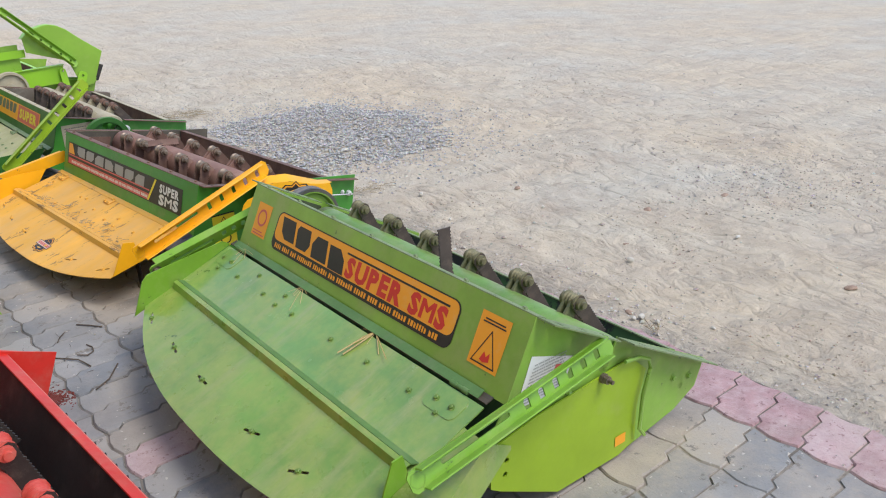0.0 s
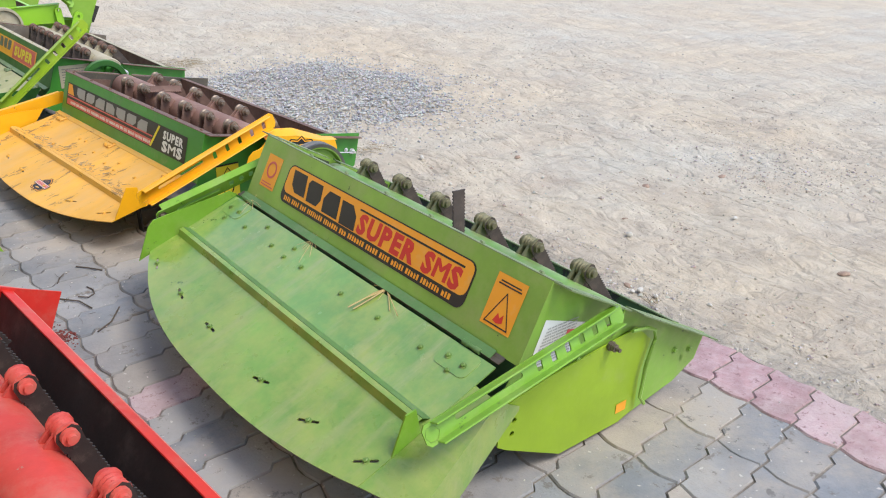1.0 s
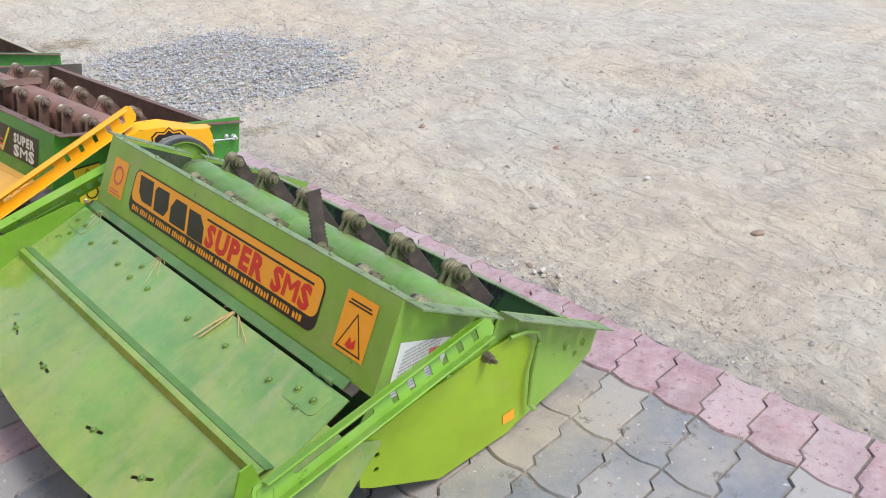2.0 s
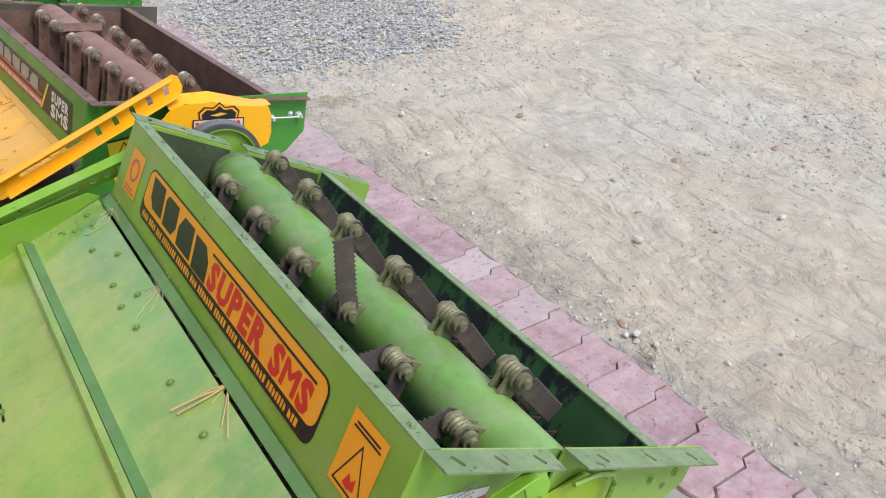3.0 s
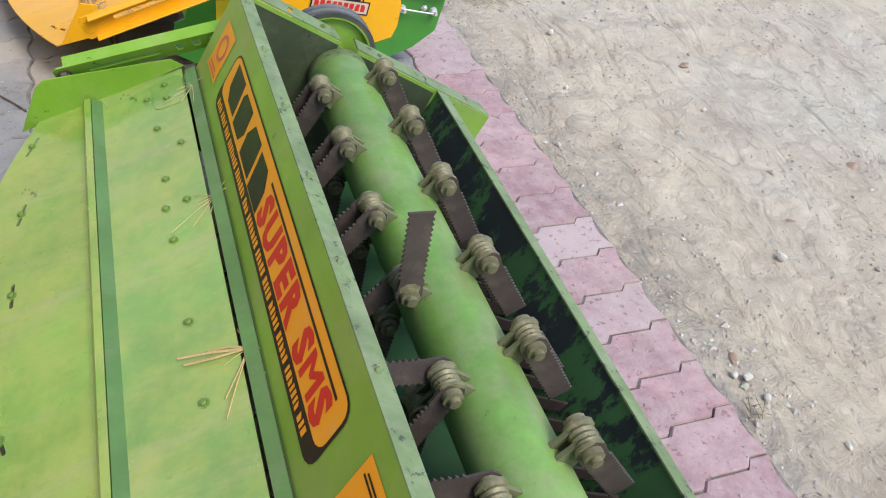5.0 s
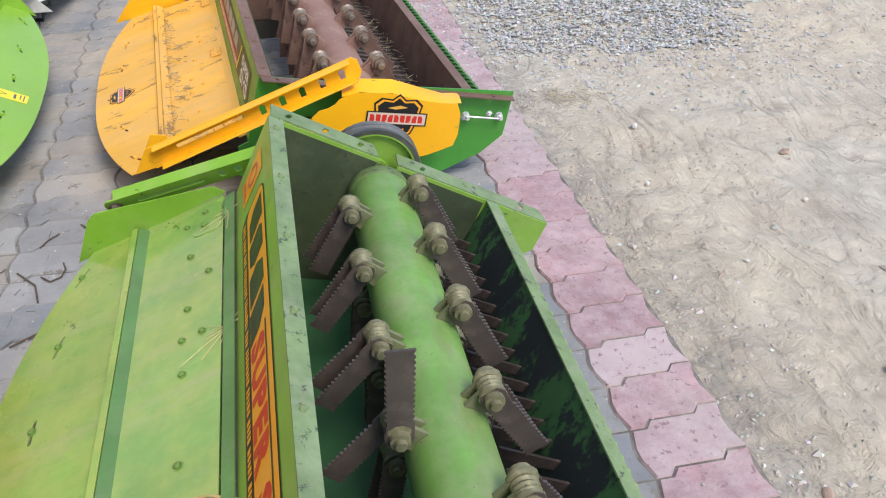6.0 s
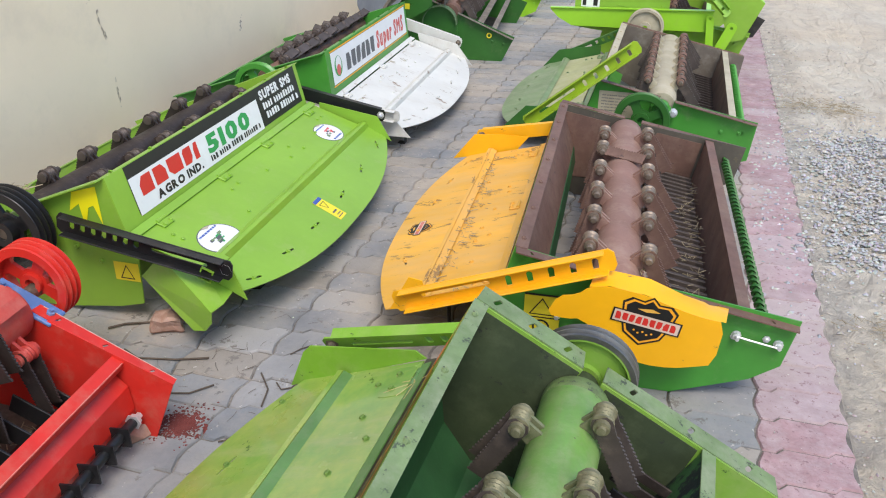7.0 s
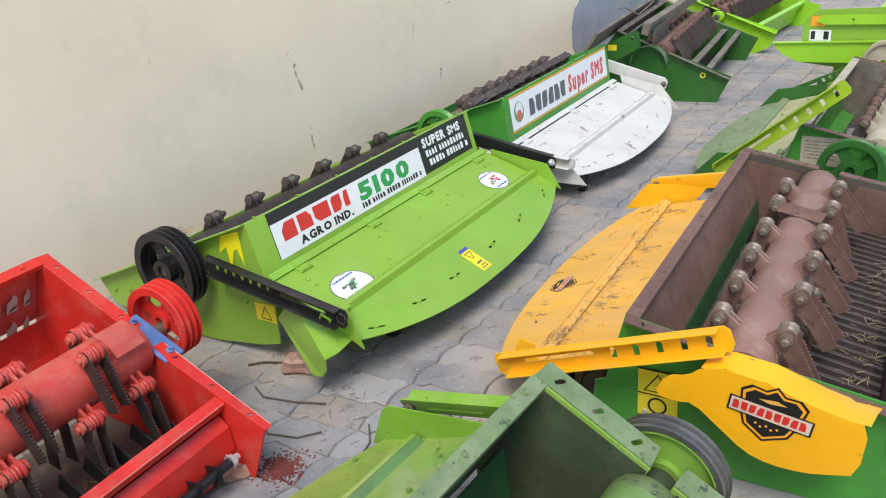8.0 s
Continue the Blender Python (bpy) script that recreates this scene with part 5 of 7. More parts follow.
sticker(rect(0.62, 0.055, 1.08, 0.16), M_PALE_RED_INK, lab, P, up=0.0014)
letter("SUPER", 0.66, 0.08, 0.38, 0.06, M_YELLOW_STICKER, lab, P, up=0.002)
nt_ = sticker(rect(0.005, 0.225, 0.185, 0.36), M_STRAWY, root, WS, "bleached paper notice", name="notice")
small_print([(0.02, 0.255 + 0.016 * k, 0.13, 0.006) for k in range(6)], M_GREY_INK, nt_, WS, 14)
part("tin_foil_wrap", lathe([(0, -0.05), (0.02, -0.05), (0.034, -0.03), (0.026, -0.015), (0.036, 0.0), (0.02, 0.012), (0, 0.012)], 9), M_ZINC, root, "bright foil wrapped shaft end", Matrix.Translation((0.385, -0.03, 0.285)) @ Matrix.Scale(0.65, 4))

# ---- fourth in the row: bright lime chopper with a long bar ----
T4 = dict(label="bright lime green straw chopper with long side bar", x=1.20, y=7.10, yaw=0, L=1.45, top=0.47, back=(0.62, 0.36), tip=(0.92, 0.33),
          panel_foot=(-0.08, 0.30), bend=None, rx=0.30, rz=0.33, seed=4, deep=0.22, lower=[(0.86, 0.16), (0.7, 0.02), (0.1, 0.005), (-0.12, 0.15)],
          rows=[(132, [1.3, 1.1, 0.9, 0.7, 0.5, 0.3, 0.1], -105), (48, [1.3, 1.1, 0.9, 0.7, 0.5, 0.3, 0.1], -62)],
          m_panel=M_BRIGHT_LIME, m_end=M_LIME, m_back=M_RUST, m_rotor=M_RUST_TUBE, m_blade=M_STEEL_DARK, m_bolt=M_RUST, m_hood=M_BRIGHT_LIME)
root, panel, P, hood = add_machine(T4)
part("long_bar", plate([(-0.46, 0.415), (-0.40, 0.36), (-0.30, 0.31), (0.62, 0.33), (0.66, 0.47), (-0.46, 0.425)], [circle(0.12, 0.41, 0.01, 8), circle(0.22, 0.405, 0.01, 8)], 0.006), M_BRIGHT_LIME, root, "", axes((0, -0.07, 0), (1, 0, 0), (0, 0, 1)))
part("side_plate", plate([(-0.29, 0.30), (-0.295, 0.54), (-0.27, 0.58), (-0.20, 0.635), (0.36, 0.66), (0.36, 0.32), (0.1, 0.26)], [circle(-0.1, 0.4, 0.01, 8), circle(0.0, 0.41, 0.01, 8)], 0.005), M_LIME, root, "olive lime side plate", axes((0, -0.028, 0), (1, 0, 0), (0, 0, 1)))
part("upper_bar", plate([(-0.21, 0.565), (-0.16, 0.545), (0.4, 0.56), (0.4, 0.62), (-0.18, 0.605)], [circle(0.0, 0.58, 0.009, 8)], 0.006), M_BRIGHT_LIME, root, "", axes((0, -0.05, 0), (1, 0, 0), (0, 0, 1)))
part("bar_flange", strip([(-0.46, 0.425), (0.66, 0.474)], 0.005, -0.09, -0.045), M_BRIGHT_LIME, root)
part("swing_link", plate(rounded(-0.035, -0.28, 0.035, 0.05, 0.03), [circle(0, 0.015, 0.012, 8)], 0.008), M_BRIGHT_LIME, root, "", axes((0.78, -0.10, 0.36), (0.9, 0, -0.35), (0.35, 0, 0.9)))
part("swing_link", plate(rounded(-0.025, -0.22, 0.025, 0.03, 0.022), [circle(0, 0.01, 0.01, 8)], 0.008), M_BRIGHT_LIME, root, "", axes((0.64, -0.095, 0.42), (1, 0, 0.1), (-0.1, 0, 1)))
part("belt_cover", plate([(0.40, 0.60), (0.39, 0.70), (0.43, 0.74), (0.49, 0.768), (0.55, 0.784), (0.60, 0.788), (0.66, 0.775), (0.72, 0.742), (0.77, 0.70), (0.83, 0.65), (0.97, 0.545), (0.87, 0.30), (0.77, 0.28), (0.70, 0.50)], (), 0.006), M_LIME, root, "", axes((0, -0.09, 0), (1, 0, 0), (0, 0, 1)))
part("lifting_arm", arm_bm(0.66, 0.06, 4), M_LIME, root, "", axes((0.26, -0.115, 0.93), (0.72, 0, -0.69), (0, 0.35, 0.94)))
part("cover_edge", strip([(0.39, 0.70), (0.43, 0.74), (0.49, 0.768), (0.55, 0.784), (0.60, 0.788), (0.66, 0.775), (0.72, 0.742), (0.77, 0.70), (0.83, 0.65), (0.97, 0.545)], 0.004, -0.088, -0.01), M_BRIGHT_LIME, root)
part("mouth_flap", plate([(0.80, 0.50), (1.0, 0.42), (0.94, 0.30), (0.84, 0.28)], (), 0.006), M_INNER_BLACK, root, "black rubber flap", axes((0, 0.03, 0), (1, 0, 0), (0, 0, 1)))
part("pulley", pulley_bm(0.125, 0.06, 1, 0.04), M_STRAWY, root, "cream dusty belt pulley", Matrix.Translation((0.22, -0.20, 0.36)), True)

TE = axes((0, -0.0345, 0), (1, 0, 0), (0, 0, 1))
sticker(rect(-0.245, 0.53, -0.16, 0.595), M_ORANGE_STICKER, root, TE, "orange caution sticker", name="caution_sticker")
wn_ = sticker(rect(-0.25, 0.44, -0.12, 0.51), M_WHITE_STICKER, root, TE, "white and black notice", name="notice")
bars([(-0.24, 0.45, -0.215, 0.50), (-0.165, 0.45, -0.135, 0.50)], M_BLACK_STICKER, wn_, TE)

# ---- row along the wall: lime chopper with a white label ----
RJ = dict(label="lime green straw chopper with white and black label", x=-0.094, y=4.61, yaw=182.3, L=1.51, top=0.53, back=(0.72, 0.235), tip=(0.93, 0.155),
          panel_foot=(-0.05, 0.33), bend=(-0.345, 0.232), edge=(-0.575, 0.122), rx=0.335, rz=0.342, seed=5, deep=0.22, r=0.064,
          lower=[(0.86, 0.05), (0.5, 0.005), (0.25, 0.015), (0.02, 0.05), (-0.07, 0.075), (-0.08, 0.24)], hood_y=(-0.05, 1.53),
          rows=[(150, [0.1 + 0.222 * i for i in range(7)], -104), (58, [0.2 + 0.222 * i for i in range(6)], -66)], reach=0.095, m_tip=M_STEEL, pulley_y=0.08, pulley_dz=0.0,
          m_panel=M_LIME, m_end=M_LIME, m_back=M_LIME, m_rotor=M_STEEL_DARK, m_blade=M_STEEL_DARK, m_bolt=M_STEEL, m_hood=M_LIME, m_seam=M_LIME, m_pivot=M_ZINC,
          arms=[(1.577, (-0.444, 0.30), (0.13, 0.39), 0.07, M_BLACK, 1), (-0.10, (-0.40, 0.28), (0.10, 0.37), 0.06, M_BLACK, -1, 0)], arm_label="black notched channel arm", notches=7,
          gusset_far=[(-0.48, 0.168), (-0.43, 0.30), (-0.37, 0.30), (-0.36, 0.228)], flap=([(-0.43, 1.528, 0.192), (-0.345, 1.528, 0.234), (-0.18, 1.532, 0.288), (-0.42, 1.66, 0.185), (-0.335, 1.638, 0.090), (-0.385, 1.65, 0.105), (-0.413, 1.658, 0.140), (-0.08, 1.51, 0.185), (-0.435, 1.605, 0.188)], [(0, 1, 8), (1, 2, 3, 8), (2, 7, 4, 5, 6, 3)]), gusset_near=[(-0.47, 0.172), (-0.40, 0.29), (-0.1, 0.335), (-0.1, 0.29), (-0.34, 0.22)],
          pulley=("far", 0.152, 0.075, 3, 0.045, M_BLACK, True), pulley_label="black three-groove belt pulley", hinges=(0.07, 0.37, 0.62, 0.90), inner_gap=0.014, slots=(0.08, 0.263, 0.44, 0.636, 0.785, 0.93), slot_b=(0.100, 0.125, 0.142, 0.148, 0.139, 0.115), comb=False, feet=[([(-0.36, 0.16), (-0.35, 0.0), (-0.31, 0.0)], 1.18), ([(-0.3, 0.2), (-0.28, 0.0), (-0.24, 0.0)], 0.2)])
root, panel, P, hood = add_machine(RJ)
hd, hA, rim, R = hood
P = P @ Matrix.Translation((0.097, 0, 0)) @ Matrix.Diagonal((1.048, 0.93, 1, 1)) @ Matrix.Translation((-0.085, 0.006, 0))
lab = sticker(rect(0.085, 0.030, 1.40, 0.215), M_BLACK_STICKER, panel, P, "black and white maker's label", name="label")
# the label reads from the pulley end
sticker(rect(0.088, 0.026, 1.00, 0.168), M_WHITE_STICKER, lab, P, up=0.0014, name="label_field")
maker_marks([(0.13, 0.085, 0.20, 0.155), (0.215, 0.088, 0.285, 0.155), (0.30, 0.088, 0.385, 0.155), (0.40, 0.088, 0.455, 0.155), (0.47, 0.088, 0.50, 0.155)], M_RED_INK, lab, P, 0.0022, 0.0, 3)
letter("5100", 0.56, 0.078, 0.34, 0.072, M_GREEN_INK, lab, P, up=0.0022)
letter("AGRO IND.", 0.20, 0.042, 0.30, 0.032, M_BLACK_STICKER, lab, P, up=0.0022)
small_print([(0.56, 0.042, 0.40, 0.024)], M_BLACK_STICKER, lab, P, 2, 0.0022)
letter("SUPER SMS", 1.03, 0.152, 0.31, 0.042, M_WHITE_STICKER, lab, P, up=0.0022)
small_print([(1.04, 0.103, 0.32, 0.032), (1.05, 0.058, 0.31, 0.032)], M_WHITE_STICKER, lab, P, 3, 0.0022)


def oval_sticker(parent, m, cx, cy, rx, ry, ink, label):
    ob = sticker([(cx + rx * math.cos(2 * math.pi * i / 28), cy + ry * math.sin(2 * math.pi * i / 28)) for i in range(28)], M_GREY_INK, parent, m, label, 0.0045, "round_sticker")
    sticker([(cx + rx * 0.95 * math.cos(2 * math.pi * i / 28), cy + ry * 0.95 * math.sin(2 * math.pi * i / 28)) for i in range(28)], M_WHITE_STICKER, ob, m, up=0.005)
    rg = random.Random(int(cx * 100))
    bits = []
    for i in range(12):
        bx, by = cx + rx * rg.uniform(-0.40, 0.42), cy + ry * rg.uniform(-0.28, 0.30)
        bits.append((bx - rx * rg.uniform(0.05, 0.16), by - ry * rg.uniform(0.03, 0.10), bx + rx * rg.uniform(0.05, 0.16), by + ry * rg.uniform(0.03, 0.10)))
    for i, b4 in enumerate(bits):
        bars([b4], (ink, M_GREY_INK, ink, M_DUSTY_GREEN)[i % 4], ob, m, 0.0054 + 0.0001 * i, "print", 0.4)
    sticker([(cx - rx * 0.45, cy - ry * 0.86), (cx - rx * 0.1, cy - ry * 0.97), (cx + rx * 0.1, cy - ry * 0.93), (cx - rx * 0.2, cy - ry * 0.78)], M_STRAWY, ob, m, "brown peeling edge", 0.0058, "peeled_edge")
    bars(text_line(cx - rx * 0.6, cy - ry * 0.7, rx * 1.2, ry * 0.1, rg) + text_line(cx - rx * 0.55, cy + ry * 0.6, rx * 1.1, ry * 0.12, rg), M_BLUE_INK, ob, m, 0.0054)


tb = plate(rect(-0.022, -0.022, 0.022, 0.022), [rect(-0.018, -0.018, 0.018, 0.018)], 0.11)
part("tube_stub", tb, M_LIME, root, "", axes((-0.375, 1.48, 0.275), (0.93, 0, 0.36), (-0.36, 0, 0.93)) @ pose(0, 0, -0.11))
HI = hA
oval_sticker(hd, HI, 1.337, 0.222, 0.095, 0.078, M_GREEN_INK, "oval white sticker with a green picture")
oval_sticker(hd, HI, 0.215, 0.183, 0.085, 0.072, M_PALE_RED_INK, "oval white sticker with a red picture")
RS = R @ pose(0, 0, 0.0042)
YS = RS @ Matrix.Translation((0.022, 0.045, 0))
ys_ = sticker(rect(0.79, 0.03, 0.855, 0.165), M_YELLOW_STICKER, rim, YS, "yellow and blue instruction sticker", name="warning_sticker")
bars([(0.791, 0.031, 0.854, 0.048)], M_BLUE_INK, ys_, YS)
triangle_mark(0.80, 0.058, 0.845, 0.098, 0.2, ys_, YS)
bars([(0.805, 0.118, 0.84, 0.126), (0.80, 0.138, 0.835, 0.142), (0.80, 0.15, 0.845, 0.154)], M_GREY_INK, ys_, YS)
EF = axes((0, 1.5115, 0), (-1, 0, 0), (0, 0, 1))
# patch of sunlight on the end plate, laid on as a yellow shape
sticker([(-0.035, 0.50), (-0.13, 0.47), (-0.15, 0.40), (-0.11, 0.43), (-0.10, 0.34), (-0.075, 0.42), (-0.055, 0.43), (-0.03, 0.36)], M_SUN_PATCH, root, EF, "bright yellow sun patch painted on the end plate", name="torn_sticker")
cs = sticker(rect(-0.02, 0.16, 0.075, 0.23), M_YELLOW_STICKER, root, EF, "yellow caution sticker", name="caution_sticker")
triangle_mark(0.0, 0.168, 0.055, 0.222, 0.2, cs, EF)

# ---- white-hooded green chopper by the wall ----
CH = dict(label="green straw chopper with dirty white hood and white label", x=-0.155, y=6.40, yaw=182.7, L=1.46, top=0.508, back=(0.70, 0.27), tip=(0.9, 0.20),
          panel_foot=(-0.03, 0.265), bend=(-0.315, 0.175), edge=(-0.555, 0.100), rx=0.33, rz=0.33, seed=6, deep=0.22, r=0.07, lower=[(0.8, 0.06), (0.5, 0.005), (0.02, 0.005), (-0.08, 0.08), (-0.08, 0.2)], hood_y=(-0.06, 1.48),
          rows=[(115, [0.12 + 0.15 * i for i in range(9)], (-0.10, -0.95, 0.06, 0.5)), (60, [0.19 + 0.15 * i for i in range(8)], (0.2, -0.95, 0.04, 0.0))], reach=0.095, blade=0.16,
          m_panel=M_MID_GREEN, m_end=M_MID_GREEN, m_back=M_DARK_GREEN, m_rotor=M_RUST, m_blade=M_STEEL, m_bolt=M_STEEL, m_hood=M_WHITE, m_seam=M_WHITE, m_hinge=M_WHITE,
          arms=[(1.51, (-0.40, 0.22), (0.10, 0.27), 0.06, M_WHITE, 1, 0), (-0.10, (-0.36, 0.24), (0.08, 0.36), 0.07, M_WHITE, -1, 0)],
          gusset_far=[(-0.47, 0.10), (-0.36, 0.22), (-0.1, 0.26), (-0.1, 0.2), (-0.3, 0.1)], gusset_near=[(-0.47, 0.10), (-0.36, 0.24), (-0.08, 0.3), (-0.1, 0.22), (-0.3, 0.14)],
          pulley=("far", 0.13, 0.05, 1, 0.04, M_MID_GREEN, True), comb=False, feet=[([(-0.40, 0.13), (-0.39, 0.0), (-0.35, 0.0)], 1.3), ([(-0.3, 0.16), (-0.28, 0.0), (-0.24, 0.0)], 0.2)])
root, panel, P, hood = add_machine(CH)
lab = sticker(rect(0.06, 0.055, 1.42, 0.225), M_WHITE_STICKER, panel, P, "white label with dark and red lettering", name="label")
bars([(0.05, 0.228, 1.43, 0.236), (0.05, 0.045, 1.43, 0.052)], M_ORANGE_STICKER, lab, P, name="rule")
part("emblem", plate(circle(0.15, 0.14, 0.055, 20), [circle(0.155, 0.15, 0.042, 20)], 0.0005), M_GREEN_INK, lab, "", within(lab, P @ Matrix.Translation((0, 0, 0.0016))))
sticker(circle(0.15, 0.12, 0.03, 12), M_PALE_RED_INK, lab, P, up=0.0022)
maker_marks([(0.27 + 0.083 * i, 0.085, 0.335 + 0.083 * i, 0.175) for i in range(6)], M_GREY_INK, lab, P, 0.0018, 0.1, 4)
letter("Super SMS", 0.80, 0.09, 0.56, 0.095, M_PALE_RED_INK, lab, P, shear=0.15, up=0.0018)

# ---- dark green chopper past it, mouth towards the yard ----
D3 = dict(label="dark green straw chopper with rusty trough", x=-0.30, y=6.95, yaw=7.5, L=1.40, top=0.50, back=(0.62, 0.24), tip=(0.79, 0.185),
          panel_foot=(-0.10, 0.36), bend=None, rx=0.30, rz=0.33, seed=7, deep=0.22, lower=[(0.70, 0.0), (0.1, 0.005), (-0.10, 0.15)],
          rows=[(132, [0.10 + 0.185 * i for i in range(7)], -105), (50, [0.13 + 0.185 * i for i in range(7)], -60)],
          m_panel=M_RUST, m_end=M_DARK_GREEN, m_back=M_DARK_GREEN, m_rotor=M_RUST, m_blade=M_STEEL, m_bolt=M_RUST, m_rim_top=M_WEATHERED, no_bearing=("near",), comb=False)
root, panel, P, hood = add_machine(D3)
part("ring_bolt", lathe([(0.012, -0.006), (0.02, -0.006), (0.02, 0), (0.012, 0)], 14, closed=True), M_YELLOW_STICKER, root, "", Matrix.Translation((0.60, -0.001, 0.19)))
part("cross_bar", block(0.05, 1.38, 0.012, 0.002), M_WEATHERED, root, "", Matrix.Translation((0.52, 0.70, 0.255)))
part("old_plank", block(0.022, 1.95, 0.15, 0.003), M_WEATHERED, root, "weathered grey-brown plank along the top", pose(-0.03, 0.42, 0.515, 0, 34, 0))
# half-round belt cover with a flat face, and a slotted bracket beside it
arch = [(0.13 * math.cos(math.pi * i / 14), 0.13 * math.sin(math.pi * i / 14)) for i in range(15)]
part("belt_cover", strip([(0.235 + x, 0.272 + z) for x, z in arch], 0.005, -0.085, -0.005), M_DUSTY_DARK, root, "dusty dark green half-round belt cover", None, True)
part("cover_face", plate([(x + 0.235, z + 0.272) for x, z in arch] + [(0.09, 0.15), (0.37, 0.12)], (), 0.004), M_DARK_GREEN, root, "", axes((0, -0.03, 0), (1, 0, 0), (0, 0, 1)))
part("bracket", plate([(-0.11, 0.30), (-0.08, 0.40), (0.145, 0.515), (0.175, 0.50), (0.19, 0.40), (-0.02, 0.28)], [slot(0.02, 0.405, 0.05, 0.014, 28), slot(0.13, 0.462, 0.03, 0.016, 80)], 0.006), M_DARK_GREEN, root, "", axes((0, -0.10, 0), (1, 0, 0), (0, 0, 1)))
sticker(rect(-0.045, 0.375, 0.02, 0.415), M_YELLOW_STICKER, root, axes((0, -0.107, 0), (1, 0, 0), (0, 0, 1)), "small yellow caution sticker", name="caution_sticker")
part("hooked_rod", rod([(0.02, -0.10, 0.66), (0.06, -0.06, 0.665), (0.14, 0.02, 0.60), (0.22, 0.06, 0.67), (0.24, 0.08, 0.72)], 0.006), M_WEATHERED, root, "bent steel rod lying on the plank", smooth=True)

part("upper_beam", block(0.05, 1.5, 0.085, 0.004), M_WEATHERED, root, "long weathered brown beam across the drum", pose(0.27, 0.52, 0.545, 0, 12, -1.5))
for i in range(6):
    part("curtain_strip", plate([(-0.032, 0), (0.032, 0), (0.034, -0.11), (-0.03, -0.12)], (), 0.006), M_RUBBER, root, "grey rubber curtain strip", axes((0.302, -0.17 + 0.075 * i, 0.545), (0, 1, 0.0), (0.12, 0, 0.99)))

# ---- lime chopper at the far end by the wall ----
D4 = dict(label="bright lime straw chopper at the far end", x=-0.41, y=8.75, yaw=-3, L=1.35, top=0.47, back=(0.62, 0.24), tip=(0.80, 0.20),
          panel_foot=(-0.10, 0.36), bend=None, rx=0.30, rz=0.31, seed=9, deep=0.22, lower=[(0.74, 0.06), (0.62, 0.0), (0.1, 0.005), (-0.10, 0.15)],
          rows=[(132, [0.08 + 0.13 * i for i in range(10)], -105), (50, [0.08 + 0.13 * i for i in range(10)], -60)],
          m_panel=M_BRIGHT_LIME, m_end=M_BRIGHT_LIME, m_back=M_BRIGHT_LIME, m_rotor=M_RUST, m_blade=M_STEEL, m_bolt=M_RUST, comb=False)
root, panel, P, hood = add_machine(D4)
part("hub_ring", lathe([(0.03, -0.03), (0.055, -0.03), (0.055, 0), (0.03, 0)], 20, closed=True), M_BLACK, root, "", Matrix.Translation((0.20, -0.003, 0.34)), True)

# ---- red chopper ----
RD = dict(label="red straw chopper with black knives and three-groove pulley", x=-0.231, y=1.072, yaw=4.3, L=1.47, top=0.585, back=(0.675, 0.256), tip=(0.845, 0.198),
          panel_foot=(-0.10, 0.36), bend=None, rx=0.385, rz=0.370, r=0.083, reach=0.122, seed=10, deep=0.17, lower=[(0.765, 0.0), (0.3, 0.005), (-0.05, 0.005), (-0.13, 0.15)],
          rows=[(50, [1.273, 1.045, 0.815, 0.59, 0.365, 0.145], -68), (-38, [1.38, 1.205, 0.975, 0.745, 0.515, 0.285], -82), (148, [1.37, 1.145, 0.92, 0.695, 0.465, 0.245], -104), (235, [1.2, 0.97, 0.74, 0.5, 0.28], -95)],
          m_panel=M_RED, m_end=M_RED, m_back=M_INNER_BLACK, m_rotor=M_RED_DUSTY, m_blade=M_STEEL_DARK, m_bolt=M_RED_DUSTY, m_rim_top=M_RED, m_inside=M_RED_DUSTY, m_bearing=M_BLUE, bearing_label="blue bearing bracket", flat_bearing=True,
          pulley=("far", 0.122, 0.07, 3, 0.032, M_RED, True), pulley_y=0.11, pulley_dz=0.024, pulley_label="red three-groove belt pulley with round openings", comb_at=(0.495, 0.13), comb_len=0.14, comb_step=0.075, comb_high=0.06, m_comb=M_BLACK, blade=0.17)
root, panel, P, hood = add_machine(RD)
part("lower_shield", strip([(0.675, 0.20), (0.705, 0.17), (0.712, 0.10), (0.70, 0.03)], 0.004, 0.01, 1.46), M_RED, root)
u_ = Vector((0.675, 0, 0.256 - 0.585)).normalized()
part("worn_edge", rod([(0.675 + u_.x * 0.031, 0.006, 0.256 + u_.z * 0.031 + 0.003), (0.675 + u_.x * 0.031, 1.462, 0.256 + u_.z * 0.031 + 0.003)], 0.0026, 5), M_SCRAPED, root, "edge with the paint worn off")
part("worn_edge", rod([(0.46, 1.505, 0.585 + (0.256 - 0.585) / 0.675 * 0.46 + 0.004), (0.83, 1.505, 0.585 + (0.256 - 0.585) / 0.675 * 0.83 + 0.004)], 0.0022, 5), M_SCRAPED, root, "edge with the paint worn off")
part("trough_bottom", strip([(0.08, 0.05), (0.36, 0.02), (0.68, 0.03)], 0.004, 0.01, 1.46), M_TROUGH, root, "trough bottom covered in old straw dust")
part("finned_rod", lathe([(0, 0), (0.015, 0), (0.015, 1.37), (0, 1.37)], 10), M_BLACK, root, "", Matrix.Translation((0.738, 0.04, 0.09)), True)
fin = finished(plate(rect(-0.028, -0.03, 0.028, 0.03), (), 0.005), "rod_fin", M_BLACK)
for i in range(19):
    part("rod_fin", fin, None, root, "", axes((0.738, 0.07 + 0.0712 * i, 0.09), (1, 0.12, 0), (0, 0, 1)))
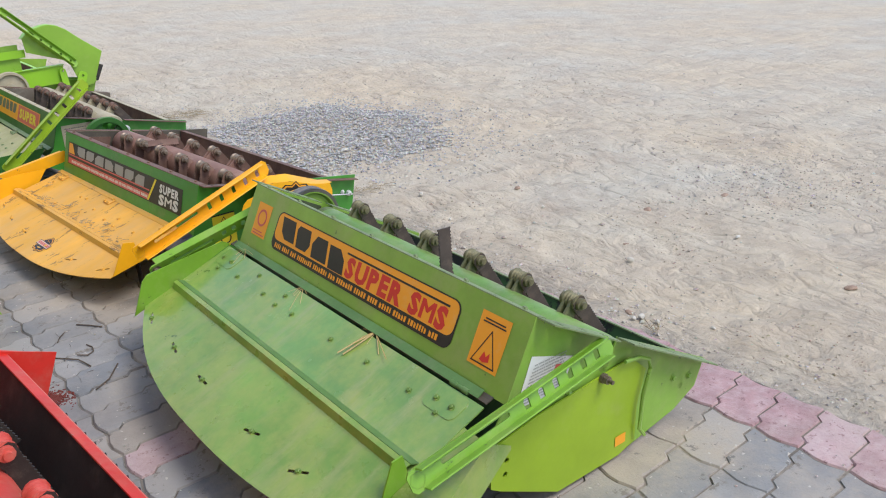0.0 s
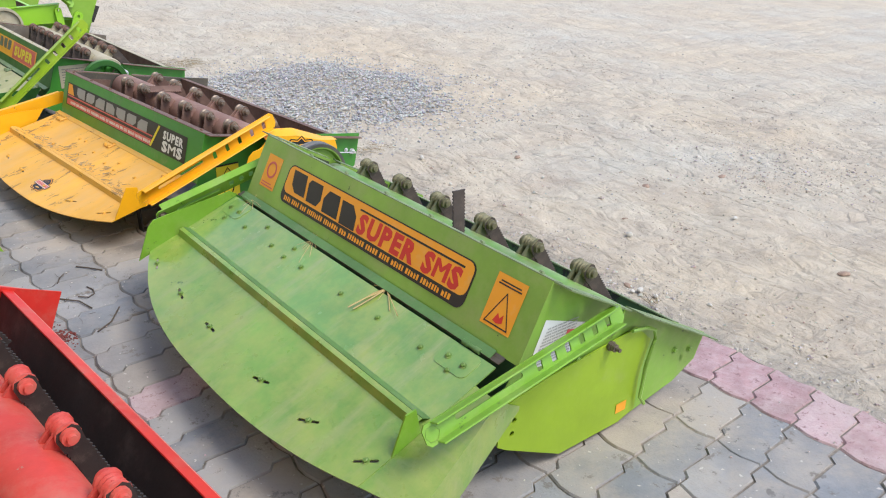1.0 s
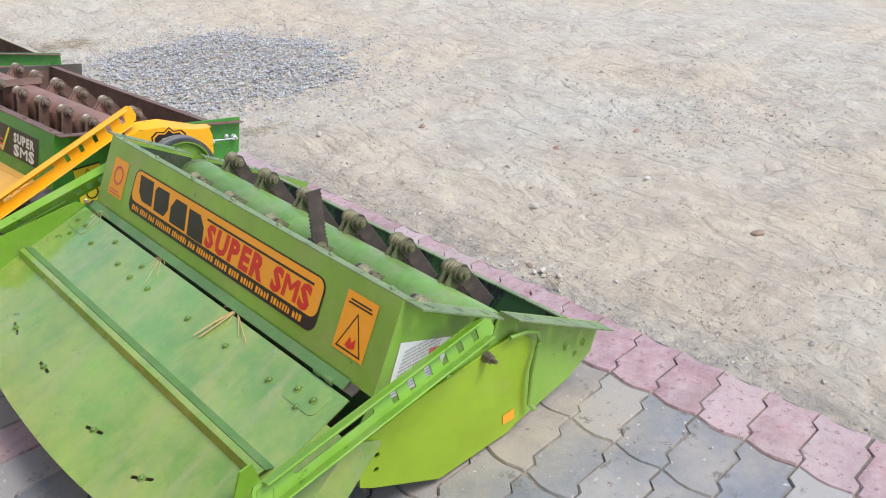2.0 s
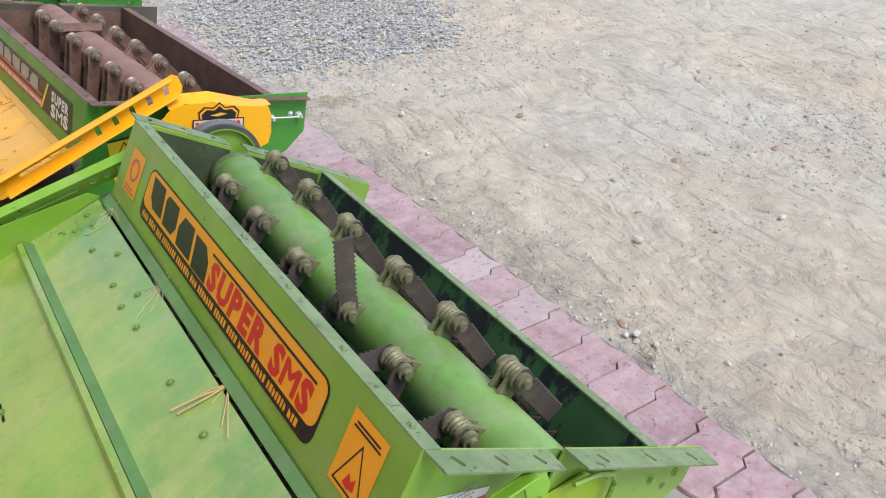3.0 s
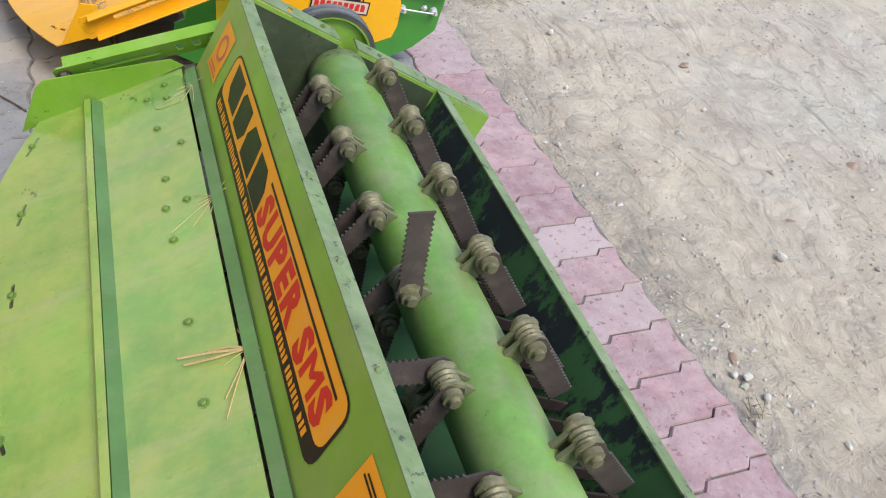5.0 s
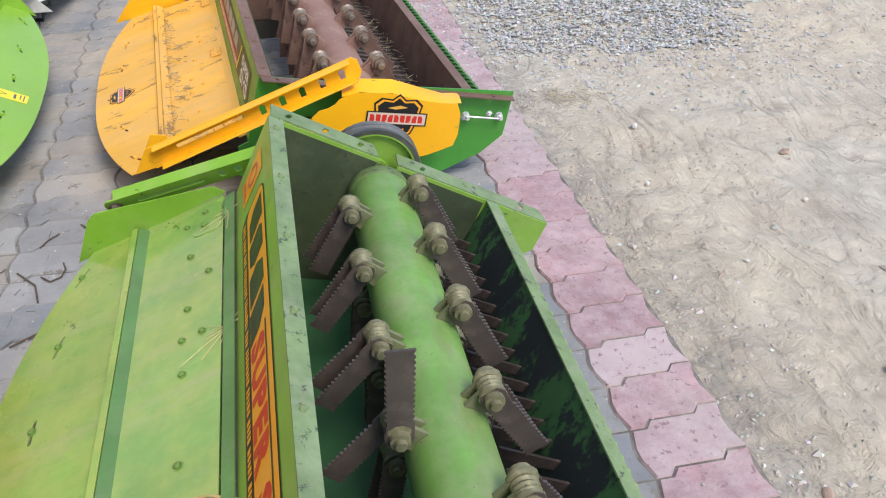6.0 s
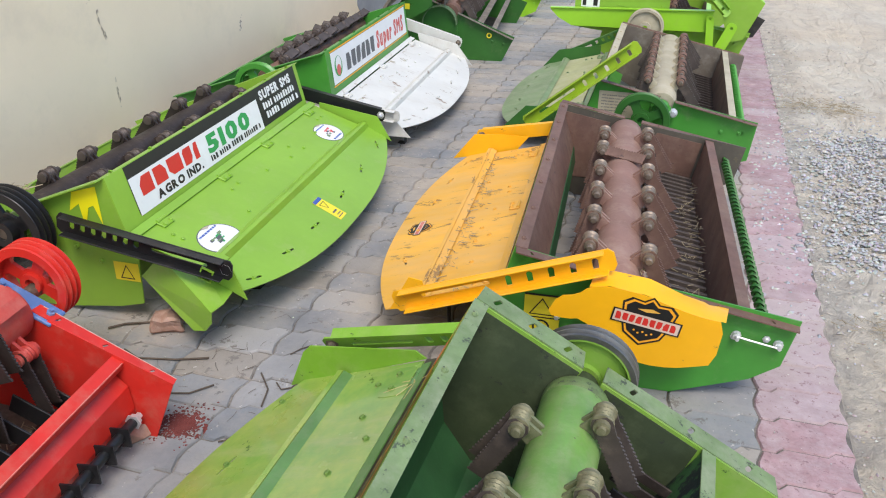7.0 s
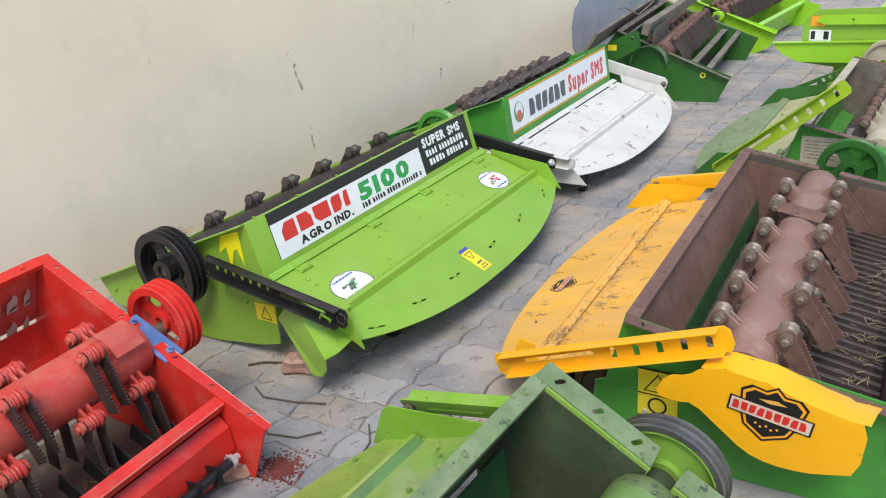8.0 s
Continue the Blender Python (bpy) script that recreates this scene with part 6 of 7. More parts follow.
part("end_nut", lathe([(0, 0.03), (0.010, 0.03), (0.010, 0.012), (0.019, 0.012), (0.019, 0), (0.024, 0), (0.024, -0.004), (0, -0.004)], 6), M_ZINC, root, "bright zinc nut", Matrix.Translation((0.738, 1.415, 0.09)))
part("tube_patch", strip([(-0.045, 0.088), (-0.015, 0.100), (0.02, 0.099), (0.05, 0.088)], 0.006, 1.33, 1.43), M_RED_DUSTY, root, "", Matrix.Translation((0.385, 0, 0.368)) @ pose(0, 0, 0, 0, 32, 0))
IN = axes((-0.092, 0, 0.36), (0, 1, 0), (0.10, 0, 0.225))
for row, t0 in ((0, 0.085), (1, -0.028)):
    for i in range(14):
        y_ = 1.412 - 0.058 * i - 0.004 * row
        k = 1.0 if i else 0.6
        pt = sticker([(y_, t0), (y_ + 0.036 * k, t0 + 0.002), (y_ + 0.039 * k, t0 + 0.05), (y_ + 0.026 * k, t0 + 0.072), (y_ + 0.015 * k, t0 + 0.052), (y_ + 0.003, t0 + 0.046)], M_STRAWY, panel, IN @ Matrix.Translation((0, 0, 0.007)), "paint scraped off round a slot", name="scraped_patch")
        sticker([(y_ + 0.002, t0 + 0.003), (y_ + 0.034 * k, t0 + 0.016), (y_ + 0.036 * k, t0 + 0.025), (y_ + 0.016 * k, t0 + 0.018)], M_INNER_BLACK, pt, IN @ Matrix.Translation((0, 0, 0.007)), "", 0.0016, "slot")


# ---- loose stones, sticks, straw ----
def pebble_field(name, places, mat, parent=None, seed=1):
    """Many small broken stones as one mesh; places of x, y, z, size."""
    rg = random.Random(seed)
    vs, fs = [], []
    base = [(1, 0, 0), (0, 1, 0), (-1, 0, 0), (0, -1, 0), (0, 0, 1), (0, 0, -1)]
    tri = [(0, 1, 4), (1, 2, 4), (2, 3, 4), (3, 0, 4), (1, 0, 5), (2, 1, 5), (3, 2, 5), (0, 3, 5)]
    for x, y, z, s in places:
        a = rg.uniform(0, 6.28)
        c, d = math.cos(a), math.sin(a)
        o = len(vs)
        for bx, by, bz in base:
            k = rg.uniform(0.65, 1.25)
            px, py, pz = bx * k * s + rg.uniform(-0.3, 0.3) * s, by * k * s * 0.8 + rg.uniform(-0.3, 0.3) * s, bz * k * s * 0.6
            vs.append((x + px * c - py * d, y + px * d + py * c, z + pz))
        fs += [tuple(i + o for i in t) for t in tri]
    m = bpy.data.meshes.new(name)
    m.from_pydata(vs, [], fs)
    m.materials.append(mat)
    return new(name, m)


def island_material(name, tones, rough=0.85):
    """Stones whose tone differs from piece to piece."""
    m = bpy.data.materials.new(name)
    m.use_nodes = True
    n, l = m.node_tree.nodes, m.node_tree.links
    g = n.new("ShaderNodeNewGeometry")
    r = n.new("ShaderNodeValToRGB")
    for i, t in enumerate(tones):
        e = r.color_ramp.elements[i] if i < 2 else r.color_ramp.elements.new(i / (len(tones) - 1))
        e.position, e.color = i / (len(tones) - 1), (*t, 1)
    l.new(g.outputs["Random Per Island"], r.inputs["Fac"])
    t = n.new("ShaderNodeTexNoise")
    t.inputs["Scale"].default_value = 60
    l.new(g.outputs["Position"], t.inputs["Vector"])
    x = n.new("ShaderNodeMix")
    x.data_type, x.blend_type = "RGBA", "MULTIPLY"
    x.inputs["Factor"].default_value = 0.5
    l.new(r.outputs["Color"], x.inputs["A"])
    l.new(t.outputs["Color"], x.inputs["B"])
    l.new(x.outputs["Result"], n["Principled BSDF"].inputs["Base Color"])
    n["Principled BSDF"].inputs["Roughness"].default_value = rough
    return m


M_AGGREGATE = island_material("blue_grey_aggregate", [(0.36, 0.36, 0.38), (0.54, 0.54, 0.55), (0.68, 0.66, 0.61), (0.46, 0.47, 0.49), (0.80, 0.76, 0.69)])
M_PEBBLES = island_material("yard_pebbles", [(0.46, 0.42, 0.36), (0.64, 0.58, 0.50), (0.40, 0.37, 0.33), (0.80, 0.77, 0.72), (0.52, 0.43, 0.35)])
PILE = [(2.34, 4.30), (2.62, 4.17), (3.1, 4.12), (3.72, 4.2), (3.95, 4.75), (4.22, 5.45), (3.75, 6.15), (3.1, 6.25), (2.5, 6.15), (2.32, 5.6)]


def depth_in(poly, x, y):
    """Distance inside (positive) or outside a rounded outline."""
    d, inside = 9.0, False
    for i in range(len(poly)):
        (x0, y0), (x1, y1) = poly[i], poly[(i + 1) % len(poly)]
        t = max(0, min(1, ((x - x0) * (x1 - x0) + (y - y0) * (y1 - y0)) / ((x1 - x0) ** 2 + (y1 - y0) ** 2)))
        d = min(d, math.hypot(x - x0 - t * (x1 - x0), y - y0 - t * (y1 - y0)))
        if (y0 > y) != (y1 > y) and x < x0 + (y - y0) / (y1 - y0) * (x1 - x0):
            inside = not inside
    return d if inside else -d


PATCH = (4.45, 2.35)
rg = random.Random(5)
spots = []
while len(spots) < 11000:
    x, y = rg.uniform(2.1, 4.7), rg.uniform(3.6, 7.0)
    d = depth_in(PILE, x, y) + 0.16 * noise.noise(Vector((x * 3, y * 3, 1)))
    keep = 1.0 if d > 0.14 else (0.42 * math.exp((d - 0.14) / 0.2) if d > -0.8 else 0)
    if rg.random() < keep:
        lift = 0.03 * min(1, max(0, d) / 0.5)
        spots.append((x, y, (earth_height(x, y) if x > EDGE - 0.01 else -0.002) + 0.002 + lift * rg.random(), rg.uniform(0.006, 0.015)))
tagged(pebble_field("gravel_heap", spots, M_AGGREGATE, seed=2), "low spread heap of blue-grey crushed gravel", "gravel", kind="stuff")
spots = []
while len(spots) < 7500:
    x, y = rg.uniform(2.30, 7.0), rg.uniform(-1.0, 9.0)
    edge = 1.4 * math.exp(-(x - 2.30) / 0.13)
    patch = math.exp(-((x - PATCH[0]) ** 2 + (y - PATCH[1]) ** 2) / 0.30) + 0.6 * math.exp(-((x - 2.46) ** 2 + (y - 1.75) ** 2) / 0.05)
    if rg.random() < 0.07 + 0.8 * edge + 0.8 * patch:
        s = rg.uniform(0.003, 0.008) * (1.9 if rg.random() < 0.09 else 1)
        spots.append((x, y, earth_height(x, y) + s * 0.2, s))
tagged(pebble_field("pebbles", spots, M_PEBBLES, seed=3), "scattered small pebbles on the trodden earth", "pebbles", kind="stuff")
M_CLODS = island_material("crumbled_earth", [(0.50, 0.41, 0.31), (0.42, 0.34, 0.26), (0.58, 0.50, 0.40), (0.46, 0.36, 0.28), (0.52, 0.44, 0.35)])
spots = []
while len(spots) < 3600:
    x, y = rg.uniform(2.33, 6.0), rg.uniform(-0.6, 7.5)
    k = noise.fractal(Vector((x * 1.7, y * 1.7, 5.0)), 0.8, 2.1, 4)
    if rg.random() < 0.03 + 1.6 * max(0, k - 0.05):
        s = rg.uniform(0.003, 0.009) * (1.7 if rg.random() < 0.06 else 1)
        spots.append((x, y, earth_height(x, y) - s * 0.1, s))
tagged(pebble_field("earth_crumbs", spots, M_CLODS, seed=12), "brown crumbs of trodden earth lying loose", "soil", kind="stuff")
spots = []
while len(spots) < 1500:
    x, y = rg.uniform(-1.0, 2.3), rg.uniform(0.6, 7.0)
    if rg.random() < 0.25 + 0.75 * max(0, noise.noise(Vector((x * 2, y * 2, 7)))):
        s = rg.uniform(0.0015, 0.005)
        spots.append((x, y, 0.001 + s * 0.2, s))
tagged(pebble_field("grit", spots, M_PEBBLES, seed=6), "grit and crumbs lying on the paving", "grit", kind="stuff")


def stone(x, y, s, seed, label, mat=M_STONE, flat=0.6, z=0.0):
    rg = random.Random(seed)
    bm = bmesh.new()
    bmesh.ops.create_icosphere(bm, subdivisions=2, radius=1)
    planes = [Vector((rg.uniform(-1, 1), rg.uniform(-1, 1), rg.uniform(-0.6, 1))).normalized() for _ in range(9)]
    for v in bm.verts:
        k = min(0.78 / max(0.15, v.co.dot(p)) if v.co.dot(p) > 0.15 else 9 for p in planes)
        v.co *= min(1.15, k)
        v.co = Vector((v.co.x * s, v.co.y * s * 0.75, v.co.z * s * flat))
    low = min(v.co.z for v in bm.verts)
    ob = part("stone", bm, mat, None, "", pose(x, y, z - low - 0.003, 0, 0, rg.uniform(0, 180)))
    return tagged(ob, label, "stone")


def brick_bit(x, y, sx, sy, sz, yaw, seed, label, mat):
    """A broken corner of a brick with chipped edges."""
    rg = random.Random(seed)
    bm = block(sx, sy, sz, min(sx, sy, sz) * 0.16)
    bmesh.ops.subdivide_edges(bm, edges=[e for e in bm.edges if e.calc_length() > 0.3 * sx], cuts=2, use_grid_fill=True)
    for v in bm.verts:
        k = noise.noise_vector(v.co * 28 + Vector((seed, 0, 0)))
        v.co += Vector((k.x * sx, k.y * sy, k.z * sz)) * 0.22
        if v.co.x > 0.25 * sx:
            v.co.x -= 0.5 * max(0, v.co.y / sy + v.co.z / sz) * sx * 0.6
    low = min(v.co.z for v in bm.verts)
    return tagged(part("brick_fragment", bm, mat, None, "", pose(x, y, -low - 0.002, rg.uniform(-4, 4), rg.uniform(-5, 5), yaw)), label, "brick")


M_OLD_BRICK = material("weathered_brick", (0.40, 0.24, 0.18), 0.85, vary=0.25, scale=16.0, dust=(0.50, 0.40, 0.33), dusty=0.5, bump=0.4)
brick_bit(0.135, 3.085, 0.10, 0.075, 0.062, 24, 3, "broken reddish brick lump beside the lime chopper", M_OLD_BRICK)
brick_bit(0.345, 2.575, 0.12, 0.085, 0.04, 62, 5, "flat pale brown brick fragment by the red chopper", M_OLD_BRICK)
M_WHITE_STONE = material("pale_stone", (0.60, 0.57, 0.51), 0.8, vary=0.1, scale=20.0)
for i, (x, y, s) in enumerate(((2.418, 1.711, 0.016), (2.431, 1.645, 0.012), (2.816, 2.085, 0.017), (2.723, 3.50, 0.016), (2.39, 1.73, 0.012), (2.54, 1.47, 0.010), (3.4, 1.9, 0.014), (2.7, 2.6, 0.009), (3.1, 2.9, 0.012), (2.6, 3.1, 0.012))):
    tagged(stone(x, y, s, 20 + i, "small pale pebble on the earth", M_WHITE_STONE, 0.7, earth_height(x, y) + 0.002), group="pale pebbles")
M_BRICK_RED = material("red_brick_crumbs", (0.16, 0.035, 0.028), 0.9, vary=0.3, scale=18.0, bump=0.3)
M_CLOD = material("brown_earth_clod", (0.34, 0.235, 0.17), 0.95, vary=0.3, scale=20.0, dust=(0.48, 0.38, 0.29), dusty=0.5, bump=0.5)
for i, (x, y, s) in enumerate(((3.25, 1.28, 0.03), (3.0, 2.25, 0.018), (3.5, 2.5, 0.03), (4.0, 2.35, 0.03), (2.43, 1.78, 0.022), (3.2, 3.2, 0.025))):
    tagged(stone(x, y, s, 40 + i, "brown clod of earth on the yard", M_CLOD, 0.3, earth_height(x, y) - 0.003), group="earth clods")

# red brick dust crushed on the paving
rg = random.Random(9)
spots = []
while len(spots) < 1500:
    a, r = rg.uniform(0, 6.28), abs(rg.gauss(0, 0.42))
    w = 1.0 + 0.7 * noise.noise(Vector((math.cos(a) * 1.6, math.sin(a) * 1.6, 0)))
    x, y = 0.455 + 0.10 * r * w * math.cos(a), 2.655 + 0.085 * r * w * math.sin(a)
    spots.append((x, y, 0.0005, rg.uniform(0.0015, 0.0065)))
for _ in range(90):
    a, r = rg.uniform(0, 6.28), rg.uniform(0, 0.075)
    q = rg.uniform(0.010, 0.022)
    spots.append((0.452 + 1.15 * r * math.cos(a), 2.655 + r * math.sin(a), -q * 0.42, q))
tagged(pebble_field("brick_crumbs", spots, M_BRICK_RED, seed=8), "crushed dark red crumbs on the paving", "crumbs", kind="stuff")

M_TWIG = material("dark_twig", (0.10, 0.075, 0.055), 0.8, vary=0.3, scale=30.0)


def twig(points, r, label):
    ob = part("twig", rod(points, r, 5), M_TWIG, None)
    return tagged(ob, label, "twig", "twigs on the paving")


twig([(0.07, 2.93, 0.005), (0.14, 2.90, 0.006), (0.26, 2.93, 0.005), (0.36, 2.97, 0.006)], 0.0035, "thin dark twig on the paving")
twig([(-0.06, 3.02, 0.007), (-0.02, 3.06, 0.008), (0.06, 3.10, 0.006)], 0.004, "short dark twig by the lime chopper")
twig([(0.24, 2.80, 0.004), (0.30, 2.76, 0.005), (0.40, 2.79, 0.004), (0.45, 2.85, 0.004)], 0.003, "crooked thin twig on the paving")
twig([(0.60, 2.62, 0.005), (0.66, 2.66, 0.006), (0.72, 2.75, 0.005)], 0.0028, "thin twig beside the green hood")
twig([(0.629, 2.919, 0.004), (0.658, 2.892, 0.004), (0.685, 2.91, 0.004), (0.692, 2.945, 0.004), (0.681, 2.98, 0.004)], 0.0026, "hooked twig on dusty paving")
twig([(0.705, 3.182, 0.004), (0.74, 3.14, 0.005), (0.777, 3.091, 0.004)], 0.0028, "short straight twig on the paving")
twig([(0.602, 3.072, 0.004), (0.62, 3.11, 0.004), (0.647, 3.142, 0.004)], 0.0022, "thin dark twig between the rows")
twig([(0.56, 2.95, 0.004), (0.62, 2.88, 0.005), (0.64, 2.80, 0.004)], 0.0028, "bent twig on dusty paving")


STALKS = []
for i in range(6):
    bend = 0.06 * math.sin(i * 2.1)
    STALKS.append(finished(rod([(0, 0, 0), (0.5, bend, 0.03), (1.0, bend * 0.4, 0.0)], 0.018 + 0.003 * (i % 3), 4), "stalk", M_STRAW))


def straw_tuft(x, y, z, stalks, label, slope=0.0):
    """A tuft of straw stalks (heading, length, thickness) from one knot, lying on a slope."""
    root = thing("straw_tuft", label, "straw", x, y, 0, z, "straw tufts")
    for k, (a, length, thick) in enumerate(stalks):
        m = pose(0, 0, 0.003 + 0.0015 * (k % 3), 0, slope, 0) @ pose(0, 0, 0, 0, -4 + 3 * (k % 3), a)
        part("stalk", STALKS[k % 6], None, root, "", m @ Matrix.Diagonal((length, 0.08 * thick, 0.08 * thick, 1)))


def straw_litter(places, n, spread_, length, seed, label, tilt=0.3):
    """Loose old straw strewn over several spots, as one mesh."""
    rg = random.Random(seed)
    bm = bmesh.new()
    for x, y, z in places:
        for _ in range(n):
            a, ln = rg.uniform(0, 6.28), length * rg.uniform(0.45, 1.1)
            p = Vector((x + rg.gauss(0, spread_), y + rg.gauss(0, spread_), z + 0.002 + rg.random() * 0.008))
            d = Vector((math.cos(a), math.sin(a), rg.uniform(-0.02, tilt)))
            join(bm, rod([p, p + d * ln], rg.uniform(0.0008, 0.0016), 3))
    tagged(part("straw_litter", bm, M_STRAW_GREY, None), label, "straw", kind="stuff")


straw_tuft(1.180, 1.742, 0.358, [(164, 0.125, 1.7), (169, 0.115, 1.5), (158, 0.075, 1.0), (246, 0.14, 0.9), (236, 0.10, 0.8), (105, 0.05, 0.6), (200, 0.05, 0.6), (283, 0.07, 0.7), (60, 0.03, 0.6), (330, 0.03, 0.6)], "bright split straw stalks caught in the hinge of the hood", -22.6)
straw_tuft(1.188, 2.165, 0.360, [(214, 0.12, 0.6), (229, 0.09, 0.55), (180, 0.045, 0.5), (150, 0.055, 0.5), (193, 0.05, 0.45), (20, 0.04, 0.5), (48, 0.05, 0.5), (248, 0.05, 0.5)], "thin grey straw stalks caught in the hinge", -22.6)
straw_tuft(1.195, 2.59, 0.364, [(205, 0.08, 0.55), (236, 0.06, 0.5), (170, 0.04, 0.5), (30, 0.04, 0.5), (265, 0.07, 0.5), (130, 0.03, 0.45)], "short straw stalks at the end of the hood", -22.6)
straw_tuft(1.66, 3.35, 0.36, [(23 * k % 360, 0.03 + 0.007 * (k % 4), 0.6) for k in range(0, 80, 5)], "tuft of straw on the rusty drum end")
straw_litter([(-0.10 - 0.045, 3.20 + 0.02 * k + 0.37 * (k // 3), 0.335) for k in range(12)], 3, 0.018, 0.03, 15, "greenish chaff on the hinges of the lime hood", 0.2)
straw_litter([(-0.40, 3.12, 0.43)], 26, 0.02, 0.05, 6, "grey straw tangled behind the black pulley")
straw_litter([(1.80 + 0.03 * (i % 3), 3.45 + 0.13 * i, 0.17) for i in range(9)], 16, 0.03, 0.035, 7, "straw bits lying on the counter knives")
straw_litter([(0.08 + 0.06 * (i % 4), 1.55 + 0.10 * i, 0.03) for i in range(11)], 14, 0.05, 0.07, 8, "old straw in the red trough")
straw_litter([(2.42 + 0.11 * (i % 4), 6.55 + 0.1 * (i // 4), 0.0) for i in range(8)], 22, 0.06, 0.08, 9, "brown straw litter on the earth edge", 0.15)
straw_litter([(2.45 + 0.05 * i, 3.82 + 0.05 * (i % 2), 0.0) for i in range(5)], 18, 0.05, 0.05, 10, "brown straw litter beside the border stones", 0.15)
straw_litter([(2.355, 1.60, 0.0)], 16, 0.012, 0.035, 11, "dry grass tuft at the border stones", 1.6)


def on_orange(x, y, z):
    """A place on the tilted orange hood."""
    c, q = math.cos(radians(4.2)), math.sin(radians(4.2))
    return (1.30 + x * c - y * q, 3.28 + x * q + y * c, z)


straw_litter([on_orange(-0.285 + 0.03 * (i % 3 == 0) + 0.06 * (i % 7 == 0), 0.06 + 0.058 * i, 0.180 + 0.008 * (i % 3 == 0) + 0.016 * (i % 7 == 0)) for i in range(23)], 9, 0.016, 0.026, 12, "brown chaff lying along the ridge of the orange hood", 0.1)
straw_litter([(-0.02 - 0.0066 * i + 0.05 * (i % 3 == 0), 5.12 + 0.14 * i, 0.246 - 0.014 * (i % 3 == 0)) for i in range(9)], 6, 0.02, 0.03, 13, "brown chaff along the hinge of the white hood", 0.1)

# thin broken twigs strewn between the rows
rg = random.Random(31)
bm = bmesh.new()
for _ in range(32):
    x, y = rg.gauss(0.42, 0.16), rg.gauss(2.92, 0.20)
    a, ln = rg.uniform(0, 6.28), rg.uniform(0.015, 0.06)
    k = rg.uniform(-0.5, 0.5)
    p = Vector((x, y, 0.003))
    m1 = p + Vector((math.cos(a), math.sin(a), 0.04)) * ln * 0.5
    m2 = m1 + Vector((math.cos(a + k), math.sin(a + k), -0.03)) * ln * 0.5
    join(bm, rod([p, m1, m2], rg.uniform(0.0004, 0.0009), 3))
tagged(part("twig_litter", bm, M_TWIG, None), "thin broken twigs and stalks on the paving", "twigs", kind="stuff")


# ---- paving stones ----
W, PITCH = 0.255, 0.1457
PROFILE = [(0.0, 0.0), (0.14, 0.0), (0.22, 0.024), (0.72, 0.024), (0.80, 0.048), (1.0, 0.048)]


def paver_outline(shrink=0.0):
    gap = 0.0026 + shrink
    lo = [(W * a, v) for a, v in PROFILE]
    hi = [(W * a, v + PITCH) for a, v in PROFILE]
    bulge = -0.014
    right = [(W + bulge, 0.048 + PITCH * 0.35), (W + bulge, 0.048 + PITCH * 0.65)]
    left = [(bulge, PITCH * 0.65), (bulge, PITCH * 0.35)]
    ring = lo + right + hi[::-1] + left
    cx, cy = W / 2, PITCH / 2 + 0.024
    out = []
    for x, y in ring:
        out.append((x - gap * (1 if x > cx else -1), y - gap * (1 if y - (x / W) * 0.048 > PITCH / 2 else -1)))
    return out


def paver_bm():
    bm = bmesh.new()
    low = [bm.verts.new((x, y, -0.028)) for x, y in paver_outline()]
    mid = [bm.verts.new((x, y, -0.006)) for x, y in paver_outline()]
    top = [bm.verts.new((x, y, 0.0)) for x, y in paver_outline(0.0035)]
    n = len(low)
    for a, b in ((low, mid), (mid, top)):
        for i in range(n):
            bm.faces.new((a[i], a[(i + 1) % n], b[(i + 1) % n], b[i]))
    bm.faces.new(top)
    return bm


DIRT = (0.355, 0.325, 0.29)
M_PAVERS = [material("grey_paver", (0.29, 0.286, 0.284), 0.85, vary=0.34, scale=3.0, dust=DIRT, dusty=0.6, chip=(0.20, 0.18, 0.16), chips=0.45, bump=0.55, grain=110.0, per_piece=0.35, in_world=True, drift=(0.42, 0.355, 0.285), specks=(0.47, 0.44, 0.40), pale=(0.39, 0.375, 0.355)),
            material("blue_grey_paver", (0.225, 0.235, 0.25), 0.85, vary=0.34, scale=3.0, dust=DIRT, dusty=0.55, chip=(0.17, 0.16, 0.15), chips=0.45, bump=0.55, grain=110.0, per_piece=0.4, in_world=True, drift=(0.42, 0.355, 0.285), specks=(0.47, 0.44, 0.40), pale=(0.39, 0.375, 0.355)),
            material("tan_paver", (0.35, 0.312, 0.27), 0.85, vary=0.34, scale=3.0, dust=DIRT, dusty=0.6, chip=(0.20, 0.18, 0.16), chips=0.45, bump=0.55, grain=110.0, per_piece=0.4, in_world=True, drift=(0.42, 0.355, 0.285), specks=(0.47, 0.44, 0.40), pale=(0.39, 0.375, 0.355))]
M_PINK = material("pink_paver", (0.425, 0.265, 0.27), 0.85, vary=0.34, scale=8.0, dust=(0.55, 0.45, 0.45), dusty=0.6, chip=(0.27, 0.165, 0.17), chips=0.5, bump=0.7, grain=110.0, per_piece=0.5, in_world=True, pale=(0.50, 0.41, 0.40), drift=(0.46, 0.38, 0.34))
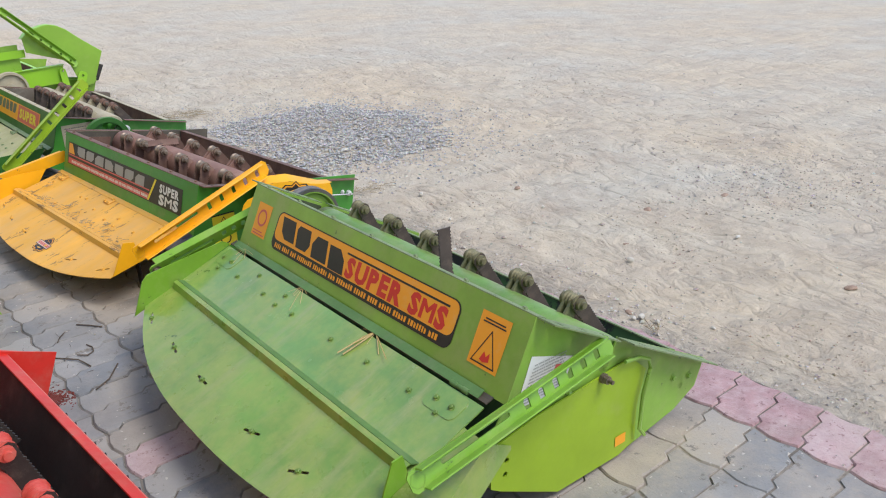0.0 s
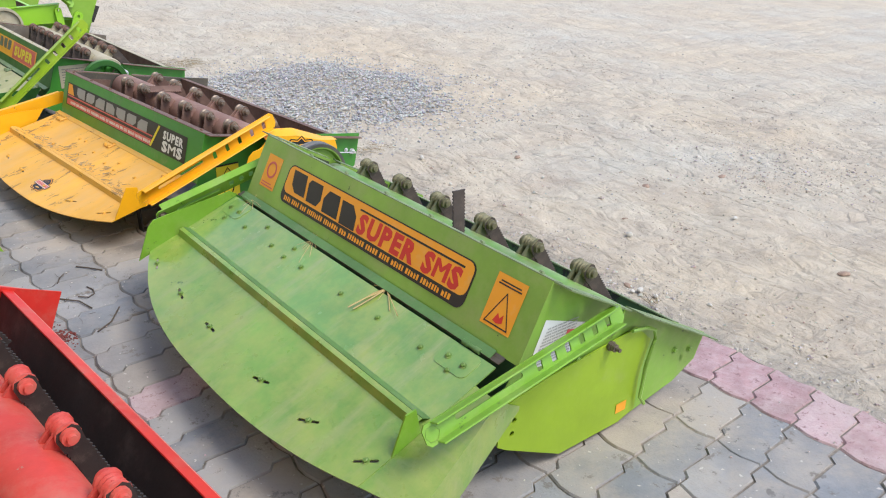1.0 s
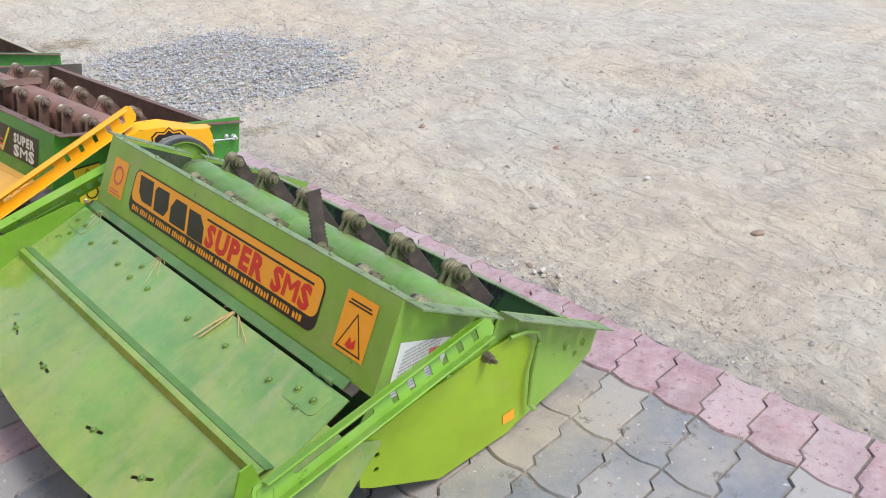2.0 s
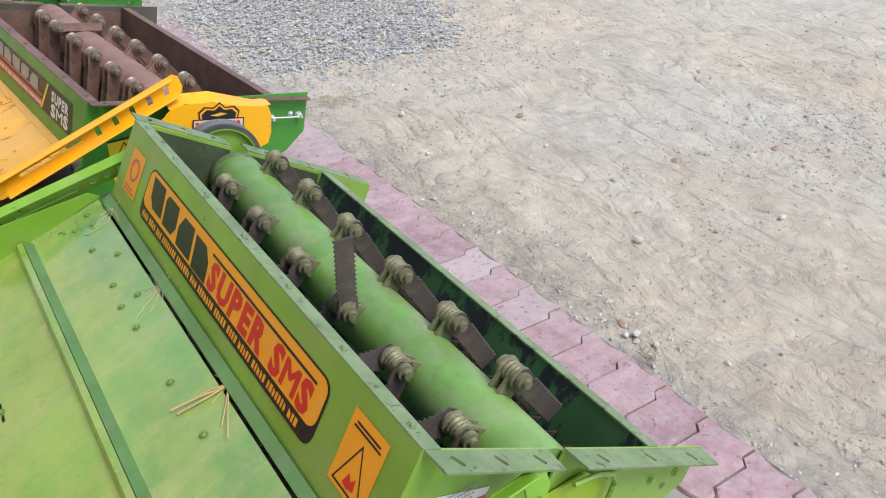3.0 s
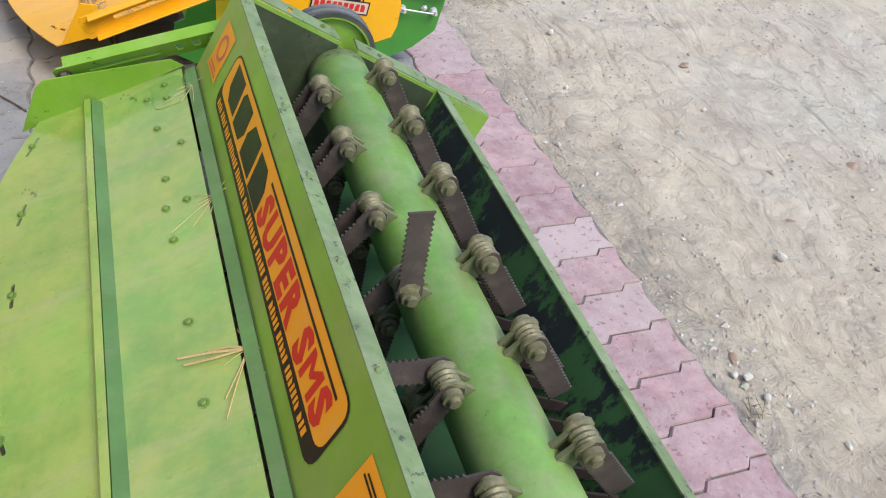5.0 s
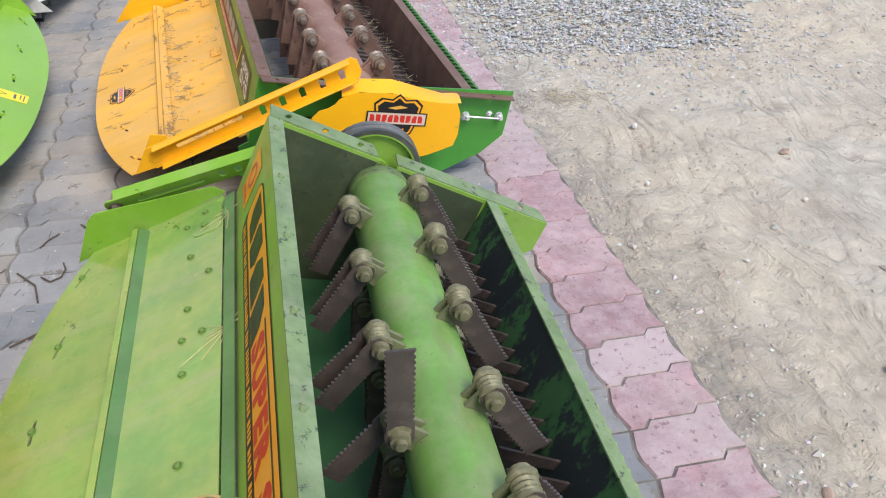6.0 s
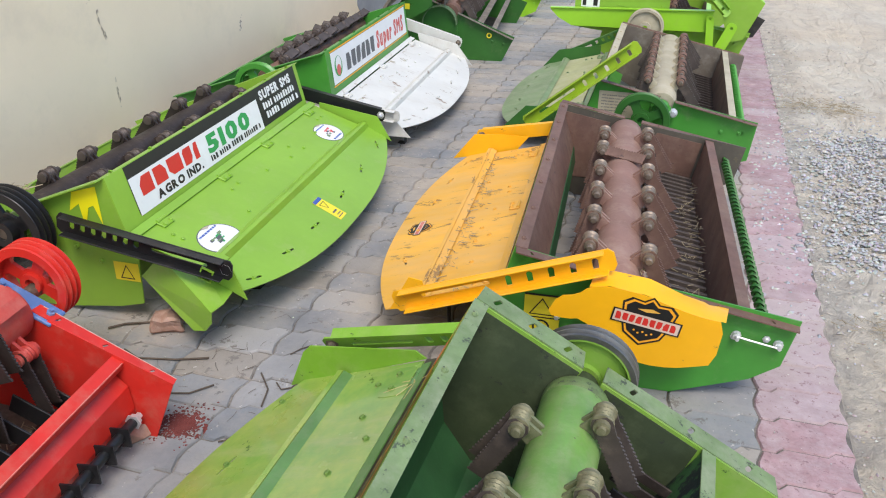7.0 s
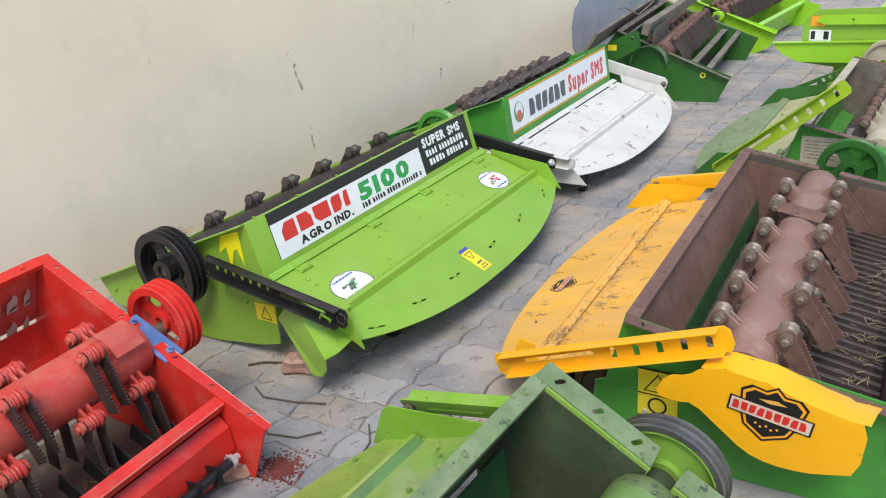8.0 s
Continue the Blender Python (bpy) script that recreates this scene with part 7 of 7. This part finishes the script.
M_BEDDING = material("bedding_sand", (0.15, 0.132, 0.112), 0.95, vary=0.4, scale=9.0, dust=(0.46, 0.41, 0.35), dusty=0.5, bump=0.5, grain=150.0, in_world=True, drift=(0.40, 0.345, 0.28))
pave = tagged(new("pavement"), "interlocking zigzag concrete pavers, grey with a pink border", "pavement", kind="structure")
bed = block(EDGE - WALL, 15.4, 0.01, 0)
part("bedding", bed, M_BEDDING, pave, "sandy joints between the stones", Matrix.Translation(((EDGE - 0.01 + WALL) / 2, 4.75, -0.0125)))
rng = random.Random(21)
stones = [finished(paver_bm(), "paver", m) for m in (*M_PAVERS, M_PINK)]
cols = int((EDGE - WALL) / W) + 1
count = 0
todo = []
for c in range(cols):
    x = EDGE - W * (c + 1)
    for k in range(int(15.6 / PITCH)):
        y = -0.817 + (k - 16) * PITCH + (0.048 * (cols - c)) % PITCH
        pink = c == 0 or (c == 6 and 1.90 < y < 2.12)
        kind = 3 if pink and not (c == 0 and rng.random() < 0.015) else rng.choice((0, 0, 1, 2))
        near = (c == 0 and -0.2 < y < 6.5) or (c in (1, 2, 3) and 0.0 < y < 1.5) or (c in (5, 6, 7) and 1.4 < y < 4.4)
        if near and count < 300:
            count += 1
            part("paver", stones[kind], None, pave, "", pose(x, y, rng.uniform(-0.0025, 0.0015), rng.uniform(-0.7, 0.7), rng.uniform(-0.5, 0.5), rng.uniform(-0.3, 0.3)))
        else:
            todo.append((kind, x, y))
for kind, mats in enumerate((*M_PAVERS, M_PINK)):
    base = stones[kind]
    vs, fs = [], []
    co = [v.co.copy() for v in base.vertices]
    polys = [list(p.vertices) for p in base.polygons]
    for kk, x, y in todo:
        if kk != kind:
            continue
        m = pose(x, y, rng.uniform(-0.0025, 0.0015), rng.uniform(-0.7, 0.7), rng.uniform(-0.5, 0.5), 0)
        o = len(vs)
        vs += [tuple(m @ v) for v in co]
        fs += [[i + o for i in p] for p in polys]
    me = bpy.data.meshes.new("far_pavers")
    me.from_pydata(vs, [], fs)
    ob = part("far_pavers", me, mats, pave)
    ob["kind"] = "stuff"
